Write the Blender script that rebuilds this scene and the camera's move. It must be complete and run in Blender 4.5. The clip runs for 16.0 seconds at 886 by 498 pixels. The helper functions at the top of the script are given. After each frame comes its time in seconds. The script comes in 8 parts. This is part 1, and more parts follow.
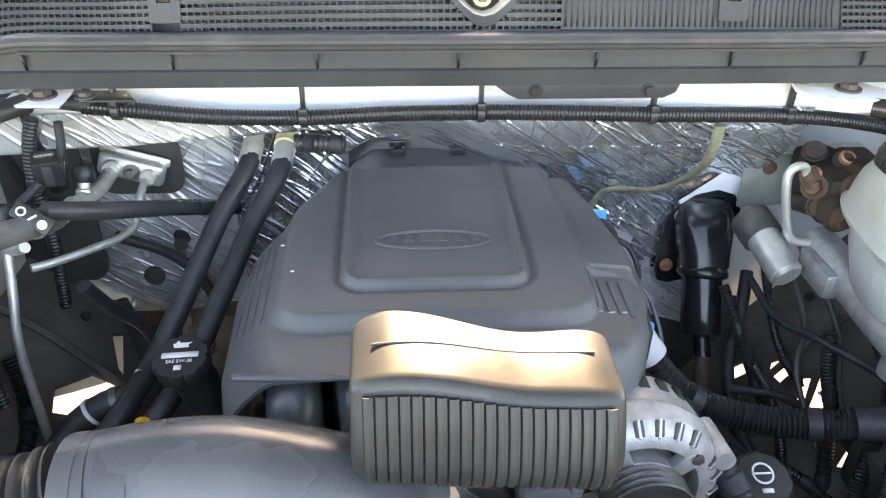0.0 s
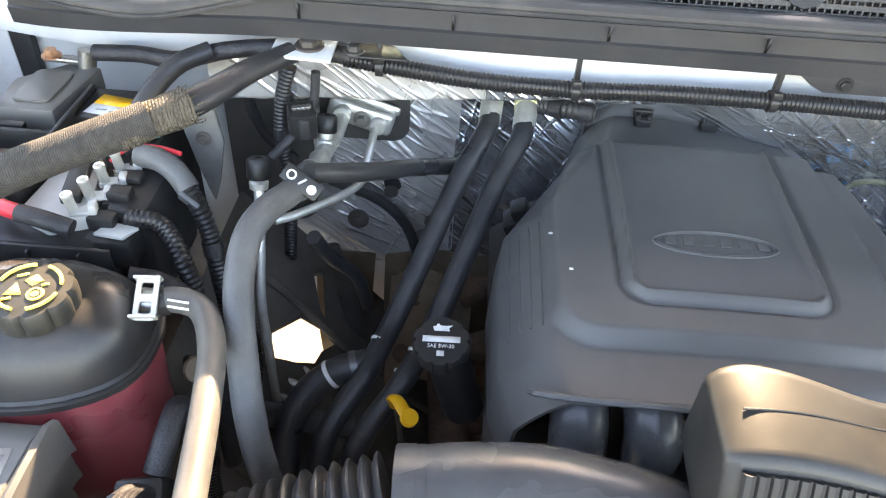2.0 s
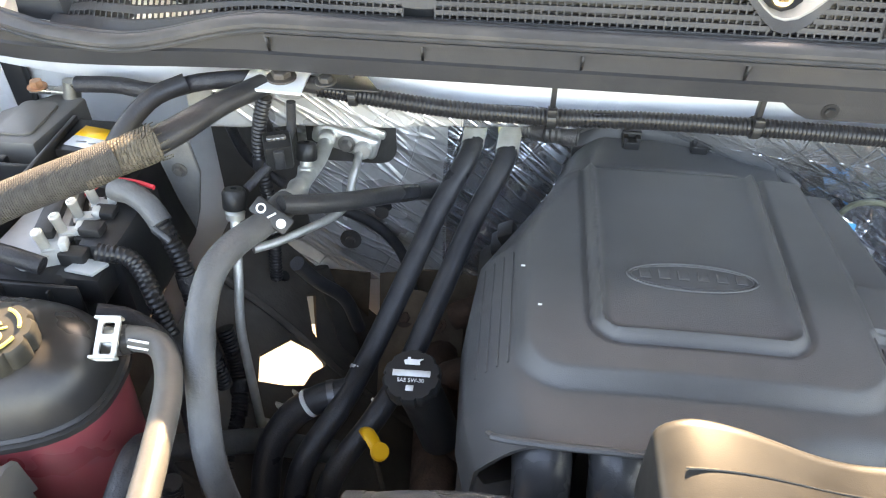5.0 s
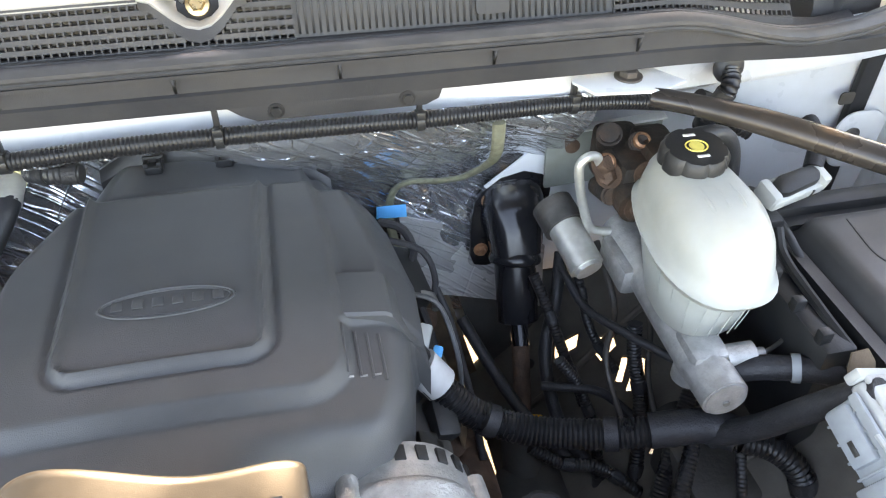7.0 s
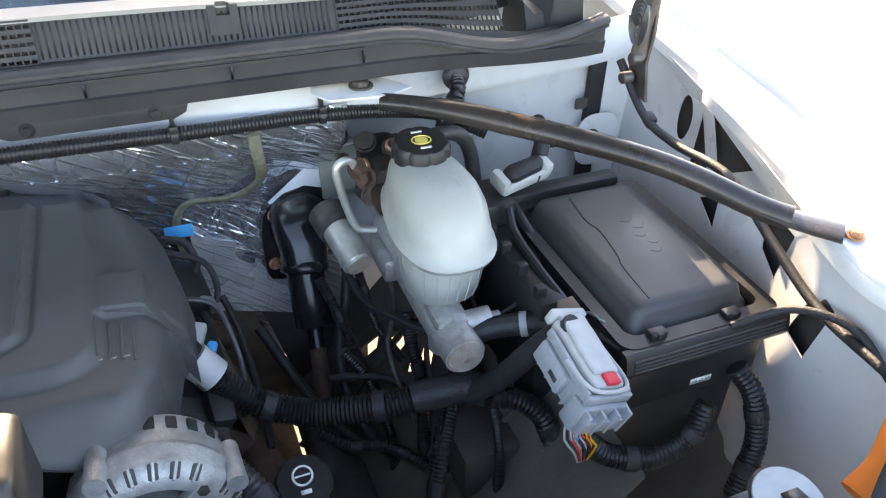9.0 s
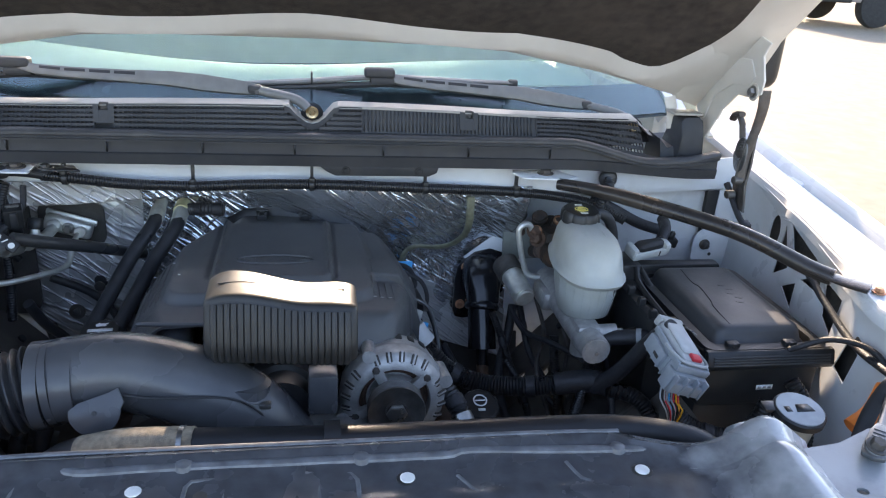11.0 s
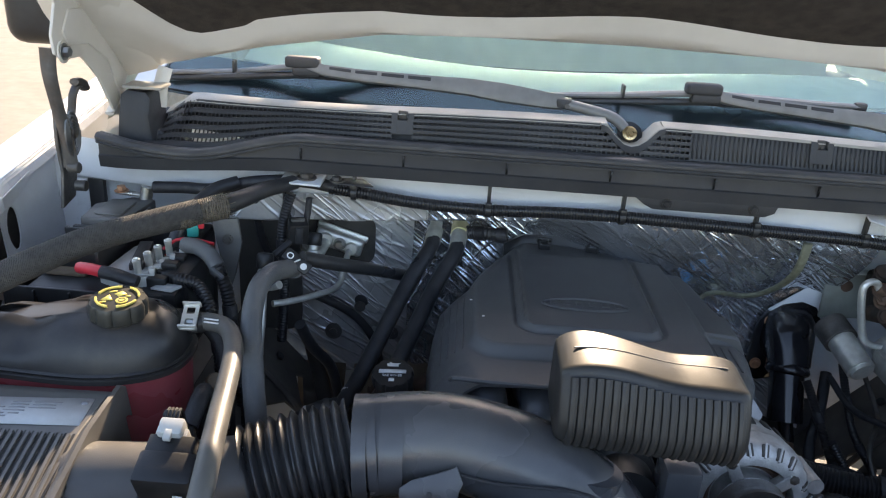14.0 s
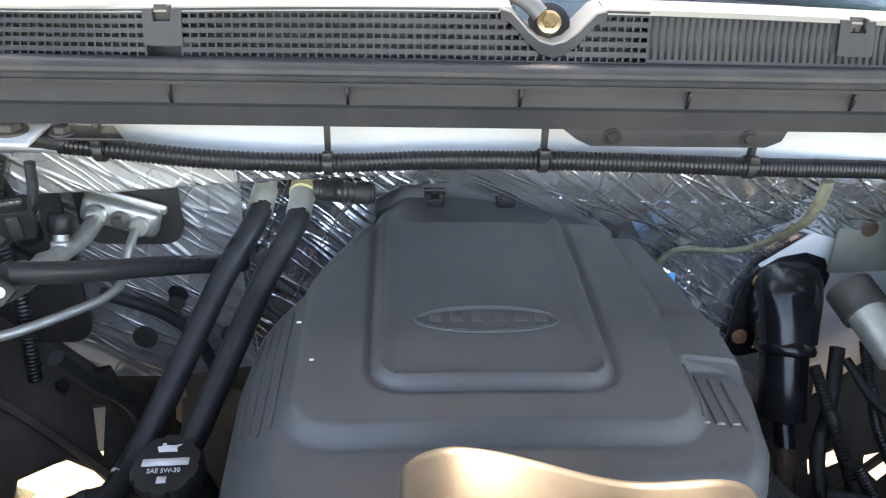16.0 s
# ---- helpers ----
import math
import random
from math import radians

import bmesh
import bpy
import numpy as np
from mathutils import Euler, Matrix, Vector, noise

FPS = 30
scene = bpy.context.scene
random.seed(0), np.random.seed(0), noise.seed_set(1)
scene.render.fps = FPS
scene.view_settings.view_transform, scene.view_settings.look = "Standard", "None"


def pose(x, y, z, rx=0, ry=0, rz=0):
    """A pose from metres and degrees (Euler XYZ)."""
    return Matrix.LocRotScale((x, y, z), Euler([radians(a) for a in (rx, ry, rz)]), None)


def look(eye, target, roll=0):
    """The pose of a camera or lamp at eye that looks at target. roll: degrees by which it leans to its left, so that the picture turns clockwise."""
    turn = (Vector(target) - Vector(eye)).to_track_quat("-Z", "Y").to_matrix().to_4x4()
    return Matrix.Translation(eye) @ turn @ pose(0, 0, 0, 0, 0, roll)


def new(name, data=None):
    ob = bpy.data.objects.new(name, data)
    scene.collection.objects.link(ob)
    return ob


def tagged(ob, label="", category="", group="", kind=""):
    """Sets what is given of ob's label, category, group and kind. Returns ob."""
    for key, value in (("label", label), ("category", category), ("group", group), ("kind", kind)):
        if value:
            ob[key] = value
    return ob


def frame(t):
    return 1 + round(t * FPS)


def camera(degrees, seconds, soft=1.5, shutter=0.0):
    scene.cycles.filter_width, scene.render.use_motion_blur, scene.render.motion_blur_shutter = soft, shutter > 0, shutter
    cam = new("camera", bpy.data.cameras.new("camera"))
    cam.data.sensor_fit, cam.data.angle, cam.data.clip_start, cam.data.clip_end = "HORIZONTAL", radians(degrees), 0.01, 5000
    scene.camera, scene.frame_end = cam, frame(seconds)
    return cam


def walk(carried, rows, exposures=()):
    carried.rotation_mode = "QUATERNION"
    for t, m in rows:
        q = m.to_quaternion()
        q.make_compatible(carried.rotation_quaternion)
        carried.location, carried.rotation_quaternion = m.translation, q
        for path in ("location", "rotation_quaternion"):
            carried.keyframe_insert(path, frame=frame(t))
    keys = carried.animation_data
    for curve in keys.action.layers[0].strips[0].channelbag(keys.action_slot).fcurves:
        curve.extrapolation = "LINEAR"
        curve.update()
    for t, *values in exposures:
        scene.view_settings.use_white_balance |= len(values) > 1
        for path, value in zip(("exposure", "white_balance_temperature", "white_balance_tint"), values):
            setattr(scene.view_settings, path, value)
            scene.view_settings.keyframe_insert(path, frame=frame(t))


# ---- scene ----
cam = camera(60.6, 16.0, 1.15)
PATH = [
    (0, (-0.099, 0.019, 1.659), (0.027, 1.693, 0.572), 1.1),
    (0.5, (-0.067, 0.119, 1.699), (0.036, 1.674, 0.444), 4.3),
    (1, (-0.104, 0.148, 1.712), (-0.049, 1.656, 0.399), 3.3),
    (1.5, (-0.209, 0.135, 1.706), (-0.201, 1.636, 0.385), 3.3),
    (2, (-0.324, 0.125, 1.703), (-0.368, 1.636, 0.394), 3.5),
    (2.5, (-0.417, 0.117, 1.703), (-0.571, 1.609, 0.38), 2.8),
    (3, (-0.497, 0.105, 1.702), (-0.752, 1.571, 0.366), 2.8),
    (3.2, (-0.526, 0.097, 1.702), (-0.799, 1.564, 0.37), 3.2),
    (5.3, (-0.198, 0.172, 1.732), (-0.29, 1.672, 0.413), 0.6),
    (5.5, (-0.163, 0.174, 1.732), (-0.217, 1.679, 0.416), 0.5),
    (6, (-0.079, 0.174, 1.741), (-0.045, 1.681, 0.427), -0.2),
    (6.5, (0.02, 0.174, 1.735), (0.19, 1.678, 0.429), -0.1),
    (7, (0.097, 0.167, 1.73), (0.425, 1.651, 0.43), 0.6),
    (7.5, (0.168, 0.151, 1.724), (0.598, 1.618, 0.434), 0.1),
    (8, (0.254, 0.139, 1.722), (0.768, 1.572, 0.425), -0.2),
    (8.2, (0.28, 0.14, 1.723), (0.828, 1.554, 0.419), 0.2),
    (10.3, (0.068, -0.436, 1.729), (0.629, 1.314, 0.941), 2.9),
    (10.5, (0.057, -0.469, 1.732), (0.568, 1.305, 0.964), 3.3),
    (11, (0.004, -0.513, 1.738), (0.353, 1.306, 0.985), 3.8),
    (11.5, (-0.117, -0.501, 1.728), (0.044, 1.351, 0.99), 3.8),
    (12, (-0.236, -0.492, 1.729), (-0.284, 1.363, 0.983), 3.8),
    (12.5, (-0.321, -0.49, 1.72), (-0.483, 1.358, 0.972), 3.8),
    (13, (-0.374, -0.469, 1.711), (-0.582, 1.371, 0.956), 3.3),
    (13.5, (-0.38, -0.419, 1.712), (-0.545, 1.421, 0.945), 3.1),
    (14, (-0.263, -0.279, 1.704), (-0.286, 1.565, 0.929), 4.0),
    (14.5, (-0.129, -0.098, 1.71), (-0.088, 1.74, 0.92), 4.0),
    (15, (-0.117, 0.01, 1.704), (-0.09, 1.839, 0.893), 2.0),
    (15.5, (-0.135, 0.125, 1.665), (-0.073, 1.912, 0.77), 1.6),
    (16, (-0.136, 0.19, 1.605), (-0.02, 1.906, 0.585), 2.1),
]
# the clip's camera brightens and warms over the dark bay
EXPOSURES = [(0.0, 3.85, 8800, 20), (3.0, 3.85, 8600, 19), (5.3, 3.92, 9100, 19), (6.0, 3.92, 9100, 19), (7.0, 3.76, 9200, 20), (8.2, 3.65, 8800, 19), (10.3, 2.25, 6700, 16), (11.0, 2.25, 6900, 19), (11.9, 2.45, 7500, 20), (13.0, 2.15, 6600, 13), (13.5, 2.0, 6500, 11), (14.5, 2.35, 8200, 24), (15.0, 2.45, 8000, 21), (15.5, 2.55, 8100, 22), (16.0, 3.4, 8500, 20)]
walk(cam, [(t, look(eye, target, roll)) for t, eye, target, roll in PATH], EXPOSURES)

# ---- sky and sun: low sun behind the cab, slipping under the rear edge of the open hood ----
SUN_UP, SUN_SIDE = 25.5, 9.0
world = bpy.data.worlds.new("sky")
scene.world = world
world.use_nodes = True
wn, wl = world.node_tree.nodes, world.node_tree.links
sky = wn.new("ShaderNodeTexSky")
sky.sky_type, sky.sun_disc = "NISHITA", False
sky.sun_elevation, sky.sun_rotation = radians(SUN_UP), radians(SUN_SIDE)
wn["Background"].inputs["Strength"].default_value = 0.15
wl.new(sky.outputs["Color"], wn["Background"].inputs["Color"])
sun = new("sun", bpy.data.lights.new("sun", "SUN"))
sun.data.energy, sun.data.angle, sun.data.color = 3.4, radians(0.5), (1.0, 0.86, 0.66)
d_sun = Vector((math.sin(radians(SUN_SIDE)) * math.cos(radians(SUN_UP)), math.cos(radians(SUN_SIDE)) * math.cos(radians(SUN_UP)), math.sin(radians(SUN_UP))))
sun.matrix_world = look(d_sun * 30, (0, 0, 0))


# ---- materials ----
def material(name, color, rough=0.5, metal=0.0, vary=0.12, scale=30.0, bump=0.0, bump_scale=200.0, dirt=None, dirt_amount=0.0, dirt_scale=9.0, coat=0.0, per_piece=0.0, trans=0.0, ior=1.45, sub=0.0, rough_vary=0.12):
    m = bpy.data.materials.new(name)
    m.use_nodes = True
    n, l = m.node_tree.nodes, m.node_tree.links
    b = n["Principled BSDF"]
    co = n.new("ShaderNodeTexCoord")
    t1 = n.new("ShaderNodeTexNoise")
    t1.inputs["Scale"].default_value, t1.inputs["Detail"].default_value = scale, 6
    l.new(co.outputs["Object"], t1.inputs["Vector"])
    r1 = n.new("ShaderNodeMapRange")
    r1.inputs["From Min"].default_value, r1.inputs["From Max"].default_value = 0.3, 0.7
    r1.inputs["To Min"].default_value, r1.inputs["To Max"].default_value = 1 - vary, 1 + vary
    l.new(t1.outputs["Fac"], r1.inputs["Value"])
    mul = n.new("ShaderNodeVectorMath")
    mul.operation = "SCALE"
    mul.inputs[0].default_value = color
    l.new(r1.outputs["Result"], mul.inputs["Scale"])
    out = mul.outputs["Vector"]
    if per_piece:
        oi = n.new("ShaderNodeObjectInfo")
        r2 = n.new("ShaderNodeMapRange")
        r2.inputs["To Min"].default_value, r2.inputs["To Max"].default_value = 1 - per_piece, 1 + per_piece
        l.new(oi.outputs["Random"], r2.inputs["Value"])
        mm = n.new("ShaderNodeVectorMath")
        mm.operation = "SCALE"
        l.new(out, mm.inputs[0])
        l.new(r2.outputs["Result"], mm.inputs["Scale"])
        out = mm.outputs["Vector"]
    if dirt_amount:
        t2 = n.new("ShaderNodeTexNoise")
        t2.inputs["Scale"].default_value, t2.inputs["Detail"].default_value, t2.inputs["Roughness"].default_value = dirt_scale, 8, 0.65
        l.new(co.outputs["Object"], t2.inputs["Vector"])
        r3 = n.new("ShaderNodeMapRange")
        r3.inputs["From Min"].default_value, r3.inputs["From Max"].default_value = 0.45, 0.75
        r3.inputs["To Max"].default_value = dirt_amount
        l.new(t2.outputs["Fac"], r3.inputs["Value"])
        mx = n.new("ShaderNodeMix")
        mx.data_type = "RGBA"
        l.new(r3.outputs["Result"], mx.inputs[0])
        l.new(out, mx.inputs[6])
        mx.inputs[7].default_value = (*dirt, 1)
        out = mx.outputs[2]
    l.new(out, b.inputs["Base Color"])
    r4 = n.new("ShaderNodeMapRange")
    r4.inputs["From Min"].default_value, r4.inputs["From Max"].default_value = 0.3, 0.7
    r4.inputs["To Min"].default_value, r4.inputs["To Max"].default_value = max(0.02, rough - rough_vary), min(1, rough + rough_vary)
    t3 = n.new("ShaderNodeTexNoise")
    t3.inputs["Scale"].default_value, t3.inputs["Detail"].default_value = scale * 0.4, 4
    l.new(co.outputs["Object"], t3.inputs["Vector"])
    l.new(t3.outputs["Fac"], r4.inputs["Value"])
    l.new(r4.outputs["Result"], b.inputs["Roughness"])
    b.inputs["Metallic"].default_value = metal
    b.inputs["Coat Weight"].default_value = coat
    b.inputs["Transmission Weight"].default_value = trans
    b.inputs["IOR"].default_value = ior
    if sub:
        b.inputs["Subsurface Weight"].default_value = sub
        b.inputs["Subsurface Radius"].default_value = (0.03, 0.03, 0.03)
        b.inputs["Subsurface Scale"].default_value = 0.5
    if bump:
        t4 = n.new("ShaderNodeTexNoise")
        t4.inputs["Scale"].default_value, t4.inputs["Detail"].default_value = bump_scale, 5
        l.new(co.outputs["Object"], t4.inputs["Vector"])
        bp = n.new("ShaderNodeBump")
        bp.inputs["Strength"].default_value, bp.inputs["Distance"].default_value = bump, 0.002
        l.new(t4.outputs["Fac"], bp.inputs["Height"])
        l.new(bp.outputs["Normal"], b.inputs["Normal"])
    return m


cap_faded = material("dusty_cap_plastic", (0.022, 0.022, 0.020), 0.42, vary=0.15, scale=40, dirt=(0.10, 0.09, 0.065), dirt_amount=0.25, dirt_scale=30)
white_paint = material("white_paint", (0.58, 0.60, 0.62), 0.35, vary=0.03, coat=0.25, dirt=(0.42, 0.38, 0.33), dirt_amount=0.25, dirt_scale=7)
fender_paint = material("fender_paint", (0.62, 0.63, 0.645), 0.3, vary=0.02, coat=0.4, dirt=(0.5, 0.46, 0.4), dirt_amount=0.15, dirt_scale=5)
hood_under = material("hood_underside_paint", (0.64, 0.60, 0.54), 0.5, vary=0.05, scale=12, dirt=(0.45, 0.40, 0.33), dirt_amount=0.3, dirt_scale=4)
cover_plastic = material("grained_cover_plastic", (0.072, 0.0735, 0.076), 0.46, vary=0.10, scale=14, bump=0.25, bump_scale=900, dirt=(0.092, 0.092, 0.090), dirt_amount=0.4, dirt_scale=11)
duct_plastic = material("satin_duct_plastic", (0.064, 0.067, 0.073), 0.25, vary=0.12, scale=20, bump=0.12, bump_scale=700, dirt=(0.09, 0.088, 0.085), dirt_amount=0.3, dirt_scale=10)
res_plastic = material("dusty_resonator_plastic", (0.027, 0.0275, 0.027), 0.38, vary=0.12, scale=25, bump=0.05, bump_scale=900, dirt=(0.085, 0.074, 0.056), dirt_amount=0.5, dirt_scale=8)
black_plastic = material("black_plastic", (0.017, 0.0175, 0.0185), 0.40, vary=0.15, scale=35, bump=0.15, bump_scale=500, dirt=(0.05, 0.047, 0.042), dirt_amount=0.3, dirt_scale=14)
cowl_plastic = material("faded_cowl_plastic", (0.027, 0.028, 0.031), 0.50, vary=0.10, scale=18, bump=0.3, bump_scale=800, dirt=(0.09, 0.083, 0.075), dirt_amount=0.3, dirt_scale=8)
seal_rubber = material("seal_rubber", (0.050, 0.051, 0.054), 0.48, vary=0.12, scale=30, bump=0.1, dirt=(0.2, 0.18, 0.16), dirt_amount=0.25, dirt_scale=12)
hose_rubber = material("hose_rubber", (0.025, 0.026, 0.029), 0.38, vary=0.2, scale=40, bump=0.2, bump_scale=400, dirt=(0.08, 0.075, 0.07), dirt_amount=0.4, dirt_scale=16)
grey_rubber = material("dusty_grey_rubber", (0.090, 0.094, 0.098), 0.46, vary=0.18, scale=30, bump=0.35, bump_scale=300, dirt=(0.19, 0.18, 0.165), dirt_amount=0.45, dirt_scale=12)
loom_plastic = material("corrugated_loom", (0.015, 0.015, 0.0165), 0.34, vary=0.15, scale=60)
tape_black = material("black_cloth_tape", (0.022, 0.022, 0.025), 0.5, vary=0.25, scale=90, bump=0.5, bump_scale=400)
sleeve_cloth = material("woven_sleeve", (0.046, 0.044, 0.042), 0.85, vary=0.22, scale=160, bump=0.5, bump_scale=900, dirt=(0.095, 0.08, 0.065), dirt_amount=0.3, dirt_scale=10)
# Worn cloth whose brown-tan also holds the sun on the sleeve's end.
worn_lit_sleeve = material("worn_sunlit_sleeve_end", (0.105, 0.090, 0.070), 0.9, vary=0.35, scale=140, bump=0.8, bump_scale=800)
support_black = material("radiator_support_paint", (0.062, 0.065, 0.073), 0.24, vary=0.25, scale=45, coat=0.4, dirt=(0.11, 0.113, 0.118), dirt_amount=0.30, dirt_scale=26, bump=0.05, bump_scale=300)

def weave(m, pitch, strength):
    """Diagonal ribs of a braided cloth, crossing two ways."""
    n, l = m.node_tree.nodes, m.node_tree.links
    normal = n["Principled BSDF"].inputs["Normal"]
    last = normal.links[0].from_socket
    co = n.new("ShaderNodeTexCoord")
    for turn in (35, -20):
        mp, wv, bp = n.new("ShaderNodeMapping"), n.new("ShaderNodeTexWave"), n.new("ShaderNodeBump")
        mp.inputs["Rotation"].default_value = (radians(20), radians(15), radians(turn))
        wv.inputs["Scale"].default_value, wv.inputs["Distortion"].default_value = 0.32 / pitch, 0.6
        bp.inputs["Strength"].default_value, bp.inputs["Distance"].default_value = strength, 0.0012
        l.new(co.outputs["Object"], mp.inputs["Vector"])
        l.new(mp.outputs["Vector"], wv.inputs["Vector"])
        l.new(wv.outputs["Fac"], bp.inputs["Height"])
        l.new(last, bp.inputs["Normal"])
        last = bp.outputs["Normal"]
    l.new(last, normal)


weave(sleeve_cloth, 0.0020, 0.42)
weave(worn_lit_sleeve, 0.0020, 0.42)
weave(worn_lit_sleeve, 0.0032, 0.8)


def overspray(m, x0, x1, color):
    """Paint mist that thickens from x0 to x1 with a cloudy border."""
    n, l = m.node_tree.nodes, m.node_tree.links
    base = n["Principled BSDF"].inputs["Base Color"]
    old = base.links[0].from_socket
    geo, sep, cloud = n.new("ShaderNodeNewGeometry"), n.new("ShaderNodeSeparateXYZ"), n.new("ShaderNodeTexNoise")
    cloud.inputs["Scale"].default_value, cloud.inputs["Detail"].default_value = 16, 6
    l.new(geo.outputs["Position"], sep.inputs["Vector"])
    l.new(geo.outputs["Position"], cloud.inputs["Vector"])
    wob = n.new("ShaderNodeMath")
    wob.operation = "MULTIPLY_ADD"
    wob.inputs[1].default_value = 0.22
    l.new(cloud.outputs["Fac"], wob.inputs[0])
    l.new(sep.outputs["X"], wob.inputs[2])
    rg = n.new("ShaderNodeMapRange")
    rg.inputs["From Min"].default_value, rg.inputs["From Max"].default_value = x0 + 0.11, x1 + 0.11
    l.new(wob.outputs[0], rg.inputs["Value"])
    mix = n.new("ShaderNodeMix")
    mix.data_type = "RGBA"
    l.new(rg.outputs["Result"], mix.inputs["Factor"])
    l.new(old, mix.inputs[6])
    mix.inputs[7].default_value = (*color, 1)
    l.new(mix.outputs[2], base)


overspray(support_black, -0.40, -0.55, (0.32, 0.325, 0.33))
overspray(support_black, 0.46, 0.57, (0.42, 0.43, 0.44))
# Paler grey covers worn paint and the highlights along the pressed edges.
support_pale_edge = material("radiator_support_worn_highlight", (0.135, 0.14, 0.15), 0.40, vary=0.35, scale=60, dirt=(0.07, 0.072, 0.078), dirt_amount=0.7, dirt_scale=24)
plate_paint = material("oversprayed_plate", (0.25, 0.27, 0.285), 0.32, vary=0.15, scale=9, dirt=(0.07, 0.075, 0.08), dirt_amount=0.9, dirt_scale=5)
cast_alu = material("cast_aluminium", (0.44, 0.44, 0.43), 0.45, 0.6, vary=0.2, scale=60, bump=0.5, bump_scale=350, dirt=(0.2, 0.18, 0.15), dirt_amount=0.5, dirt_scale=20)
bright_steel = material("zinc_steel", (0.30, 0.30, 0.29), 0.34, 0.9, vary=0.15, scale=80, dirt=(0.3, 0.25, 0.2), dirt_amount=0.35, dirt_scale=30)
dark_steel = material("dark_steel", (0.10, 0.095, 0.09), 0.55, 0.6, vary=0.25, scale=50, bump=0.4, dirt=(0.12, 0.07, 0.04), dirt_amount=0.5, dirt_scale=18)
rust = material("rusty_iron", (0.10, 0.06, 0.042), 0.8, 0.2, vary=0.35, scale=50, bump=0.7, bump_scale=250, dirt=(0.05, 0.035, 0.03), dirt_amount=0.6, dirt_scale=15)
copper_bolt = material("rusted_bolt", (0.42, 0.22, 0.13), 0.5, 0.6, vary=0.3, scale=120)
pale_alu = material("pale_pipe_aluminium", (0.66, 0.66, 0.62), 0.42, 0.7, vary=0.12, scale=60, dirt=(0.4, 0.36, 0.28), dirt_amount=0.4, dirt_scale=18)
milky = material("milky_reservoir_plastic", (0.385, 0.40, 0.375), 0.38, vary=0.06, scale=30, sub=0.12, bump=0.15, bump_scale=120, dirt=(0.40, 0.36, 0.25), dirt_amount=0.45, dirt_scale=9)
pale_plastic = material("pale_connector_plastic", (0.30, 0.325, 0.34), 0.45, vary=0.10, scale=60)
white_plastic = material("white_connector_plastic", (0.42, 0.43, 0.42), 0.4, vary=0.08, scale=60, dirt=(0.34, 0.31, 0.26), dirt_amount=0.3)
tank_black = material("coolant_tank_black", (0.024, 0.023, 0.023), 0.36, vary=0.15, scale=18, dirt=(0.12, 0.10, 0.08), dirt_amount=0.32, dirt_scale=9)
tank_pink = material("pink_coolant_plastic", (0.34, 0.065, 0.075), 0.35, vary=0.12, scale=14, sub=0.15, dirt=(0.15, 0.06, 0.06), dirt_amount=0.4)
airbox_plastic = material("airbox_plastic", (0.115, 0.112, 0.105), 0.45, vary=0.12, scale=25, bump=0.07, bump_scale=700, dirt=(0.20, 0.175, 0.14), dirt_amount=0.45, dirt_scale=7)
pad_felt = material("hood_pad_felt", (0.045, 0.036, 0.030), 0.95, vary=0.35, scale=45, bump=0.8, bump_scale=500, dirt=(0.09, 0.07, 0.055), dirt_amount=0.5, dirt_scale=5)
yellow_plastic = material("yellow_plastic", (0.85, 0.42, 0.015), 0.4, vary=0.05)
cap_yellow = material("faded_yellow_print", (0.72, 0.58, 0.14), 0.5, vary=0.15, scale=60)
white_print = material("white_print", (0.72, 0.72, 0.70), 0.55, vary=0.1, scale=90)
label_paper = material("label_paper", (0.52, 0.53, 0.53), 0.5, vary=0.06, scale=60, dirt=(0.35, 0.32, 0.28), dirt_amount=0.4, dirt_scale=20)
label_grey = material("label_print_grey", (0.30, 0.30, 0.30), 0.6, vary=0.1)
blue_tape = material("blue_tape", (0.03, 0.36, 0.72), 0.45, vary=0.08)
teal_plastic = material("teal_plastic", (0.01, 0.30, 0.28), 0.4)
red_plastic = material("red_plastic", (0.62, 0.035, 0.05), 0.4)
orange_plastic = material("orange_plastic", (0.75, 0.20, 0.03), 0.45, vary=0.1)
olive_strap = material("olive_ground_strap", (0.15, 0.15, 0.105), 0.7, vary=0.3, scale=90, bump=0.6, bump_scale=500)
# Grimy metal; also fills holes and hollows, where its dark replaces shade.
dark_void = material("grimy_metal_and_shade", (0.062, 0.058, 0.054), 0.7, 0.1, vary=0.35, scale=14, bump=0.5, bump_scale=120, dirt=(0.07, 0.055, 0.04), dirt_amount=0.6, dirt_scale=8)
liner_plastic = material("wheel_liner_plastic", (0.125, 0.110, 0.095), 0.75, vary=0.25, scale=16, bump=0.4, bump_scale=200, dirt=(0.10, 0.085, 0.068), dirt_amount=0.6, dirt_scale=6)
ground_mat = material("sandy_concrete", (0.222, 0.196, 0.150), 0.9, vary=0.08, scale=9, bump=0.5, bump_scale=40, dirt=(0.195, 0.170, 0.128), dirt_amount=0.4, dirt_scale=0.9)
# Grey raised to carry the reflection lying on the windshield.
dash_mat = material("dashboard_vinyl", (0.085, 0.088, 0.095), 0.7, vary=0.1, scale=40, bump=0.3)
# Pale green doubles as the sky mirrored in the windshield.
interior_mat = material("interior_with_sky_tint", (0.52, 0.56, 0.51), 0.7, vary=0.1, scale=20)
frit_mat = material("black_glass_border", (0.015, 0.018, 0.024), 0.12, vary=0.05)
car_red = material("far_car_paint", (0.30, 0.25, 0.24), 0.35, vary=0.05, coat=0.3)
tyre_mat = material("tyre_rubber", (0.03, 0.03, 0.03), 0.8)


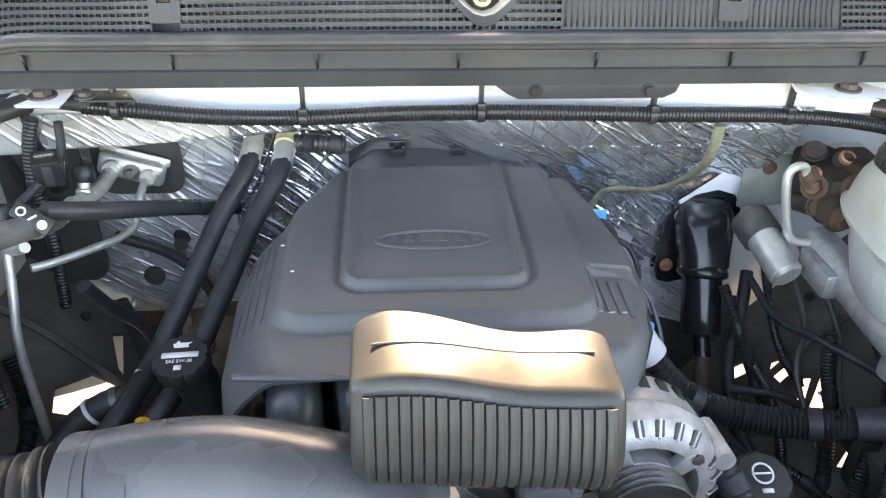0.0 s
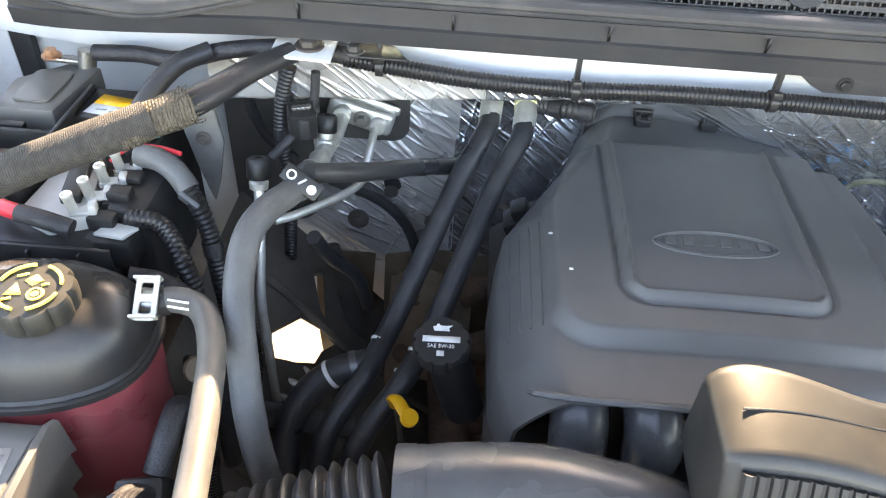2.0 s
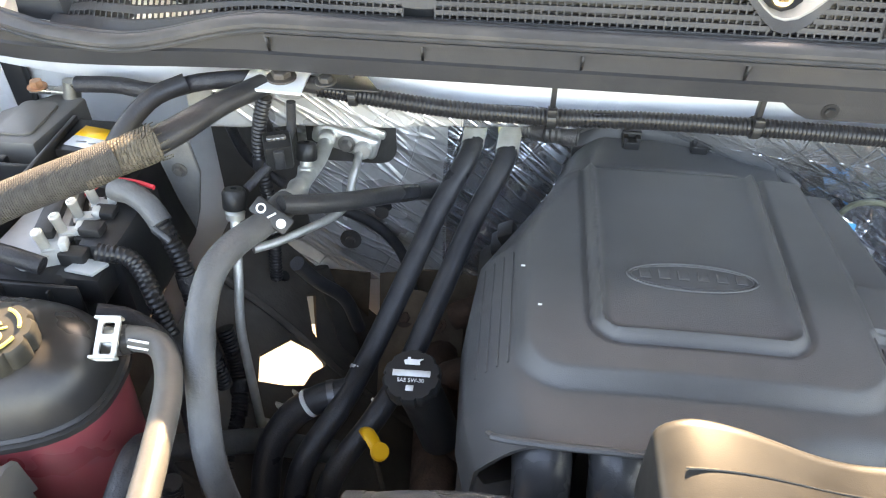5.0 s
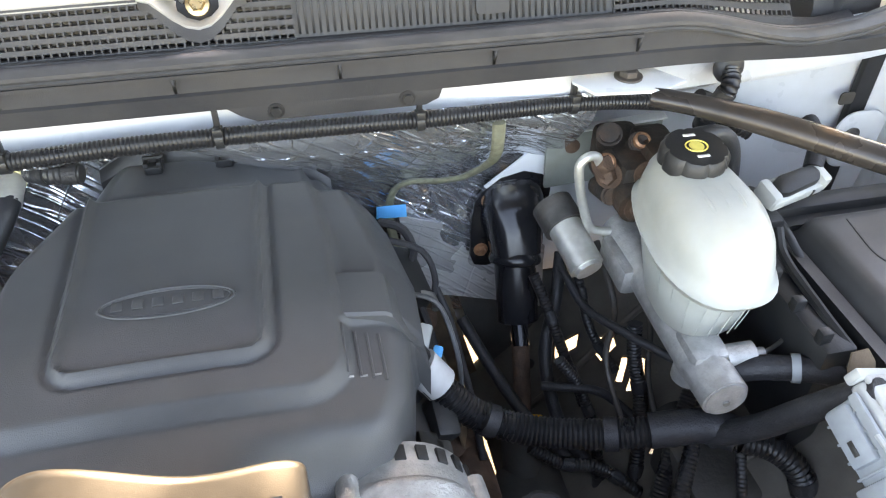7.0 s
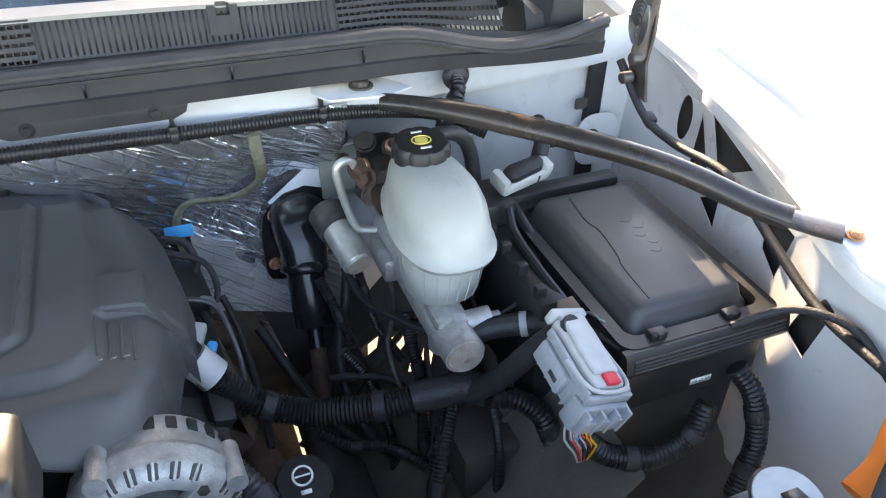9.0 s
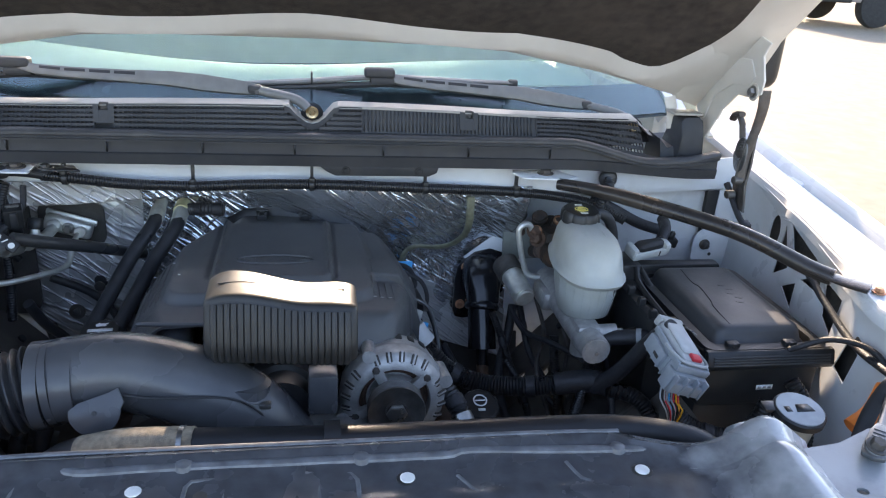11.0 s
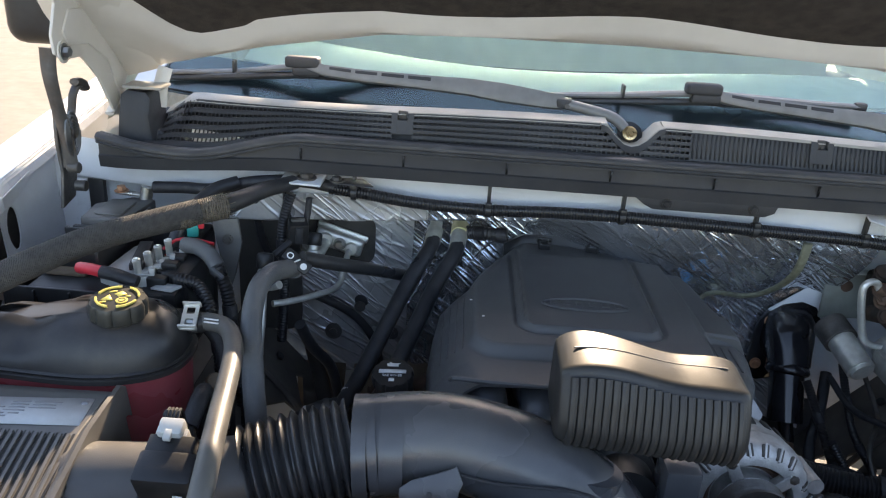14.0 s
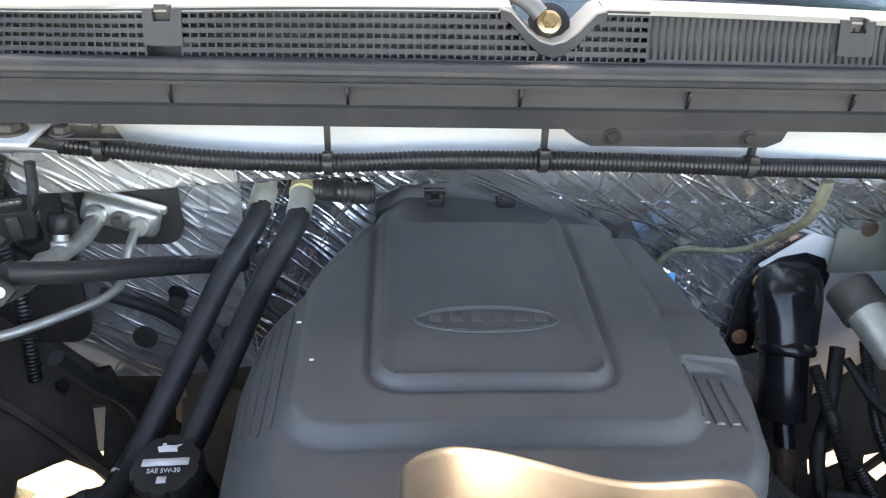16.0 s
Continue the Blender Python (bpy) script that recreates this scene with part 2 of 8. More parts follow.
def foil_material(name, color, metal, rough, dust):
    """Crinkled reflective film: crumpled facets crossed by long straight creases and fine crackle."""
    m = material(name, color, rough, metal, vary=0.16, scale=10, dirt=(0.30, 0.28, 0.25), dirt_amount=dust, dirt_scale=6)
    n, l = m.node_tree.nodes, m.node_tree.links
    b = n["Principled BSDF"]
    co = n.new("ShaderNodeTexCoord")
    facets = n.new("ShaderNodeTexVoronoi")
    facets.feature = "F1"
    facets.inputs["Scale"].default_value = 16
    l.new(co.outputs["Object"], facets.inputs["Vector"])
    last = n.new("ShaderNodeBump")
    last.inputs["Strength"].default_value, last.inputs["Distance"].default_value = 0.32, 0.012
    l.new(facets.outputs["Distance"], last.inputs["Height"])
    crackle = n.new("ShaderNodeTexVoronoi")
    crackle.feature = "DISTANCE_TO_EDGE"
    crackle.inputs["Scale"].default_value = 85
    l.new(co.outputs["Object"], crackle.inputs["Vector"])
    fine = n.new("ShaderNodeBump")
    fine.inputs["Strength"].default_value, fine.inputs["Distance"].default_value = 0.16, 0.0035
    l.new(crackle.outputs["Distance"], fine.inputs["Height"])
    l.new(last.outputs["Normal"], fine.inputs["Normal"])
    last = fine
    for turn, stretch, width, deep in ((50, (60, 3.5, 1.0), 0.05, 0.008), (62, (30, 2.2, 1.5), 0.03, 0.012), (-25, (18, 4, 2.2), 0.010, 0.004)):
        mp = n.new("ShaderNodeMapping")
        mp.vector_type = "TEXTURE"
        mp.inputs["Rotation"].default_value, mp.inputs["Scale"].default_value = (0, radians(-turn), 0), [1 / k for k in stretch]
        l.new(co.outputs["Object"], mp.inputs["Vector"])
        t = n.new("ShaderNodeTexNoise")
        t.inputs["Scale"].default_value, t.inputs["Detail"].default_value, t.inputs["Distortion"].default_value = 1.0, 0.6, 0.12
        l.new(mp.outputs["Vector"], t.inputs["Vector"])
        off = n.new("ShaderNodeMath")
        off.operation = "SUBTRACT"
        off.inputs[1].default_value = 0.5
        l.new(t.outputs["Fac"], off.inputs[0])
        ab = n.new("ShaderNodeMath")
        ab.operation = "ABSOLUTE"
        l.new(off.outputs[0], ab.inputs[0])
        rg = n.new("ShaderNodeMapRange")
        rg.inputs["From Min"].default_value, rg.inputs["From Max"].default_value = 0.0, width
        rg.inputs["To Min"].default_value, rg.inputs["To Max"].default_value = 1.0, 0.0
        l.new(ab.outputs[0], rg.inputs["Value"])
        bp = n.new("ShaderNodeBump")
        bp.inputs["Strength"].default_value, bp.inputs["Distance"].default_value = 0.42, deep
        l.new(rg.outputs["Result"], bp.inputs["Height"])
        l.new(last.outputs["Normal"], bp.inputs["Normal"])
        last = bp
    l.new(last.outputs["Normal"], b.inputs["Normal"])
    return m


foil = foil_material("crinkled_foil", (0.72, 0.76, 0.82), 0.88, 0.17, 0.10)
dull_foil = foil_material("dusty_crinkled_foil", (0.50, 0.50, 0.50), 0.36, 0.26, 0.7)
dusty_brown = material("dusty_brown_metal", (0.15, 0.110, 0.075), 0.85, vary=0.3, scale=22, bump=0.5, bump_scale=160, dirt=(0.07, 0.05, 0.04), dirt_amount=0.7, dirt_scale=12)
# Pale warm tone puts the sun on the cowl ledge into its colour.
sunlit_ledge = material("sunlit_ledge_plastic", (0.32, 0.305, 0.27), 0.42, vary=0.12, scale=18, bump=0.2, bump_scale=800, dirt=(0.36, 0.32, 0.26), dirt_amount=0.4, dirt_scale=8)
olive_plate = material("grey_green_primer", (0.20, 0.215, 0.195), 0.5, vary=0.15, scale=20, dirt=(0.14, 0.12, 0.09), dirt_amount=0.5, dirt_scale=14)
soot = material("sooty_iron", (0.040, 0.034, 0.030), 0.55, 0.3, vary=0.35, scale=40, bump=0.5, bump_scale=250, dirt=(0.16, 0.08, 0.045), dirt_amount=0.5, dirt_scale=26)
brace_steel = material("brown_black_brace_paint", (0.040, 0.036, 0.034), 0.30, 0.35, vary=0.25, scale=30, dirt=(0.09, 0.065, 0.045), dirt_amount=0.5, dirt_scale=14)
outlet_plastic = material("outlet_tube_plastic", (0.085, 0.083, 0.080), 0.4, vary=0.12, scale=20, bump=0.1, bump_scale=700, dirt=(0.14, 0.12, 0.10), dirt_amount=0.35, dirt_scale=8)
lid_plastic = material("satin_lid_plastic", (0.048, 0.048, 0.050), 0.40, vary=0.12, scale=20, bump=0.12, bump_scale=700, dirt=(0.075, 0.07, 0.06), dirt_amount=0.35, dirt_scale=9)
brass = material("brass_nut", (0.70, 0.50, 0.26), 0.32, 0.85, vary=0.12, scale=90)
rib_plastic = material("resonator_rib_plastic", (0.020, 0.020, 0.0205), 0.5, vary=0.12, scale=25)
surge_rubber = material("grey_coolant_rubber", (0.088, 0.086, 0.082), 0.42, vary=0.15, scale=30, bump=0.15, bump_scale=300, dirt=(0.16, 0.145, 0.12), dirt_amount=0.4, dirt_scale=12)
bare_rubber = material("bare_black_rubber", (0.016, 0.0165, 0.018), 0.42, vary=0.15, scale=40, bump=0.1, bump_scale=400)
tan_sleeve = material("frayed_tan_sleeve", (0.30, 0.25, 0.18), 0.8, vary=0.3, scale=120, bump=0.6, bump_scale=700, dirt=(0.07, 0.065, 0.06), dirt_amount=0.6, dirt_scale=40)
rod_steel = material("dull_rod_steel", (0.13, 0.135, 0.14), 0.4, 0.7, vary=0.2, scale=60, dirt=(0.2, 0.18, 0.16), dirt_amount=0.3, dirt_scale=20)


def glass_material(name, tint):
    m = bpy.data.materials.new(name)
    m.use_nodes = True
    b = m.node_tree.nodes["Principled BSDF"]
    b.inputs["Base Color"].default_value = (*tint, 1)
    b.inputs["Roughness"].default_value = 0.02
    b.inputs["Transmission Weight"].default_value = 1.0
    b.inputs["IOR"].default_value = 1.45
    return m


glass = glass_material("green_tinted_glass", (0.74, 0.93, 0.875))


# ---- mesh helpers ----
def sharpen(bm, angle=38):
    for e in bm.edges:
        e.smooth = not (len(e.link_faces) == 2 and e.calc_face_angle(0) > radians(angle))


def mesh_of(name, bm, mat, angle=38):
    bmesh.ops.recalc_face_normals(bm, faces=bm.faces)
    sharpen(bm, angle)
    me = bpy.data.meshes.new(name)
    bm.to_mesh(me)
    bm.free()
    me.polygons.foreach_set("use_smooth", [True] * len(me.polygons))
    me.materials.append(mat)
    return me


def thing(name, at, label, category, group="", kind=""):
    """The empty at a thing's base that carries its parts."""
    e = new(name)
    e.location = at
    e.empty_display_size = 0.02
    return tagged(e, label, category, group, kind)


def attach(ob, parent):
    ob.parent = parent
    ob.matrix_parent_inverse = Matrix.Translation(parent.location).inverted() if parent.type == "EMPTY" else Matrix()
    return ob


def part(name, bm, mat, parent, label="", angle=38):
    """One mesh, in world metres, under a thing or a part."""
    ob = new(name, bm if isinstance(bm, bpy.types.Mesh) else mesh_of(name, bm, mat, angle))
    attach(ob, parent)
    return tagged(ob, label)


def solo(name, bm, mat, label, category, group="", kind="", angle=38):
    ob = new(name, mesh_of(name, bm, mat, angle))
    return tagged(ob, label, category, group, kind)


def join(*bms):
    """Several bmeshes as one."""
    out = bmesh.new()
    for b in bms:
        me = bpy.data.meshes.new("tmp")
        b.to_mesh(me)
        b.free()
        out.from_mesh(me)
        bpy.data.meshes.remove(me)
    return out


def moved(bm, m):
    bmesh.ops.transform(bm, matrix=m, verts=bm.verts)
    return bm


def box(x0, x1, y0, y1, z0, z1, bevel=0.0, seg=2):
    bm = bmesh.new()
    bmesh.ops.create_cube(bm, size=1)
    bmesh.ops.transform(bm, matrix=Matrix.Translation(((x0 + x1) / 2, (y0 + y1) / 2, (z0 + z1) / 2)) @ Matrix.Diagonal((x1 - x0, y1 - y0, z1 - z0, 1)), verts=bm.verts)
    if bevel:
        bmesh.ops.bevel(bm, geom=list(bm.edges), offset=bevel, segments=seg, profile=0.5, affect="EDGES")
    return bm


def cbox(size, m, bevel=0.0, seg=2):
    return moved(box(-size[0] / 2, size[0] / 2, -size[1] / 2, size[1] / 2, -size[2] / 2, size[2] / 2, bevel, seg), m)


def loft(rings, close_ends=True, closed=True):
    """Skin through rings of equally many points."""
    bm = bmesh.new()
    vs = [[bm.verts.new(p) for p in r] for r in rings]
    k = len(rings[0])
    for a, b in zip(vs, vs[1:]):
        for i in range(k if closed else k - 1):
            j = (i + 1) % k
            bm.faces.new((a[i], a[j], b[j], b[i]))
    if close_ends and closed:
        bm.faces.new(list(reversed(vs[0])))
        bm.faces.new(vs[-1])
    return bm


def spline(points, step=0.01):
    """Points at even steps along a smooth curve through the points given."""
    P = [Vector(p) for p in points]
    P = [P[0] * 2 - P[1]] + P + [P[-1] * 2 - P[-2]]
    fine = []
    for a, b, c, d in zip(P, P[1:], P[2:], P[3:]):
        k = max(4, int((c - b).length / 0.004))
        for i in range(k):
            t = i / k
            fine.append(0.5 * (2 * b + (c - a) * t + (2 * a - 5 * b + 4 * c - d) * t * t + (3 * b - a - 3 * c + d) * t ** 3))
    fine.append(P[-2])
    total = sum((b - a).length for a, b in zip(fine, fine[1:]))
    n = max(2, int(round(total / step)))
    out, want, gone = [fine[0]], total / n, 0.0
    for a, b in zip(fine, fine[1:]):
        seg = (b - a).length
        while seg > 0 and gone + seg >= want - 1e-9 and len(out) < n:
            t = (want - gone) / seg
            a = a.lerp(b, t)
            out.append(a.copy())
            seg, gone = (b - a).length, 0.0
        gone += seg
    out.append(fine[-1])
    return out


def sweep(path, radius, seg=12, caps=True, flat=None):
    """A tube along a path; radius is a number or a function of (share of length, metres)."""
    rings, s = [], 0.0
    total = sum((b - a).length for a, b in zip(path, path[1:]))
    up = Vector((0, 0, 1))
    t0 = (path[1] - path[0]).normalized()
    side = t0.cross(up if abs(t0.z) < 0.9 else Vector((0, 1, 0))).normalized()
    for i, p in enumerate(path):
        t = (path[min(i + 1, len(path) - 1)] - path[max(i - 1, 0)]).normalized()
        side = (side - t * side.dot(t)).normalized()
        other = t.cross(side)
        if i:
            s += (p - path[i - 1]).length
        r = radius(s / total, s) if callable(radius) else radius
        ra, rb = (r, r) if flat is None else (r, r * flat)
        rings.append([p + side * (ra * math.cos(2 * math.pi * j / seg)) + other * (rb * math.sin(2 * math.pi * j / seg)) for j in range(seg)])
    return loft(rings, caps)


def tube(points, r, seg=12, step=0.012, flat=None):
    return sweep(spline(points, step), r, seg, flat=flat)


def corrugated(points, r, pitch=0.005, depth=0.12, seg=12):
    """Split loom or bellows: ribs at every pitch."""
    return sweep(spline(points, pitch / 4), lambda u, s: r * (1 - depth * (0.5 - 0.5 * math.cos(2 * math.pi * s / pitch))), seg)


def aim(at, direction, spin=0.0):
    """A pose whose z axis points along direction."""
    return Matrix.Translation(at) @ Vector(direction).to_track_quat("Z", "Y").to_matrix().to_4x4() @ Matrix.Rotation(radians(spin), 4, "Z")


def upright(at, normal):
    """A pose whose z axis is the normal and whose x axis stays as near to the world's x as it can."""
    z = Vector(normal).normalized()
    x = (Vector((1, 0, 0)) - z * z.x).normalized()
    return Matrix.Translation(at) @ Matrix((x, z.cross(x), z)).transposed().to_4x4()


def lathe(profile, m=None, seg=24, lobes=0, lobe_depth=0.0):
    """A turned body from (radius, height) pairs; lobes scallop its rim."""
    rings = []
    for r, z in profile:
        ring = []
        for j in range(seg):
            a = 2 * math.pi * j / seg
            k = 1 - lobe_depth * max(0, math.cos(lobes * a)) ** 4 if lobes else 1
            ring.append((r * k * math.cos(a), r * k * math.sin(a), z))
        rings.append(ring)
    bm = loft(rings)
    return moved(bm, m) if m else bm


def disc(r, h, m, seg=20, bevel=0.15):
    b = min(r, h) * bevel
    return lathe([(r - b, 0), (r, b), (r, h - b), (r - b, h)], m, seg)


def bolt(at, direction, r=0.008, h=0.007):
    """Hex head on a washer."""
    m = aim(at, direction)
    return join(disc(r * 1.5, r * 0.25, m, 16), moved(lathe([(r, 0), (r, h * 0.8), (r * 0.85, h)], None, 6), m @ Matrix.Translation((0, 0, r * 0.2))))


def prism(outline, z0, z1, m=None, bevel=0.0, seg=2):
    bm = bmesh.new()
    lo = [bm.verts.new((x, y, z0)) for x, y in outline]
    hi = [bm.verts.new((x, y, z1)) for x, y in outline]
    k = len(outline)
    bm.faces.new(list(reversed(lo)))
    bm.faces.new(hi)
    for i in range(k):
        bm.faces.new((lo[i], lo[(i + 1) % k], hi[(i + 1) % k], hi[i]))
    bmesh.ops.recalc_face_normals(bm, faces=bm.faces)
    if bevel:
        bmesh.ops.bevel(bm, geom=list(bm.edges), offset=bevel, segments=seg, profile=0.5, affect="EDGES")
    return moved(bm, m) if m else bm


def pierced(outline, holes, thick, m=None):
    """A plate with holes right through it."""
    bm = bmesh.new()
    for loop in (outline, *holes):
        vs = [bm.verts.new((x, y, 0)) for x, y in loop]
        for i in range(len(vs)):
            bm.edges.new((vs[i], vs[(i + 1) % len(vs)]))
    bmesh.ops.triangle_fill(bm, use_beauty=True, edges=list(bm.edges), normal=(0, 0, 1))
    got = bmesh.ops.extrude_face_region(bm, geom=list(bm.faces))
    bmesh.ops.translate(bm, vec=(0, 0, thick), verts=[v for v in got["geom"] if isinstance(v, bmesh.types.BMVert)])
    return moved(bm, m) if m else bm


def ring_pts(cx, cy, rx, ry, n=16):
    return [(cx + rx * math.cos(2 * math.pi * i / n), cy + ry * math.sin(2 * math.pi * i / n)) for i in range(n)]


def rounded(x0, x1, y0, y1, r, n=5):
    out = []
    for cx, cy, a0 in ((x1 - r, y1 - r, 0), (x0 + r, y1 - r, 90), (x0 + r, y0 + r, 180), (x1 - r, y0 + r, 270)):
        out += [(cx + r * math.cos(radians(a0 + 90 * i / n)), cy + r * math.sin(radians(a0 + 90 * i / n))) for i in range(n + 1)]
    return out


def sheet(fn, nu, nv, thick=0.0):
    """A surface fn(u, v) over the unit square, with thickness along its own normals if asked."""
    bm = bmesh.new()
    vs = [[bm.verts.new(fn(i / nu, j / nv)) for j in range(nv + 1)] for i in range(nu + 1)]
    for i in range(nu):
        for j in range(nv):
            bm.faces.new((vs[i][j], vs[i + 1][j], vs[i + 1][j + 1], vs[i][j + 1]))
    if thick:
        bm.normal_update()
        bmesh.ops.solidify(bm, geom=list(bm.faces), thickness=thick)
    return bm


def smooth(a, b, x):
    t = min(1.0, max(0.0, (x - a) / (b - a)))
    return t * t * (3 - 2 * t)


def table(rows, x):
    """Straight-line values between (x, value) rows."""
    if x <= rows[0][0]:
        return rows[0][1]
    for (a, p), (b, q) in zip(rows, rows[1:]):
        if x <= b:
            return p + (q - p) * (x - a) / (b - a)
    return rows[-1][1]


def lettering(text, size, m, mat, parent, name="lettering", depth=0.0004):
    cu = bpy.data.curves.new(name, "FONT")
    cu.body, cu.size, cu.extrude, cu.align_x, cu.align_y = text, size, depth, "CENTER", "CENTER"
    tmp = bpy.data.objects.new(name, cu)
    scene.collection.objects.link(tmp)
    me = bpy.data.meshes.new_from_object(tmp.evaluated_get(bpy.context.evaluated_depsgraph_get()))
    bpy.data.objects.remove(tmp)
    bpy.data.curves.remove(cu)
    me.transform(m)
    me.materials.clear()
    me.materials.append(mat)
    return part(name, me, mat, parent)

# ---- ground ----
solo("ground", sheet(lambda u, v: ((u - 0.5) * 900, (v - 0.5) * 900, 0.02 * math.sin(40 * u) * math.sin(31 * v) - 0.02), 40, 40), ground_mat, "pale sandy concrete ground in low sun", "ground", kind="structure")

# ---- pickup body ----
truck = thing("pickup_truck", (0, 0.5, 0), "white pickup truck body with its hood propped open", "truck")


def lip_y(x):
    return 0.886 + 0.06 * max(0, (abs(x) - 0.45) / 0.45) ** 2


def lip_z(x):
    return 1.327 - 0.032 * smooth(0.5, 0.9, abs(x))


def seal_z(x):
    return 1.391 - 0.045 * smooth(0.5, 0.72, abs(x)) + 0.012 * smooth(0.78, 0.9, abs(x))


def grille_y(x):
    return 0.922 + 0.11 * max(0, (abs(x) - 0.35) / 0.41) ** 2


def grille_top(x):
    return 1.437 - 0.03 * (abs(x) / 0.76) ** 2 - (0.040 * smooth(0.685, 0.755, x) if x > 0 else 0.030 * smooth(0.73, 0.79, -x))


def pane_z(x, y):
    """Height of the windshield's outer face."""
    return 1.405 + 0.60 * (y - 0.98 - 0.26 * x * x)


XS = [-0.868 + 1.736 * i / 60 for i in range(61)]

# fenders: inner apron, bolted flange, gutter, rounded outer skin
INNER = [(-0.3, 0.80), (0.1, 0.815), (0.17, 0.842), (0.235, 0.862), (0.265, 0.902), (0.35, 0.905), (0.385, 0.890), (0.42, 0.886), (0.535, 0.906), (0.555, 0.930), (0.72, 0.955), (0.80, 0.962), (0.83, 0.985), (1.3, 1.0)]
OUTER = [(-0.4, 0.88), (0.0, 0.93), (0.25, 0.965), (0.5, 0.995), (0.75, 1.008), (1.2, 1.022), (1.4, 1.03)]
RISE = [(-0.4, 1.17), (0.12, 1.222), (0.45, 1.247), (0.95, 1.305), (1.4, 1.36)]


def fender_skin(side):
    gut = 1.0 if side > 0 else 0.12
    def row(y):
        xi, z = table(INNER, y), table(RISE, y)
        xo = max(xi + 0.05, table(OUTER, y) + (0.075 if side > 0 else 0.012))
        pts = [(xi - 0.002, z - 0.02), (xi, z - 0.004), (xi + 0.004, z), (xo - 0.05, z + 0.002), (xo - 0.043, z + 0.002 - 0.002 * gut), (xo - 0.038, z + 0.003 - 0.021 * gut), (xo - 0.028, z + 0.006 - 0.024 * gut), (xo - 0.022, z + 0.008 - 0.002 * gut), (xo - 0.012, z + 0.014), (xo + 0.008, z + 0.010), (xo + 0.020, z - 0.006), (xo + 0.030, z - 0.05), (xo + 0.034, z - 0.2), (xo + 0.02, z - 0.5)]
        back = [(x - 0.003, zz - 0.004) for x, zz in reversed(pts)]
        return [(side * x, y, zz) for x, zz in pts + back]
    return loft([row(-0.4 + 1.75 * i / 70) for i in range(71)])


HOLES = [
    [(0.665, 1.222), (0.779, 1.252), (0.736, 1.176)],
    [(0.757, 1.166), (0.817, 1.236), (0.812, 1.130)],
    [(0.640, 1.204), (0.700, 1.166), (0.632, 1.166)],
    [(0.715, 1.152), (0.757, 1.126), (0.708, 1.10)],
    ring_pts(0.866, 1.203, 0.018, 0.038, 14),
    [(0.548, 1.196), (0.62, 1.20), (0.60, 1.14), (0.56, 1.12)],
    [(0.44, 1.15), (0.475, 1.16), (0.49, 1.10), (0.45, 1.09)],
    [(0.28, 1.15), (0.345, 1.14), (0.33, 1.08), (0.275, 1.08)],
]
for side in (-1, 1):
    wing = part("fender", fender_skin(side), fender_paint, truck, "white fender with bolted inner flange")
    apron = [(0.16, 1.19), (0.3, 1.215), (0.5, 1.238), (0.75, 1.265), (1.02, 1.295), (1.03, 0.86), (0.5, 0.80), (0.16, 0.86)]
    tilt = Matrix(((0, 0, side, side * 0.905), (1, 0, 0, 0), (0, 1, 0, 0), (0, 0, 0, 1)))
    bm = pierced(apron, HOLES, 0.0025, tilt)
    for v in bm.verts:
        v.co.x = side * (table(INNER, v.co.y) + 0.004 - 0.09 * max(0, 1.2 - v.co.z) + (0.0025 if abs(v.co.x) > 0.906 else 0))
    part("apron", bm, white_paint, truck, "white pierced inner fender panel", 25)
    for y in (0.383, 0.467):
        part("fender_bolt", bolt((side * 0.918, y, table(RISE, y) + 0.002), (0, 0, 1), 0.0075, 0.007), rod_steel if side < 0 else copper_bolt, wing)
    part("stop_block", pierced(rounded(-0.016, 0.016, 0.0, 0.026, 0.005), [rounded(-0.010, 0.010, 0.006, 0.019, 0.003)], 0.026, Matrix(((1, 0, 0, side * 0.905), (0, 0, 1, 0.185), (0, 1, 0, table(RISE, 0.2) + 0.001), (0, 0, 0, 1)))), cowl_plastic, wing, "hollow grey rubber stop block", 25)
    lampb = part("lamp_bracket", pierced(rounded(-0.035, 0.035, -0.05, 0.05, 0.010), [rounded(-0.027, 0.027, -0.042, -0.012, 0.006), ring_pts(0, 0.022, 0.010, 0.010, 12)], 0.008, pose(side * 0.875, 0.105, table(RISE, 0.1) + 0.001, 0, 0, side * 12)), black_plastic, wing, "black slotted lamp bracket")
    part("bracket_bolt", bolt((side * 0.875 - side * 0.004, 0.126, table(RISE, 0.1) + 0.006), (0, 0, 1), 0.008, 0.006), dark_steel, lampb)
    # Dark sheet added so the panel's holes look into shade.
    part("cavity_shade", sheet(lambda u, v: (lambda y: (side * (table(INNER, y) + 0.022), y, 0.86 + (table(RISE, y) - 0.024 - 0.86) * v))(0.14 + 0.90 * u), 30, 4, 0.003), dark_void, truck, "dark sheet for the shade behind the pierced panel")
    # dark wheel house behind the pierced panel
    part("wheel_liner", sheet(lambda u, v: (side * (1.0 - 0.29 * v ** 2.0), 0.12 + 0.93 * u, 1.12 - 0.38 * v - 0.10 * (2 * u - 1) ** 2), 20, 12, 0.004), liner_plastic, truck, "dusty black wheel liner")
    part("corner_strip", box(min(side * 0.905, side * 0.934), max(side * 0.905, side * 0.934), 1.016, 1.030, 0.86, 1.288, 0.003), bare_rubber, truck, "dark seam between firewall and fender panel")
    part("corner_panel", box(min(side * 0.935, side * 0.992), max(side * 0.935, side * 0.992), 1.018, 1.030, 0.86, 1.292, 0.002), white_paint, truck)
    part("side_skirt", box(side * 1.06 - 0.02, side * 1.06 + 0.02, 0.9, 2.4, 0.45, 1.30, 0.015), fender_paint, truck)

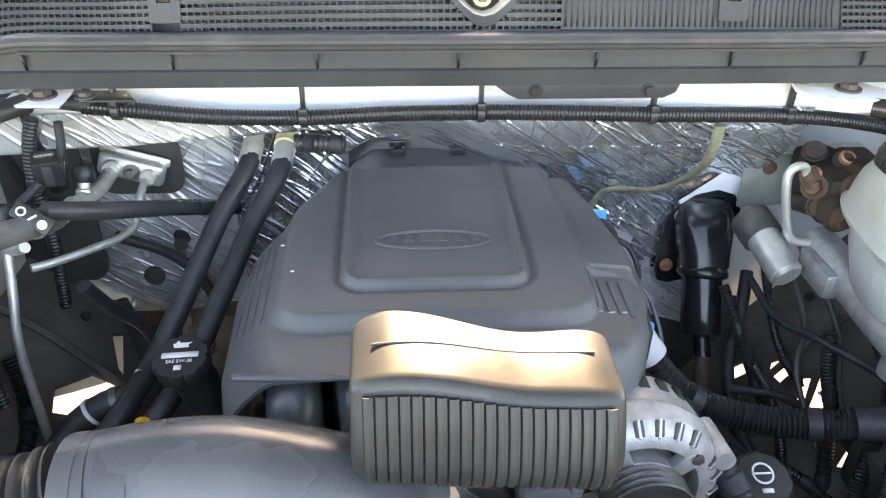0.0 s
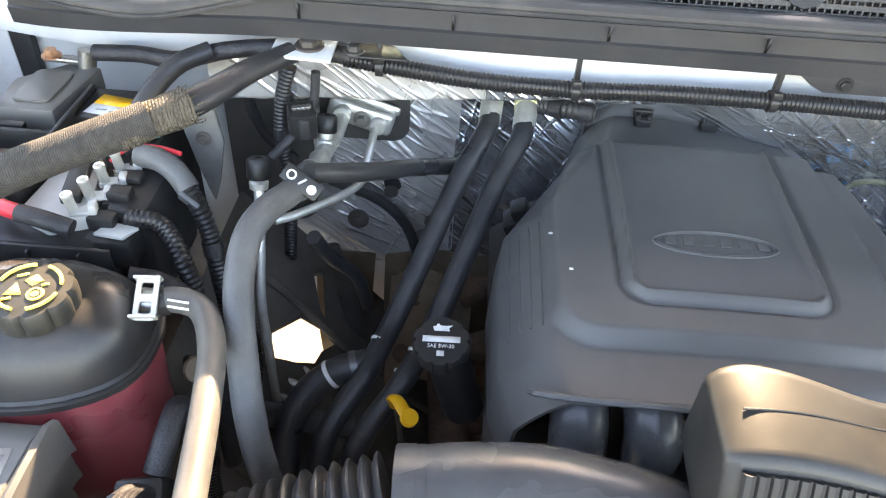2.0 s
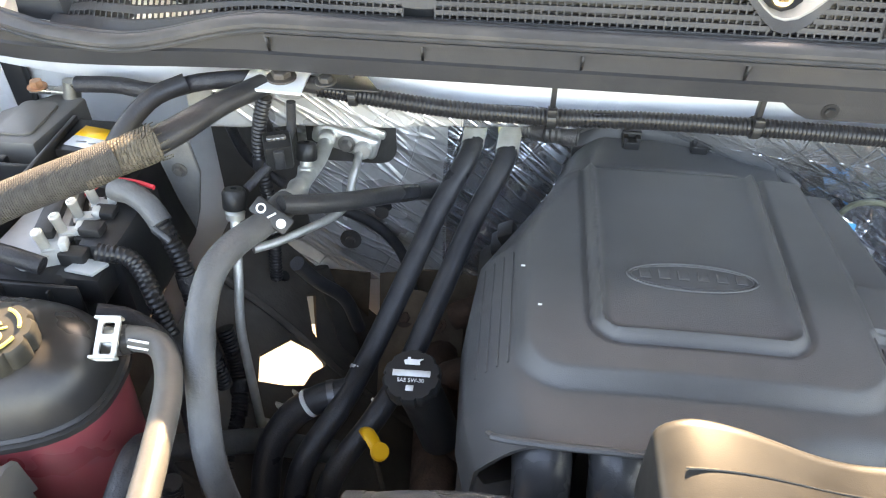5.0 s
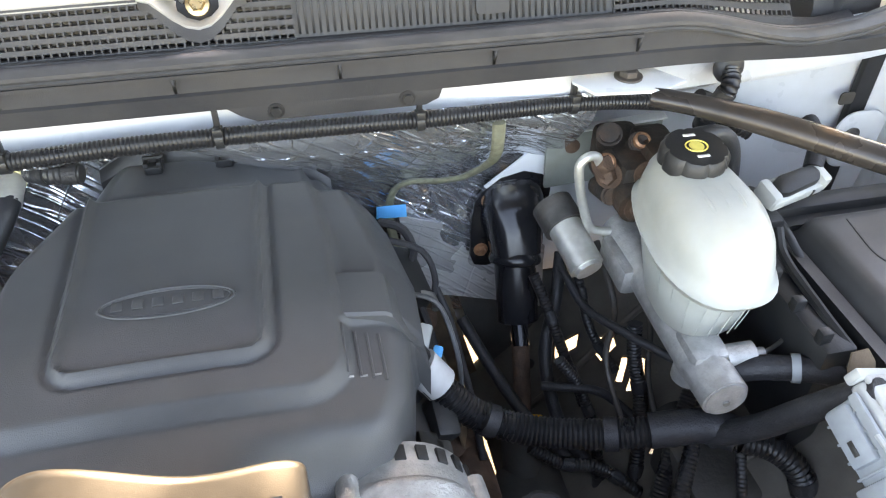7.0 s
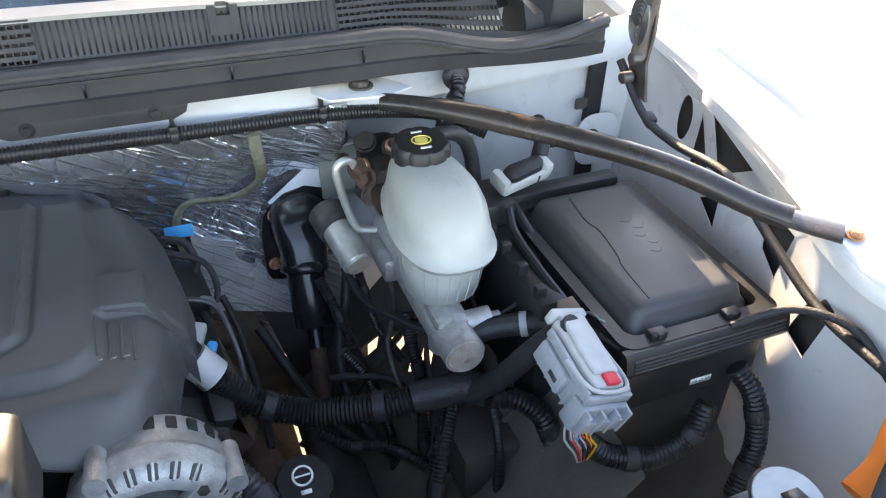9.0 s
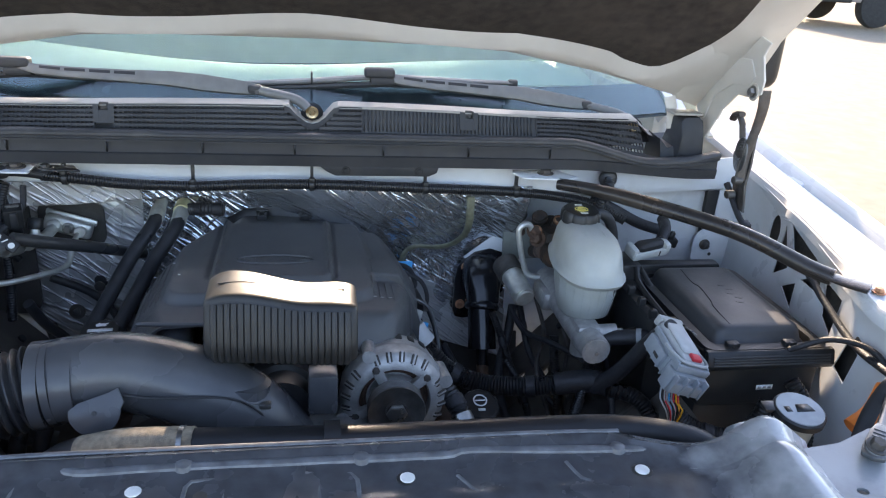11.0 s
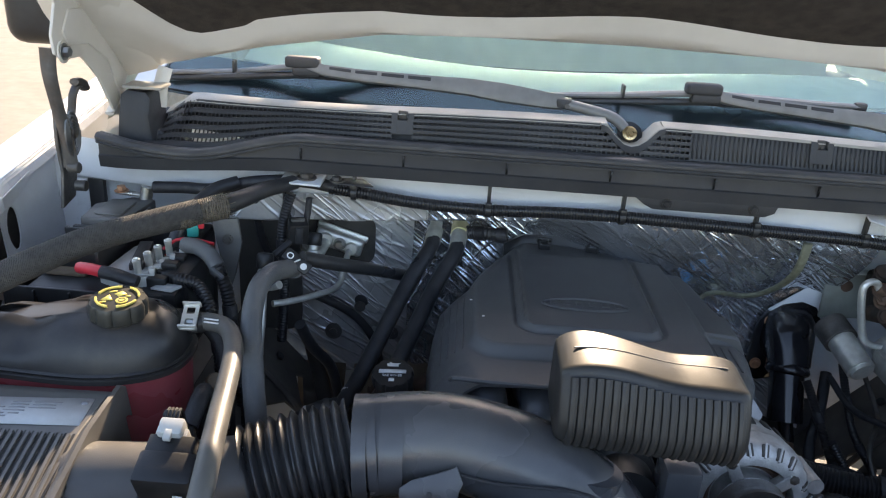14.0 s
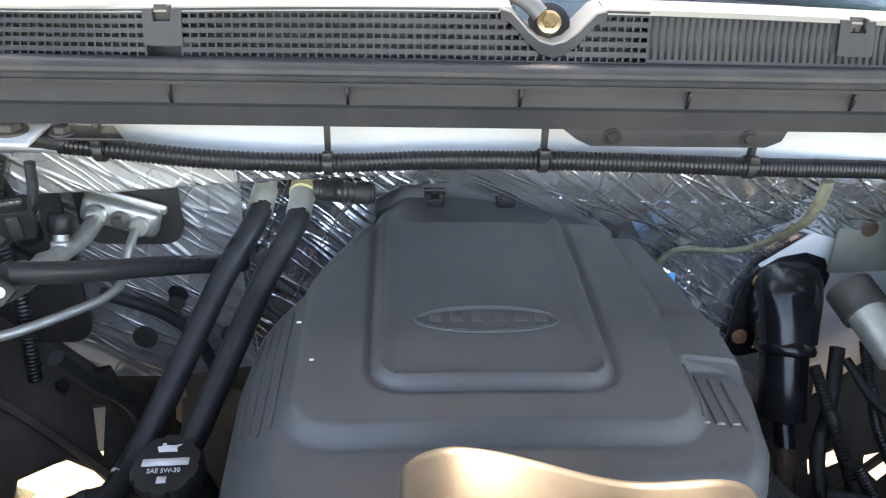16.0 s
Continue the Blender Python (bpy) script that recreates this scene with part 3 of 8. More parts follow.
# firewall with its boxed upper edge
def firewall(u, v):
    x, z = -0.97 + 1.94 * u, 0.70 + 0.63 * v
    y = 1.095 - 0.06 * smooth(0.55, 0.75, abs(x))
    front = 0.936 + 0.05 * max(0, (abs(x) - 0.45) / 0.45) ** 2
    return (x, y + (front - y) * smooth(1.235, 1.262, z), z)


part("firewall", sheet(firewall, 60, 70, 0.003), white_paint, truck, "white firewall under the cowl")
part("floor_pan", box(-0.40, 0.26, 1.1, 2.4, 0.55, 0.60), dark_void, truck)

# cowl: front lip, bulb seal, slotted grille, top ledge
def lip_row(x):
    y, zb, zs = lip_y(x), lip_z(x), seal_z(x)
    return [(x, y + a, z) for a, z in ((0.006, zb), (0.0, zb + 0.002), (-0.003, zb + 0.022), (0.001, zb + 0.024), (0.002, zs - 0.014), (0.03, zs - 0.014), (0.03, zs - 0.018), (0.02, zb))]


cowl = part("cowl_panel", loft([lip_row(x) for x in XS]), cowl_plastic, truck, "faded black plastic cowl below the windshield", 25)


def seal_row(x):
    y, z = lip_y(x), seal_z(x)
    return [(x, y + a, z + b) for a, b in ((-0.006, -0.016), (-0.0075, -0.013), (-0.0055, -0.0115), (-0.0085, -0.008), (-0.0085, -0.004), (-0.005, -0.001), (0.001, 0.001), (0.007, 0.0005), (0.0095, -0.0025), (0.011, -0.0028), (0.013, -0.0008), (0.018, -0.001), (0.022, -0.004), (0.0235, -0.0065), (0.026, -0.0062), (0.029, -0.016))]


part("bulb_seal", loft([seal_row(x) for x in XS]), seal_rubber, cowl, "grey rubber hood seal", 25)
for a, b in ((-0.515, 0.475),):
    n = 40
    part("ledge", loft([[(x, lip_y(x) - 0.009, 1.372), (x, lip_y(x) + 0.004, 1.372), (x, lip_y(x) + 0.004, 1.3755), (x, lip_y(x) - 0.009, 1.3755)] for x in [a + (b - a) * i / n for i in range(n + 1)]]), cowl_plastic, cowl)
    for i in range(7):
        x = a + (b - a) * i / 6
        part("gusset", prism([(0, 0), (-0.009, 0.022), (0, 0.022)], -0.0015, 0.0015, Matrix(((0, 0, 1, x), (1, 0, 0, lip_y(x) + 0.001), (0, 1, 0, 1.350), (0, 0, 0, 1)))), cowl_plastic, cowl)
part("hang_tab", prism([(0.02, 1.333), (0.255, 1.333), (0.25, 1.318), (0.235, 1.311), (0.055, 1.311), (0.04, 1.318)], -0.002, 0.002, Matrix(((1, 0, 0, 0), (0, 0, 1, 0.888), (0, 1, 0, 0), (0, 0, 0, 1))), 0.001), cowl_plastic, cowl)
for x in (0.075, 0.215):
    part("clip", bolt((x, 0.886, 1.322), (0, -1, 0), 0.006, 0.004), black_plastic, cowl)


def face_pt(x, h, off=0.0):
    """A point on the slotted face: h is 0 at its foot, 1 at the top edge."""
    y0, y1 = lip_y(x) + 0.018, grille_y(x)
    z0, z1 = seal_z(x) - 0.016, grille_top(x)
    return Vector((x, y0 + (y1 - y0) * h + off, z0 + (z1 - z0) * h))


def strip(x0, x1, h0, h1, depth, n=None, off=0.0):
    n = n or max(1, int(abs(x1 - x0) / 0.03))
    rows = []
    for i in range(n + 1):
        x = x0 + (x1 - x0) * i / n
        rows.append([face_pt(x, h0, off), face_pt(x, h1, off), face_pt(x, h1, off + depth), face_pt(x, h0, off + depth)])
    return loft(rows)


# Ledge coloured as if sunlit, far paler than the cowl's own plastic.
part("top_ledge", loft([[face_pt(x, 0.93), face_pt(x, 1.0) + Vector((0, 0.002, 0)), face_pt(x, 1.0) + Vector((0, 0.028, 0.004)), face_pt(x, 1.0) + Vector((0, 0.030, -0.002)), face_pt(x, 0.93) + Vector((0, 0.012, 0))] for x in [-0.79 + 1.52 * i / 60 for i in range(61)] if not -0.028 < x < 0.052] [:31]), sunlit_ledge, cowl)
part("top_ledge", loft([[face_pt(x, 0.93), face_pt(x, 1.0) + Vector((0, 0.002, 0)), face_pt(x, 1.0) + Vector((0, 0.028, 0.004)), face_pt(x, 1.0) + Vector((0, 0.030, -0.002)), face_pt(x, 0.93) + Vector((0, 0.012, 0))] for x in [0.06 + 0.70 * i / 30 for i in range(31)]]), sunlit_ledge, cowl)
part("foot_strip", strip(-0.80, 0.80, -0.1, 0.22, 0.006), cowl_plastic, cowl)
VEE = [(-0.040, 1.437), (-0.030, 1.434), (-0.012, 1.416), (0.0, 1.407), (0.012, 1.404), (0.024, 1.407), (0.036, 1.416), (0.052, 1.434), (0.062, 1.437)]
part("wiper_notch", loft([[Vector((x, 0.918, z - 0.004)), Vector((x, 0.920, z)), Vector((x, 0.962, z + 0.001)), Vector((x, 0.962, z - 0.005))] for x, z in VEE]), sunlit_ledge, cowl, "notch for the wiper pivot")
part("notch_rim", loft([[face_pt(x, (z - 0.0105 - 1.375) / 0.062) + Vector((0, -0.002, 0)), Vector((x, 0.9165, z - 0.001)), Vector((x, 0.9205, z - 0.004)), face_pt(x, (z - 0.0105 - 1.375) / 0.062) + Vector((0, 0.004, 0))] for x, z in VEE]), cowl_plastic, cowl)
OPEN = [(-0.78, -0.374), (-0.340, 0.105), (0.452, 0.70)]
def notch_h(x):
    """How far up the lattice reaches below the notch."""
    return min(0.94, (table(VEE, x) - 0.012 - 1.375) / 0.062) if -0.04 < x < 0.062 else 0.94


for x0, x1 in OPEN:
    pieces = []
    for h in [0.20 + 0.74 * i / 5 for i in range(6)]:
        a, way = x0, []
        xs = [x0 + (x1 - x0) * i / 200 for i in range(201)]
        ok = [x for x in xs if notch_h(x) >= h - 0.02]
        for x in ok:
            if way and x - way[-1] > 0.006:
                pieces.append(strip(way[0], way[-1], h - 0.040, h + 0.040, 0.004, off=0.0005))
                way = []
            way.append(x)
        pieces.append(strip(way[0], way[-1], h - 0.040, h + 0.040, 0.004, off=0.0005))
    k = int((x1 - x0) / 0.0078)
    for i in range(k + 1):
        x, w = x0 + (x1 - x0) * i / k, 0.0009
        pieces.append(loft([[face_pt(x - w, h, 0.0012), face_pt(x + w, h, 0.0012), face_pt(x + w, h, 0.005), face_pt(x - w, h, 0.005)] for h in (0.18, notch_h(x))]))
    part("grille_lattice", join(*pieces), cowl_plastic, cowl)
part("blank_panel", strip(0.105, 0.452, 0.2, 0.95, 0.004, off=0.004), cowl_plastic, cowl)
for i in range(47):
    x = 0.110 + 0.0072 * i
    part("blank_rib", loft([[face_pt(x - 0.0012, h, 0.0028), face_pt(x + 0.0012, h, 0.0028), face_pt(x + 0.0012, h, 0.005), face_pt(x - 0.0012, h, 0.005)] for h in (0.28, 0.9)]), cowl_plastic, cowl)
for x in (-0.357, 0.313):
    tab = part("jet_tab", loft([[face_pt(x + q, h, -0.003 if abs(q) < 0.016 else -0.001), face_pt(x + q, 0.985 if abs(q) > 0.008 else 0.80, -0.003 if abs(q) < 0.016 else -0.001), face_pt(x + q, 0.985 if abs(q) > 0.008 else 0.80, 0.003), face_pt(x + q, h, 0.003)] for q, h in ((-0.018, 0.44), (-0.016, 0.42), (-0.0082, 0.42), (-0.0078, 0.42), (0.0078, 0.42), (0.0082, 0.42), (0.016, 0.42), (0.018, 0.44))]), cowl_plastic, cowl, "plain tab for a washer jet", 25)
    part("jet_slot", cbox((0.013, 0.004, 0.016), Matrix.Translation(face_pt(x - 0.001, 0.90, 0.004)), 0.001), dark_void, tab)
    part("jet_hook", cbox((0.003, 0.009, 0.010), Matrix.Translation(face_pt(x + 0.007, 0.95, 0.0)), 0.001), cowl_plastic, tab)
# Black sheet added to darken the lattice openings and stop leaking sun.
part("plenum_blackout", sheet(lambda u, v: (-0.85 + 1.7 * u, grille_y(-0.85 + 1.7 * u) + 0.010 + 0.018 * v, 1.352 + (min(grille_top(-0.85 + 1.7 * u) - 0.001, table(VEE, -0.85 + 1.7 * u) - 0.006) - 1.352) * v), 120, 3), black_plastic, cowl)
for side in (-1, 1):
    part("cowl_end", loft([[(side * x, y, z) for y, z in ((0.975, 1.30), (0.972, zt - 0.03), (0.985, zt), (1.045, zt + 0.004), (1.06, 1.30))] for x, zt in ((0.750, 1.372), (0.770, 1.352), (0.784, 1.354), (0.790, 1.372), (0.793, 1.408), (0.800, 1.418), (0.832, 1.420), (0.842, 1.412), (0.848, 1.36))]), cowl_plastic, cowl)
    part("end_plate", box(min(side * 0.772, side * 0.838), max(side * 0.772, side * 0.838), 0.982, 1.030, 1.4235, 1.4285, 0.001), sunlit_ledge, cowl, "ledge end in a pale tone for the sun on it")
    part("hinge_mount", tube([(side * 0.795, 1.030, 1.385), (side * 0.792, 1.034, 1.42), (side * 0.785, 1.045, 1.452)], 0.013, 8, flat=0.3), hood_under, cowl, "cream painted hinge mount")

# windshield, cab
def pane(u, v):
    x = (-0.85 + 1.70 * u) * (1 - 0.12 * v)
    y = 0.965 + 0.26 * x * x + 0.80 * v
    return (x, y, pane_z(x, y))


screen = part("windshield", sheet(pane, 30, 16, 0.005), glass, truck, "green-tinted windshield")
screen.visible_shadow = False
part("black_border", sheet(lambda u, v: (lambda p: (p[0], p[1] + 0.004, p[2] - 0.008))(pane(u, 0.12 * v)), 30, 3, 0.0015), frit_mat, screen)
for side in (-1, 1):
    part("pillar", loft([[Vector(pane(0.5 + 0.5 * side, v)) + Vector(o) for o in ((0, 0.0, 0.005), (side * 0.05, 0.02, 0.0), (side * 0.07, 0.08, -0.04), (0, 0.06, -0.04))] for v in (0, 0.25, 0.5, 0.75, 1.0)]), fender_paint, truck)
    part("door_shell", box(side * 0.98 - 0.03, side * 0.98 + 0.03, 1.45, 2.4, 0.5, 1.36, 0.02), fender_paint, truck)
    # Opaque sides instead of door glass, widened to block the sun.
    part("door_sun_block", loft([[(side * (0.775 + 0.36 * (1.9 - z)), y, z) for y, z in ((1.24 + 0.9 * max(0, z0 - 1.42), z0), (2.34, z0), (2.34, z0), (1.24 + 0.9 * max(0, z0 - 1.42), z0))] for z0 in (1.3, 1.42, 1.6, 1.82)], False), interior_mat, truck)
# Out of view; left half lowered to shape the sun patches.
part("unseen_roof", sheet(lambda u, v: (-0.72 + 1.44 * u, 1.86 + 0.60 * v, 1.926 + 0.015 * math.sin(math.pi * v) - (0.10 if u < 0.5 else 0.004) * smooth(0.08, 0.45, abs(-0.72 + 1.44 * u)) - 0.012 * smooth(0.6, 0.72, abs(-0.72 + 1.44 * u))), 36, 12, 0.03), fender_paint, truck)
part("cab_back", pierced([(-0.95, 0.6), (0.95, 0.6), (0.95, 1.40), (0.76, 1.86), (-0.76, 1.86), (-0.95, 1.40)], [rounded(-0.60, 0.60, 1.46, 1.78, 0.06)], 0.05, Matrix(((1, 0, 0, 0), (0, 0, 1, 2.36), (0, 1, 0, 0), (0, 0, 0, 1)))), interior_mat, truck, "rear cab wall with its window opening", 25)
# Unseen rails added to keep the sun off the inner fenders.
for side in (-1, 1):
    part("apron_shade_rail", loft([[(side * (0.71 + dx), y, z + dz) for dx, dz in ((0, 0), (0.02, 0.03), (0.07, 0.0), (0.095, -0.06), (0.06, -0.07), (0.01, -0.05))] for y, z in ((1.80, 1.855), (1.95, 1.875), (2.2, 1.885), (2.46, 1.88))]), fender_paint, truck)
part("cab_floor", box(-0.85, 0.85, 1.35, 2.4, 0.60, 0.66), dash_mat, truck)
# Pale band coloured in for the sky's reflection on the glass.
part("sky_band", sheet(lambda u, v: (-0.76 + 1.52 * u, 1.30 + 0.14 * (2 * u - 1) ** 2 + 0.34 * v, 1.395 + 0.03 * math.sin(3 * v) + 0.012 * math.sin(7 * u + 2)), 24, 4, 0.004), interior_mat, truck, "pale band on the dash for the sky mirrored in the glass")
part("dashboard", sheet(lambda u, v: (-0.80 + 1.60 * u, 1.17 + 0.16 * (2 * u - 1) ** 2 + 0.34 * v, 1.335 + 0.055 * math.sin(math.pi * min(1, v * 1.2)) - 0.10 * max(0, v - 0.8) * 5), 30, 12, 0.02), dash_mat, truck, "dark vinyl dashboard top")
rear_glass = part("rear_window", prism(rounded(-0.615, 0.615, 1.445, 1.795, 0.07), -0.002, 0.002, Matrix(((1, 0, 0, 0), (0, 0, 1, 2.415), (0, 1, 0, 0), (0, 0, 0, 1)))), glass, truck, "green-tinted rear window")
rear_glass.visible_shadow = False
# Thin black strip following the far part of the dash.
part("dash_strip", sheet(lambda u, v: (-0.39 + 0.79 * u, 1.588 + 0.045 * v, 1.3995 + 0.03 * math.sin(3 * (0.288 + 0.045 * v) / 0.34) + 0.012 * math.sin(7 * (0.243 + 0.52 * u) + 2)), 24, 3, 0.003), black_plastic, truck, "dark strip along the back of the dash")
part("rear_view_mirror", cbox((0.24, 0.03, 0.07), pose(0.02, 1.70, 1.74, 10), 0.012, 3), black_plastic, truck)
for side in (-1, 1):
    part("door_mirror", cbox((0.17, 0.12, 0.22), pose(side * 1.20, 1.46, 1.52, 0, 0, side * -8), 0.040, 4), black_plastic, truck, "black door mirror")

# hood, raised over the bay, seen from below
RIM = [(0.0, 1.548), (0.25, 1.544), (0.40, 1.536), (0.6, 1.500), (0.79, 1.452), (0.90, 1.425)]


def hood_pt(x, s, lift=0.0):
    """s metres up from the rear edge; the panel climbs towards the front."""
    y = 0.975 + 0.12 * abs(x) ** 2 - s * math.cos(radians(40))
    crown = table(RIM, abs(x)) + (1.53 - table(RIM, abs(x))) * 0.25 * smooth(0, 0.8, s)
    return Vector((x, y, crown + s * math.sin(radians(40)) + lift))


hood = part("hood", sheet(lambda u, v: hood_pt(-0.93 + 1.86 * u, 1.32 * v, 0.03), 40, 24, 0.004), fender_paint, truck, "white hood raised on its hinges")
def pad_edge(x):
    ripple = 0.012 * math.cos(2 * math.pi * x / 0.55) if abs(x) < 0.62 else 0
    return 0.045 + ripple + 0.16 * smooth(0.68, 0.82, abs(x)) ** 1.5


def rim_profile(x):
    e = pad_edge(x)
    return [hood_pt(x, 0.0, 0.012), hood_pt(x, 0.004, 0.002), hood_pt(x, 0.012, 0.0), hood_pt(x, e * 0.55, -0.006), hood_pt(x, e * 0.9, -0.004), hood_pt(x, e + 0.012, 0.008), hood_pt(x, e + 0.03, 0.016), hood_pt(x, 0.01, 0.027)]


part("inner_rim", loft([rim_profile(-0.93 + 1.86 * i / 80) for i in range(81)]), hood_under, hood, "dusty painted inner rim of the hood", 30)
part("insulation_pad", sheet(lambda u, v: (lambda x: hood_pt(x, pad_edge(x) + 0.006 + (1.24 - pad_edge(x)) * v, 0.010 - 0.012 * math.sin(math.pi * min(1, v * 12) / 2)))(-0.80 + 1.60 * u), 80, 50, 0.008), pad_felt, hood, "dark brown felt insulation pad")
for side in (-1, 1):
    part("side_rail", loft([[hood_pt(side * x, s, z) for x, z in ((0.78, 0.012), (0.80, -0.002), (0.86, -0.006), (0.92, 0.004), (0.93, 0.026), (0.79, 0.026))] for s in [1.3 * i / 20 for i in range(21)]]), hood_under, hood)
    # hinge: pressed plate on the hood, dark links, spiral spring
    hx = side * 0.862
    side_plane = Matrix(((0, 0, 1, hx), (1, 0, 0, 0), (0, 1, 0, 0), (0, 0, 0, 1)))
    hinge = part("hood_hinge", prism([(0.945, 1.596), (0.865, 1.606), (0.826, 1.597), (0.842, 1.571), (0.822, 1.528), (0.825, 1.501), (0.846, 1.489), (0.905, 1.486), (0.950, 1.446), (1.000, 1.373), (1.034, 1.364), (1.052, 1.424), (1.090, 1.455), (1.016, 1.512), (0.956, 1.568)], -0.0025, 0.0025, side_plane, 0.0015), hood_under, hood, "painted hood hinge with a spiral spring")
    part("pressed_web", prism([(0.875, 1.560), (0.850, 1.530), (0.862, 1.510), (0.925, 1.503), (0.985, 1.470), (1.020, 1.400), (1.040, 1.440), (0.990, 1.505), (0.935, 1.556)], -0.0035, 0.0035, side_plane @ Matrix.Translation((0, 0, -side * 0.002)), 0.002), hood_under, hinge)
    part("plate_slot", cbox((0.002, 0.014, 0.005), Matrix.Translation((hx - side * 0.006, 0.985, 1.522)), 0.001), dark_void, hinge)
    for y, z, r in ((0.918, 1.577, 0.009), (1.042, 1.468, 0.0085), (0.845, 1.502, 0.0085)):
        part("bolt_seat", disc(r * 2.0, 0.003, aim((hx - side * 0.003, y, z), (-side, 0, 0)), 20), hood_under, hinge)
        part("hinge_bolt", bolt((hx - side * 0.005, y, z), (-side, 0, 0), r, 0.008), hood_under if z > 1.55 else bright_steel, hinge)
    part("hinge_link", sweep(spline([(hx + side * 0.012, 0.832, 1.508), (hx + side * 0.013, 0.830, 1.470), (hx + side * 0.013, 0.840, 1.42), (hx + side * 0.012, 0.852, 1.37), (hx + side * 0.012, 0.855, 1.32)], 0.01), lambda u, q: 0.013 - 0.002 * math.sin(math.pi * u), 10, flat=0.45), dark_steel, hinge)
    part("spring_arm", tube([(hx + side * 0.002, 0.892, 1.445), (hx + side * 0.004, 0.876, 1.437), (hx + side * 0.008, 0.872, 1.41), (hx + side * 0.010, 0.862, 1.385)], 0.0075, 8, flat=0.6), dark_steel, hinge)
    part("arm_hook", tube([(hx, 0.905, 1.436), (hx - side * 0.002, 0.893, 1.449), (hx, 0.874, 1.452)], 0.0085, 8, flat=0.7), dark_steel, hinge)
    part("hinge_arm", tube([(hx, 1.035, 1.40), (hx + side * 0.004, 1.010, 1.388), (hx + side * 0.006, 0.990, 1.376)], 0.008, 8, flat=0.5), hood_under, hinge)
    part("hinge_base", prism([(0.838, 1.255), (0.880, 1.262), (0.895, 1.30), (0.888, 1.345), (0.870, 1.40), (0.850, 1.41), (0.846, 1.36), (0.852, 1.31)], -0.003, 0.003, side_plane @ Matrix.Translation((0, 0, side * 0.026)), 0.002), dark_steel, hinge)
    coil = [Vector((hx + side * 0.004, 0.858 + (0.006 + 0.0032 * a / 6.283) * math.cos(a), 1.375 + (0.008 + 0.0058 * a / 6.283) * math.sin(a))) for a in [2 * math.pi * 5 * i / 110 for i in range(111)]]
    part("spiral_spring", sweep(coil, 0.0024, 6), rod_steel, hinge)
    for y, z in ((0.855, 1.32), (0.870, 1.285), (0.858, 1.376)):
        part("pivot_pin", disc(0.009, 0.018, aim((hx + side * 0.016, y, z), (-side, 0, 0)), 14), dark_steel, hinge)

# radiator support across the front of the bay
def beam_row(x):
    a = abs(x + 0.03)
    hump = 0.045 * math.exp(-((a - 0.575) / 0.05) ** 2)
    edge = 0.230 - 0.045 * smooth(0.36, 0.53, a)
    z = 1.190 - 0.008 * smooth(0.5, 0.7, a) + hump
    rip = 0.004 * math.sin(x * 60) * math.exp(-((x) / 0.3) ** 2)
    pts = [(edge - 0.02, 0.95), (edge, z - 0.06), (edge + 0.002, z - 0.012), (edge - 0.006, z), (edge - 0.018, z + 0.002), (edge - 0.028, z - 0.006), (edge - 0.045, z - 0.008 + 0.4 * rip), (0.150, z - 0.009 + 0.4 * rip), (0.138, z - 0.008), (0.126, z - 0.006), (0.114, z - 0.007), (0.100, z - 0.010), (0.04, z - 0.014), (-0.02, z - 0.02), (-0.05, z - 0.05), (-0.06, 0.9)]
    return [(x, y, zz) for y, zz in pts]


support = part("radiator_support", loft([beam_row(-0.66 + 1.26 * i / 120) for i in range(121)]), support_black, truck, "satin black radiator support oversprayed pale at its ends", 50)
for x, y in ((-0.43, 0.160), (-0.179, 0.167), (0.111, 0.164), (0.385, 0.154)):
    part("plug_seat", disc(0.0125, 0.0024, aim((x, y, 1.1795), (0, 0, 1)), 18), black_plastic, support)
    part("body_plug", disc(0.0085, 0.0032, aim((x, y, 1.1805), (0, 0, 1)), 18), white_print, support)
for x, y in ((-0.50, 0.19), (-0.33, 0.213), (-0.133, 0.203), (0.062, 0.200), (0.369, 0.193)):
    part("stud", lathe([(0.011, 0), (0.009, 0.006), (0.004, 0.008)], aim((x, y, 1.182), (0, 0, 1)), 12), support_pale_edge, support)
part("pressed_bead", tube([(x, y, 1.1835) for x, y in ((-0.50, 0.190), (-0.42, 0.206), (-0.324, 0.213), (-0.262, 0.212), (-0.240, 0.202), (-0.133, 0.203), (0.062, 0.200), (0.160, 0.199), (0.188, 0.206), (0.300, 0.197), (0.365, 0.193), (0.430, 0.190), (0.462, 0.178))], 0.0068, 10, flat=0.6), support_pale_edge, support, "raised bead, paler for worn paint and its highlight")
part("rear_lip", tube([(x, y, 1.1905) for x, y in ((-0.44, 0.215), (-0.33, 0.226), (-0.155, 0.227), (0.04, 0.225), (0.245, 0.224), (0.38, 0.219))], 0.0034, 8, flat=0.6), support_pale_edge, support)
for way in (((-0.127, 0.135), (-0.127, 0.170), (-0.120, 0.180), (-0.062, 0.182)), ((-0.001, 0.183), (0.042, 0.180), (0.055, 0.170), (0.056, 0.130)), ((-0.086, 0.172), (-0.086, 0.140)), ((0.014, 0.172), (0.014, 0.140)), ((0.168, 0.165), (0.182, 0.140), (0.195, 0.125)), ((0.300, 0.178), (0.308, 0.150), (0.318, 0.142)), ((-0.30, 0.185), (-0.30, 0.150), (-0.27, 0.142))):
    part("pressed_rib", tube([(x, y, 1.1812) for x, y in way], 0.0026, 8, flat=0.5), support_pale_edge, support)
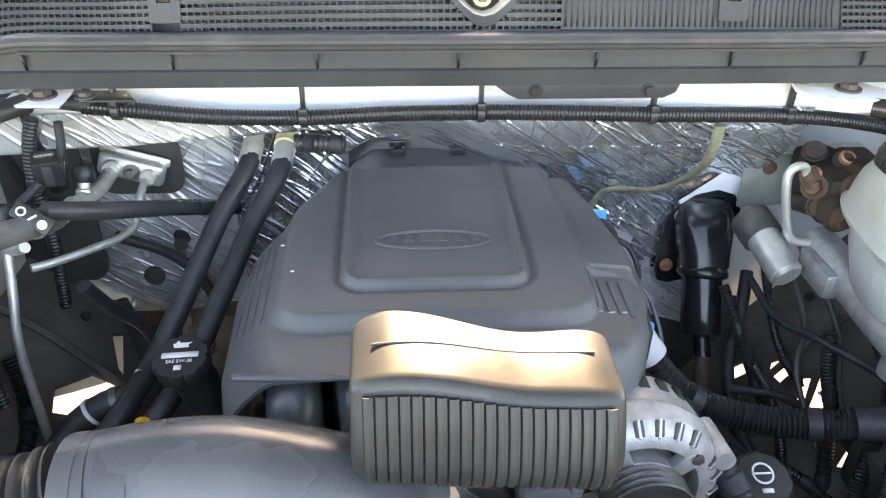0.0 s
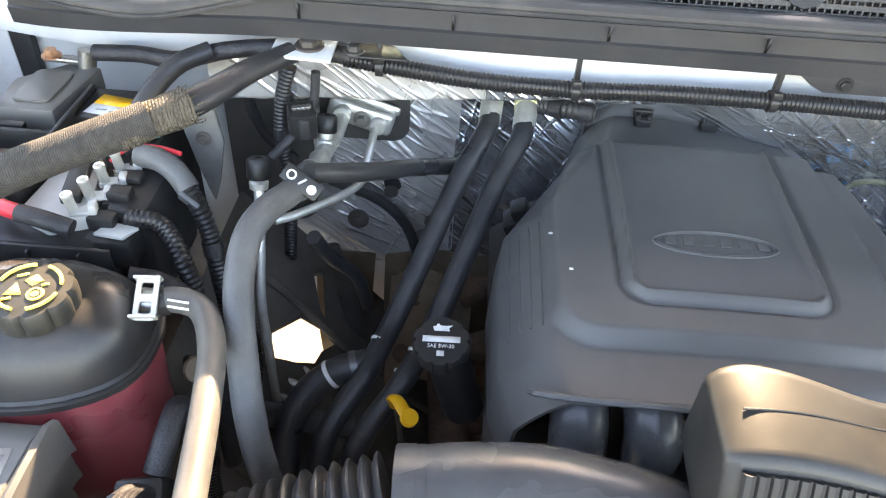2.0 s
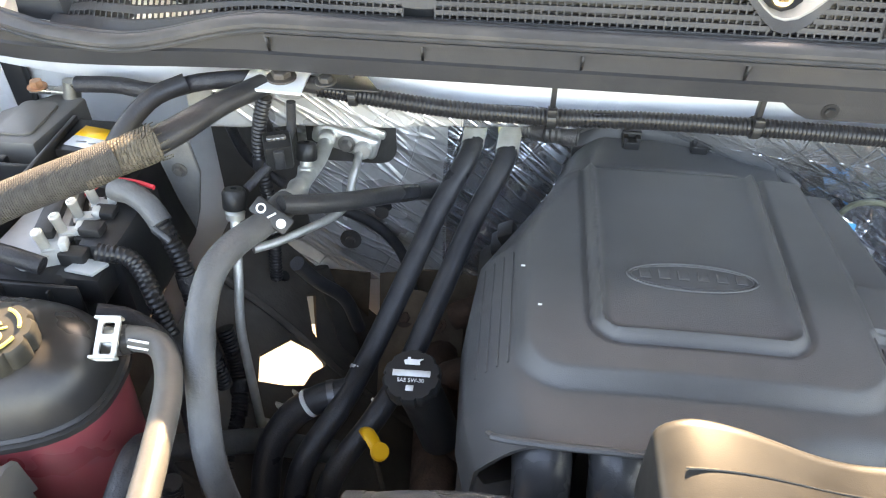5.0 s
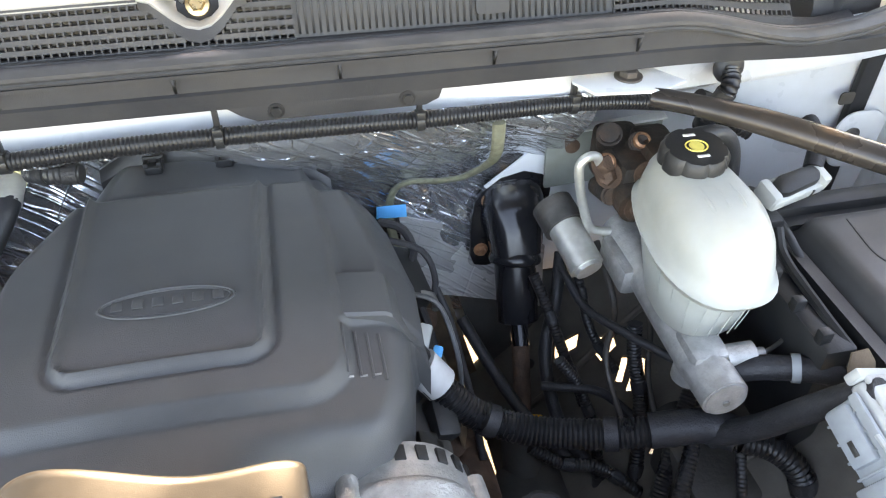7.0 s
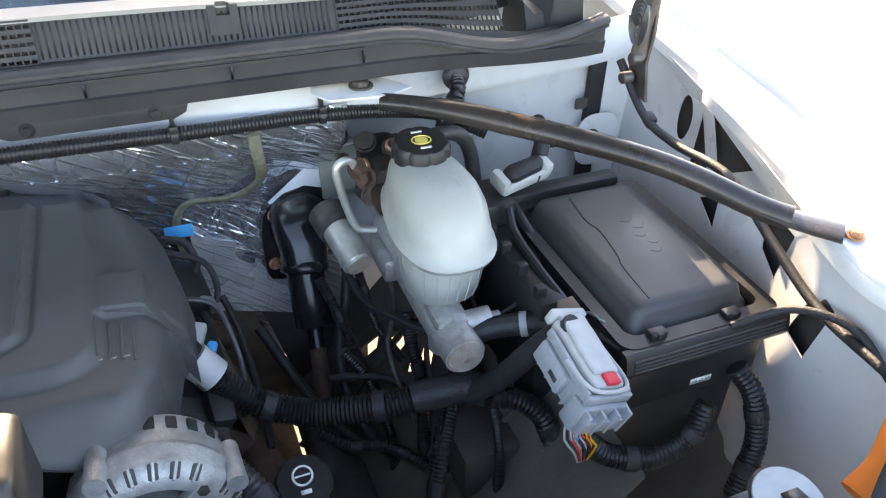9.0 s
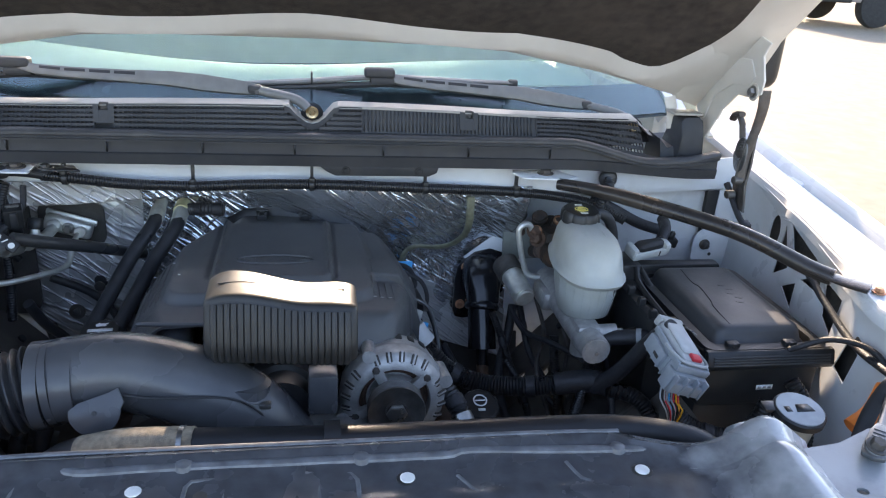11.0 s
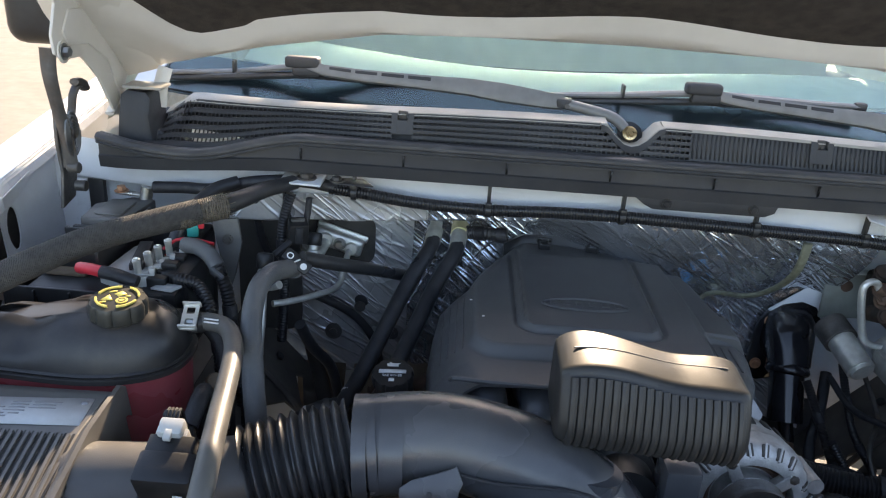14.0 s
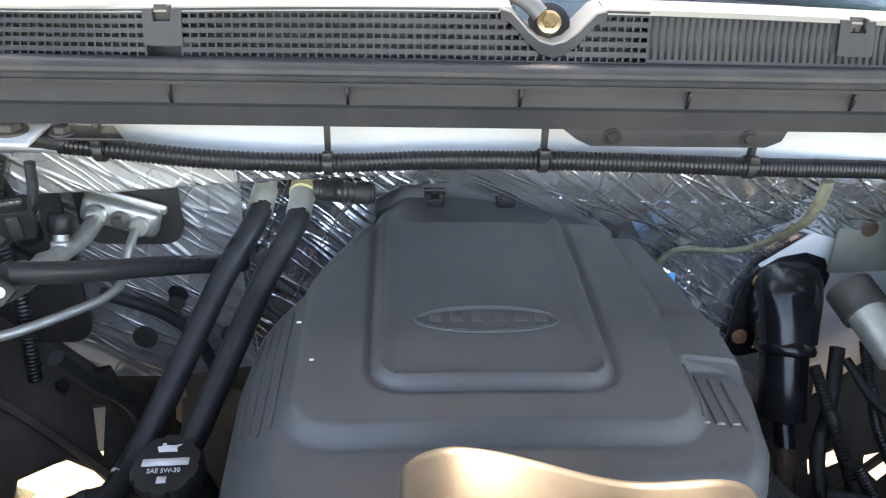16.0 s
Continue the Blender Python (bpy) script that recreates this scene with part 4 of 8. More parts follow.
for x, y, r in ((-0.110, 0.155, 0.0075), (0.034, 0.159, 0.006), (0.236, 0.120, 0.010), (-0.24, 0.125, 0.010)):
    part("drain_hole", disc(r, 0.0016, aim((x, y, 1.1804), (0, 0, 1)), 18), dark_void, support)
part("stamped_hole", prism(rounded(0.466, 0.530, 0.066, 0.102, 0.012), 1.176, 1.1835), dark_void, support)
part("hole_rim", sweep([Vector((px, py, 1.1832)) for px, py in rounded(0.464, 0.532, 0.064, 0.104, 0.013) + rounded(0.464, 0.532, 0.064, 0.104, 0.013)[:1]], 0.0022, 6, False), support_pale_edge, support)
for y, x0, x1 in ((0.062, -0.50, 0.46), (0.020, -0.46, 0.42)):
    part("stamped_ridge", tube([(x0 - 0.02, y, 1.170), (x0, y, 1.1765), (x0 + 0.03, y + 0.002, 1.1785), ((x0 + x1) / 2, y, 1.1785), (x1 - 0.03, y + 0.002, 1.1785), (x1, y, 1.1765), (x1 + 0.02, y, 1.170)], 0.011, 12, flat=0.5), support_black, support)
for side in (-1, 1):
    out = [(0.585, 0.150), (0.66, 0.160), (0.72, 0.185), (0.83, 0.185), (0.875, 0.16), (0.87, -0.02), (0.84, -0.10), (0.60, -0.10), (0.585, 0.05)]
    out = [(side * x - 0.02, y) for x, y in out]
    holes = [ring_pts(side * 0.775 - 0.02 + side * 0.07, 0.115, 0.011, 0.009), ring_pts(side * 0.73 - 0.02, 0.07, 0.009, 0.008), ring_pts(side * 0.63 - 0.02, 0.075, 0.007, 0.006)]
    corner = part("corner_plate", pierced(out, holes, 0.004, Matrix.Translation((0, 0, 1.196))), plate_paint, truck, "oversprayed grey-white corner plate")
    bx = side * 0.765 - 0.015
    part("rubber_bumper", lathe([(0.026, 0), (0.0275, 0.004), (0.026, 0.010), (0.0225, 0.020), (0.0215, 0.028), (0.018, 0.033), (0.008, 0.035), (0.003, 0.0345), (0.0025, 0.033)], aim((bx, 0.122, 1.199), (0, 0, 1)), 28), hose_rubber, corner, "black rubber hood bumper")
    sx = side * 0.682 - 0.02
    foot = Vector((sx, 0.128, 1.208))
    top = Vector((side * 0.900, 0.372, table(RISE, 0.375) - 0.012))
    rod = thing("brace_rod", foot, "thin steel brace rod with a flattened bolted end", "brace rod", "front brace rods")
    way = (top - foot).normalized()
    part("shaft", sweep(spline([foot + way * 0.055, foot + way * 0.075, top], 0.01), lambda u, q: 0.0062 - 0.0010 * min(1, u * 8), 14), rod_steel, rod)
    across = way.cross(Vector((0, 0, 1))).normalized()
    lie = Matrix((across, way, across.cross(way))).transposed().to_4x4()
    flat_end = part("flat_end", prism([(-0.013, -0.014), (0.0, -0.019), (0.013, -0.014), (0.014, 0.002), (0.0105, 0.040), (0.0065, 0.058), (-0.0065, 0.058), (-0.0105, 0.040), (-0.014, 0.002)], -0.003, 0.003, Matrix.Translation(foot + Vector((0, 0, 0.003))) @ lie, 0.0015), rod_steel, rod)
    for k in range(4):
        part("crimp_mark", cbox((0.014, 0.003, 0.0016), Matrix.Translation(foot + Vector((0, 0, 0.003)) + way * (0.018 + 0.008 * k)) @ lie @ Matrix.Translation((0, 0, 0.0032)), 0.0005), rod_steel, flat_end)
    part("washer", disc(0.0135, 0.003, aim(foot + Vector((0, 0, 0.006)), (0, -0.3, 1)), 20), bright_steel, rod)
    part("rod_bolt", bolt(foot + Vector((0, 0, 0.009)), (0, -0.3, 1), 0.0085, 0.009), dark_steel, rod)
part("front_panel", box(-1.0, 1.0, -0.42, -0.38, 0.45, 1.12, 0.02), fender_paint, truck)
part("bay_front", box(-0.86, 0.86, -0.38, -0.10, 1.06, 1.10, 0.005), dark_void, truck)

# ---- foil heat shield over the firewall ----
def foil_sheet(u, v):
    x = -0.64 + 1.10 * u
    low = 0.865 - 0.07 * u + 0.008 * noise.noise(Vector((x * 9, 3, 0)))
    z = low + (1.28 - low) * v
    back = 1.066 + 0.006 * math.sin(9 * x + 14 * z)
    edge = 1.208 + 0.075 * max(0, x + 0.58)
    shelf = smooth(edge, edge + 0.018, z) if x < -0.12 else smooth(1.06 + 0.13 * smooth(0.15, -0.12, x), 1.275, z)
    y = back + (0.932 - back) * shelf
    wr = noise.noise(Vector((x * 14, z * 7, 2.0))) * 0.010 + noise.noise(Vector((x * 42, z * 22, 7.0))) * 0.0022
    lean = 0.9 - 1.1 * (x - 0.1)
    fan = 0.5 + 0.5 * math.sin((x + (z - 1.2) * 0.8 * lean) * 215 + 3.0 * noise.noise(Vector((x * 8, z * 3, 4))))
    fold = 0.0040 * fan ** 3 * smooth(0.02, 0.10, x) * smooth(0.40, 0.27, x) * smooth(0.98, 1.06, z) * (0.6 + 0.8 * abs(noise.noise(Vector((x * 30, 0, 9)))))
    return (x, y + wr * (1 - 0.4 * shelf) - fold - 0.004, z + 0.004 * noise.noise(Vector((x * 20, 0, 0))) * (1 - v))


shield_foil = thing("heat_shield", (0, 1.05, 0.85), "crinkled silver foil heat shield taped over the firewall", "heat shield")
part("wall_sheet", sheet(lambda u, v: foil_sheet(0.27 + 0.73 * u, v * 0.86), 230, 96, 0.001), foil, shield_foil, "", 80)
part("dull_sheet", sheet(lambda u, v: foil_sheet(0.275 * u, v * 0.86), 48, 78, 0.001), dull_foil, shield_foil, "dull smooth grey end of the shield", 80)
for x, z, r in ((-0.487, 0.950, 0.013), (-0.37, 0.955, 0.010)):
    part("shield_bolt", lathe([(r * 1.3, 0), (r * 1.3, 0.003), (r * 0.6, 0.004), (r * 0.6, 0.010), (r * 0.4, 0.011)], aim((x, 1.052, z), (0, -1, 0.1)), 18), dark_steel, shield_foil)
part("shield_hole", disc(0.011, 0.003, aim((-0.435, 1.050, 1.010), (0, -1, 0)), 18), dark_void, shield_foil)
part("ledge_fold", sheet(lambda u, v: foil_sheet(0.30 + 0.70 * u, 0.85 + v * 0.15), 130, 16, 0.001), foil, shield_foil, "bright creased fold along the ledge", 80)
part("dull_fold", sheet(lambda u, v: foil_sheet(0.302 * u, 0.85 + v * 0.15), 54, 16, 0.001), dull_foil, shield_foil, "dusty fold along the ledge", 80)

# ---- engine cover ----
LEFT = [(0.545, -0.262), (0.60, -0.277), (0.73, -0.282), (0.815, -0.274), (0.93, -0.213), (1.06, -0.172)]
RIGHT = [(0.545, 0.115), (0.57, 0.142), (0.62, 0.165), (0.69, 0.178), (0.72, 0.198), (0.80, 0.203), (0.90, 0.188), (0.96, 0.172), (1.06, 0.120)]


def cover_height(x, y):
    cx = (x + 0.058) / 0.19
    z = 1.180 - 0.024 * smooth(0.938, 0.958, y) - 0.006 * cx * cx
    ex = min(x + 0.232 - 0.06 * smooth(0.8, 1.05, y), 0.118 - x - 0.02 * smooth(0.8, 1.05, y))
    ey = y - 0.612
    r = 0.05
    d = min(ex, ey) if ex > r or ey > r else r - math.hypot(r - ex, r - ey)
    z += 0.016 * smooth(-0.005, 0.013, d)
    px, py = min(x + 0.152, 0.040 - x), min(y - 0.668, 0.965 - y)
    r = 0.022
    d = min(px, py) if px > r or py > r else r - math.hypot(r - px, r - py)
    z += 0.007 * math.exp(-((d - 0.001) / 0.0045) ** 2) - 0.004 * math.exp(-((d + 0.009) / 0.004) ** 2)
    z += 0.007 * smooth(0.700, 0.707, y) * smooth(0.108, 0.116, x) * smooth(0.84, 0.73, y)
    return z


def flank(from_left, from_right, y):
    """How far the cover falls away towards its two long edges."""
    back = smooth(0.685, 0.715, y)
    left = 0.046 * (1 - min(1, max(0.0, from_left) / 0.052)) ** 1.6
    right = (0.016 + 0.034 * back) * (1 - min(1, max(0.0, from_right) / (0.022 + 0.022 * back))) ** (2 - 0.6 * back)
    return left + right


def cover_row(y):
    xl, xr = table(LEFT, y), table(RIGHT, y)
    pts = []
    n = 170
    front = 0.055 * smooth(0.600, 0.545, y) ** 2
    for i in range(n + 1):
        a = i / n
        x = xl + (xr - xl) * a
        drop = flank(x - xl, xr - x, y)
        right = front * smooth(-0.03, 0.10, x)
        pts.append((x, y, cover_height(x, y) - drop - right))
    lo = 1.07
    return [(xl - 0.006, y, lo)] + [(xl - 0.003, y, (lo + pts[0][2]) / 2)] + pts + [(xr + 0.003, y, (lo + pts[-1][2]) / 2), (xr + 0.006, y, lo)]


ys = [0.545 + 0.515 * i / 190 for i in range(191)]
bm = loft([cover_row(y) for y in ys], False, False)
bm.normal_update()
bmesh.ops.solidify(bm, geom=list(bm.faces), thickness=0.004)
cover = thing("engine_cover", (-0.05, 0.8, 1.07), "dark grey grained plastic engine cover with embossed oval", "engine cover")
part("shell", bm, cover_plastic, cover, "", 45)


def ellipse_ring(cx, cy, rx, ry, w, h, z):
    path = [Vector((cx + rx * math.cos(a), cy + ry * math.sin(a), z)) for a in [2 * math.pi * i / 64 for i in range(65)]]
    path = [Vector((p.x, p.y, cover_height(p.x, p.y) + 0.0008)) for p in path]
    return sweep(path, w, 6, False, flat=h / w)


emblem = part("emblem", join(ellipse_ring(-0.055, 0.752, 0.066, 0.020, 0.0015, 0.0013, 1.1945), ellipse_ring(-0.055, 0.752, 0.062, 0.0168, 0.0007, 0.0009, 1.1945)), cover_plastic, cover, "embossed oval")
for i in range(6):
    x = -0.103 + 0.0195 * i
    part("emblem_bar", moved(box(-0.0055, 0.0055, -0.0065, 0.0065, 0, 0.0012, 0.0005), Matrix.Translation((x, 0.754, cover_height(x, 0.754) + 0.0004)) @ Matrix.Shear("XY", 4, (0.3, 0.0))), cover_plastic, emblem)
for i in range(4):
    x = 0.112 + 0.0115 * i
    part("grip_rib", tube([(x, y, cover_height(x, y) + 0.0004 - flank(1.0, table(RIGHT, y) - x, y)) for y in (0.640 - 0.004 * i, 0.65, 0.67, 0.685, 0.697 - 0.003 * i)], 0.0016, 6, 0.01), cover_plastic, cover)
chute = part("loom_chute", loft([[(x, y - w, z - d), (x, y - w, z - 0.003), (x, y - w + 0.003, z), (x, y + w - 0.003, z), (x, y + w, z - 0.003), (x, y + w, z - d)] for x, y, z, w, d in ((0.104, 0.742, 1.1855, 0.033, 0.006), (0.112, 0.741, 1.1875, 0.033, 0.02), (0.158, 0.735, 1.1865, 0.033, 0.05), (0.164, 0.734, 1.183, 0.033, 0.055), (0.172, 0.731, 1.168, 0.031, 0.055), (0.188, 0.727, 1.130, 0.027, 0.05), (0.202, 0.722, 1.098, 0.026, 0.045))]), cover_plastic, cover, "sloping chute over the wiring loom", 30)
for x in (0.113, 0.126, 0.139):
    part("scuff", cbox((0.007, 0.0022, 0.0006), Matrix.Translation((x, 0.636, cover_height(x, 0.636) + 0.0006 - flank(1.0, table(RIGHT, 0.636) - x, 0.636))), 0), label_grey, cover)
for i in range(4):
    x = -0.268 + 0.010 * i
    part("side_rib", tube([(x + 0.012 * max(0, y - 0.8) / 0.1, y, cover_height(x, y) + 0.0004 - flank(x - table(LEFT, y), 1.0, y)) for y in (0.64, 0.70, 0.76, 0.80)], 0.0012, 6, 0.01), cover_plastic, cover)
part("front_lip", tube([(-0.252, 0.556, 1.172), (-0.246, 0.5475, 1.180), (-0.20, 0.545, 1.1795), (-0.10, 0.544, 1.179), (0.0, 0.543, 1.172)], 0.0035, 8), cover_plastic, cover)
# Black strip stands in for the shade in the gap behind the cover.
part("rear_gap_strip", loft([[(x, y, 1.10), (x, y, z), (x, y + 0.010, z + 0.014), (x, y + 0.020, z + 0.012), (x, y + 0.020, 1.10)] for x, y, z in ((-0.165, 1.046, 1.150), (-0.13, 1.046, 1.170), (-0.05, 1.044, 1.176), (0.0, 1.030, 1.176), (0.05, 1.014, 1.172), (0.10, 0.998, 1.155), (0.128, 0.99, 1.135))]), bare_rubber, cover, "black strip for the shaded gap behind the rear edge")
for x in (-0.092, -0.004):
    part("rear_clip", join(cbox((0.020, 0.020, 0.016), Matrix.Translation((x, 1.030, 1.174)), 0.002), cbox((0.026, 0.006, 0.012), Matrix.Translation((x, 1.036, 1.184)), 0.002), cbox((0.006, 0.012, 0.022), Matrix.Translation((x - 0.008, 1.028, 1.176)), 0.001), cbox((0.006, 0.012, 0.022), Matrix.Translation((x + 0.008, 1.028, 1.176)), 0.001)), bare_rubber, cover, "square black clip")
for x, y in ((-0.226, 0.762), (-0.21, 0.70)):
    part("scuff", cbox((0.008 if y > 0.73 else 0.004, 0.0025, 0.0006), Matrix.Translation((x, y, cover_height(x, y) + 0.0002)), 0), white_print, cover)

# ---- engine below the cover ----
engine = thing("engine", (-0.04, 0.8, 0.6), "grimy dark engine block below the plastic cover", "engine")
part("block", box(-0.20, 0.14, 0.52, 1.06, 0.55, 0.98, 0.03), dark_void, engine)
part("intake_manifold", box(-0.17, 0.10, 0.60, 1.04, 0.96, 1.12, 0.03), black_plastic, engine)
for k, x in enumerate((-0.205, -0.135)):
    part("runner", join(tube([(x, 0.66, 1.10), (x, 0.60, 1.135), (x + 0.004, 0.566, 1.13), (x + 0.006, 0.55, 1.09)], 0.028, 14)), duct_plastic, engine)
for side in (-1, 1):
    x = -0.03 + side * 0.195
    part("valve_cover", moved(box(-0.055, 0.055, 0.56, 1.02, -0.03, 0.03, 0.015), pose(x, 0, 0.985, 0, side * 28, 0)), dark_void, engine)
    for i in range(4):
        y = 0.63 + 0.115 * i
        part("ignition_coil", moved(join(box(-0.03, 0.03, -0.022, 0.022, 0, 0.035, 0.005), box(-0.012, 0.012, -0.016, 0.016, 0.03, 0.05, 0.003)), pose(x, y, 1.015, 0, side * 28, 0)), black_plastic, engine)
    part("exhaust_manifold", tube([(x + side * 0.08, 0.56, 0.90), (x + side * 0.09, 0.70, 0.875), (x + side * (0.105 if side < 0 else 0.075), 0.88, 0.85), (x + side * (0.11 if side < 0 else 0.07), 1.0 if side < 0 else 0.96, 0.78)], 0.030, 12), rust, engine)
    for i in range(4):
        part("exhaust_port", tube([(x + side * 0.02, 0.61 + 0.12 * i, 0.92), (x + side * 0.09, 0.61 + 0.12 * i, 0.88)], 0.022, 10), rust, engine)
part("front_cover", box(-0.16, 0.10, 0.44, 0.53, 0.60, 1.03, 0.02), cast_alu, engine)
part("throttle_body", lathe([(0.05, 0), (0.05, 0.05), (0.043, 0.055), (0.043, 0.09)], aim((-0.035, 0.545, 1.085), (0, -1, 0)), 24), black_plastic, engine)

# ---- air intake: duct, bellows, resonator ----
duct = thing("intake_duct", (-0.25, 0.4, 1.1), "black plastic air intake duct with rubber bellows", "air duct")
part("elbow", sweep(spline([(-0.345, 0.434, 1.156), (-0.30, 0.438, 1.163), (-0.24, 0.440, 1.164), (-0.17, 0.436, 1.145), (-0.12, 0.434, 1.118), (-0.075, 0.438, 1.080), (-0.045, 0.446, 1.03), (-0.03, 0.455, 0.97)], 0.012), lambda u, s: 0.054 + 0.006 * smooth(0.2, 0.6, u), 32), duct_plastic, duct)
part("collar", join(*[sweep([Vector((-0.356 + k, 0.431 + k * 0.1, 1.152 + k * 0.15)), Vector((-0.352 + k + w, 0.432 + k * 0.1, 1.153 + k * 0.15))], r, 32) for k, w, r in ((0.0, 0.012, 0.060), (0.016, 0.006, 0.058), (0.03, 0.022, 0.0575))]), duct_plastic, duct)
part("bellows", sweep(spline([(-0.470, 0.398, 1.128), (-0.42, 0.413, 1.140), (-0.358, 0.430, 1.152)], 0.0018), lambda u, s: 0.0485 + 0.0085 * (0.5 + 0.5 * math.cos(2 * math.pi * s / 0.0118)) ** 0.7, 32), hose_rubber, duct, "ribbed rubber bellows")
part("seam_flange", tube([(-0.236, 0.379, 1.166), (-0.20, 0.376, 1.161), (-0.155, 0.376, 1.160), (-0.108, 0.378, 1.156), (-0.078, 0.385, 1.140), (-0.052, 0.394, 1.105), (-0.04, 0.40, 1.07)], 0.0017, 8), cowl_plastic, duct, "pale moulded seam edge")
ear = [(0.032 * math.cos(a), 0.030 * math.sin(a)) for a in [math.radians(175 + 190 * i / 14) for i in range(15)]] + [(0.036, 0.012), (0.028, 0.03), (0.016, 0.024), (-0.02, 0.012)]
part("mounting_ear", prism(ear, -0.002, 0.002, Matrix.Translation((-0.268, 0.366, 1.150)) @ Matrix.Rotation(radians(62), 4, "X"), 0.0008), duct_plastic, duct)
part("ear_hole", disc(0.003, 0.002, Matrix.Translation((-0.268, 0.365, 1.149)) @ Matrix.Rotation(radians(62), 4, "X") @ Matrix.Translation((0, 0, 0.0018)), 12), black_plastic, duct)

res = thing("air_resonator", (-0.03, 0.44, 1.15), "ribbed black plastic air resonator with a dusty top and split seam", "resonator")


def res_wave(u):
    """The crest and hollow of its top across the width."""
    return 0.010 * math.cos(2 * math.pi * 1.05 * (min(u, 0.70) - 0.22))


def res_ring(u):
    """Cross-section at share u of its width, in y and z, corners rounded."""
    x = -0.135 + 0.205 * u
    e = min(u, 1 - u) * 0.205
    k = 1.0 if e > 0.036 else math.sqrt(max(0.0, 1 - ((0.036 - e) / 0.036) ** 2))
    wave = res_wave(u)
    y0, y1 = 0.402 - 0.014 * u, 0.505 + 0.008 * math.cos(math.pi * u * 1.5) - 0.008 * u
    z0, z1, zf = 1.184 - 0.004 * u, 1.282 + wave * 0.6, 1.252 + 0.3 * wave
    pts = []
    corners = [(y0 + 0.012, z0, 0.020), (y1, z0 + 0.008, 0.012), (y1, z1, 0.012), (y0 + 0.026, z1 - 0.003, 0.008), (y0 + 0.010, zf - 0.004, 0.010), (y0, 1.215, 0.012)]
    n = len(corners)
    for i, (y, z, r) in enumerate(corners):
        a = Vector(corners[i - 1][:2]) - Vector((y, z))
        b = Vector(corners[(i + 1) % n][:2]) - Vector((y, z))
        p, q = Vector((y, z)) + a.normalized() * r, Vector((y, z)) + b.normalized() * r
        for j in range(5):
            t = j / 4
            pts.append(p * (1 - t) ** 2 + Vector((y, z)) * 2 * t * (1 - t) + q * t * t)
    c = Vector((0.455, 1.226))
    s = 0.80 + 0.20 * k
    return [(x, c.x + (p.x - c.x) * s, c.y + (p.y - c.y) * s) for p in pts]


us = [0.0, 0.004, 0.012, 0.025, 0.045, 0.07, 0.10, 0.126] + [0.15 + 0.70 * i / 24 for i in range(25)] + [0.874, 0.90, 0.93, 0.955, 0.975, 0.988, 0.996, 1.0]
shell = part("box", loft([res_ring(u) for u in us]), res_plastic, res, "", 50)
shell.data.materials.append(rib_plastic)
for face in shell.data.polygons:
    if face.center.z < 1.262 or (face.normal.y < -0.55 and face.center.z < 1.272):
        face.material_index = 1
for i in range(21):
    u = 0.07 + 0.86 * i / 20
    x = -0.135 + 0.205 * u
    wave = res_wave(u)
    y0 = 0.402 - 0.014 * u
    top = 1.262 + 0.4 * wave
    bot = 1.195 - 0.004 * u
    part("rib", tube([(x, y0 + 0.014, bot - 0.001), (x, y0 + 0.005, bot + 0.010), (x, y0 + 0.0015, 1.218), (x, y0 + 0.005, 1.232), (x, y0 + 0.0105, 1.249 + 0.3 * wave), (x, y0 + 0.0165, 1.262 + 0.45 * wave), (x, y0 + 0.0205, 1.269 + 0.55 * wave)], 0.0049, 8, 0.008), rib_plastic, res)
part("split_seam", sweep([Vector((-0.135 + 0.205 * u, 0.466 - 0.006 * u, 1.2803 + 0.6 * res_wave(u))) for u in [0.08 + 0.84 * i / 30 for i in range(31)]], 0.0011, 6), black_plastic, res)
part("neck", tube([(-0.085, 0.428, 1.15), (-0.09, 0.424, 1.11)], 0.036, 24), duct_plastic, res)
part("clamp", join(tube([(-0.087, 0.427, 1.132), (-0.088, 0.426, 1.125)], 0.0385, 24), cbox((0.016, 0.012, 0.008), Matrix.Translation((-0.056, 0.398, 1.129)), 0.002)), bright_steel, res)
part("foot_bracket", box(0.002, 0.045, 0.43, 0.48, 1.085, 1.15, 0.006), duct_plastic, res)

# ---- upper radiator hose along the support ----
rad = thing("radiator_hose", (-0.1, 0.29, 1.1380), "black upper radiator hose with frayed heat sleeve", "hose")
part("hose", tube([(-0.33, 0.345, 1.0780), (-0.29, 0.325, 1.1130), (-0.22, 0.298, 1.1430), (-0.12, 0.288, 1.1480), (0.03, 0.290, 1.1420), (0.18, 0.298, 1.1350), (0.32, 0.300, 1.1340), (0.44, 0.294, 1.1320), (0.53, 0.272, 1.1200), (0.56, 0.25, 1.09)], 0.0215, 20), bare_rubber, rad)
part("heat_sleeve", tube([(-0.27, 0.312, 1.1260), (-0.22, 0.298, 1.1435), (-0.17, 0.291, 1.1480), (-0.135, 0.2885, 1.1485)], 0.0232, 20, 0.008), tan_sleeve, rad, "frayed tan heat sleeve")
part("band", tube([(-0.152, 0.2895, 1.1485), (-0.146, 0.289, 1.1486)], 0.0242, 20), bright_steel, rad)
part("clip", tube([(0.022, 0.290, 1.1460), (0.042, 0.290, 1.1460)], 0.0242, 20), black_plastic, rad)
shroud = part("fan_shroud", box(-0.52, 0.52, 0.24, 0.30, 0.6, 1.125, 0.01), black_plastic, truck, "black fan shroud")

# ---- alternator ----
alt = thing("alternator", (0.13, 0.47, 1.0), "cast aluminium alternator with vented housing", "alternator")
AX = aim((0.137, 0.585, 1.050), (0, -1, 0.06)) @ Matrix.Diagonal((1.14, 1.14, 0.78, 1))
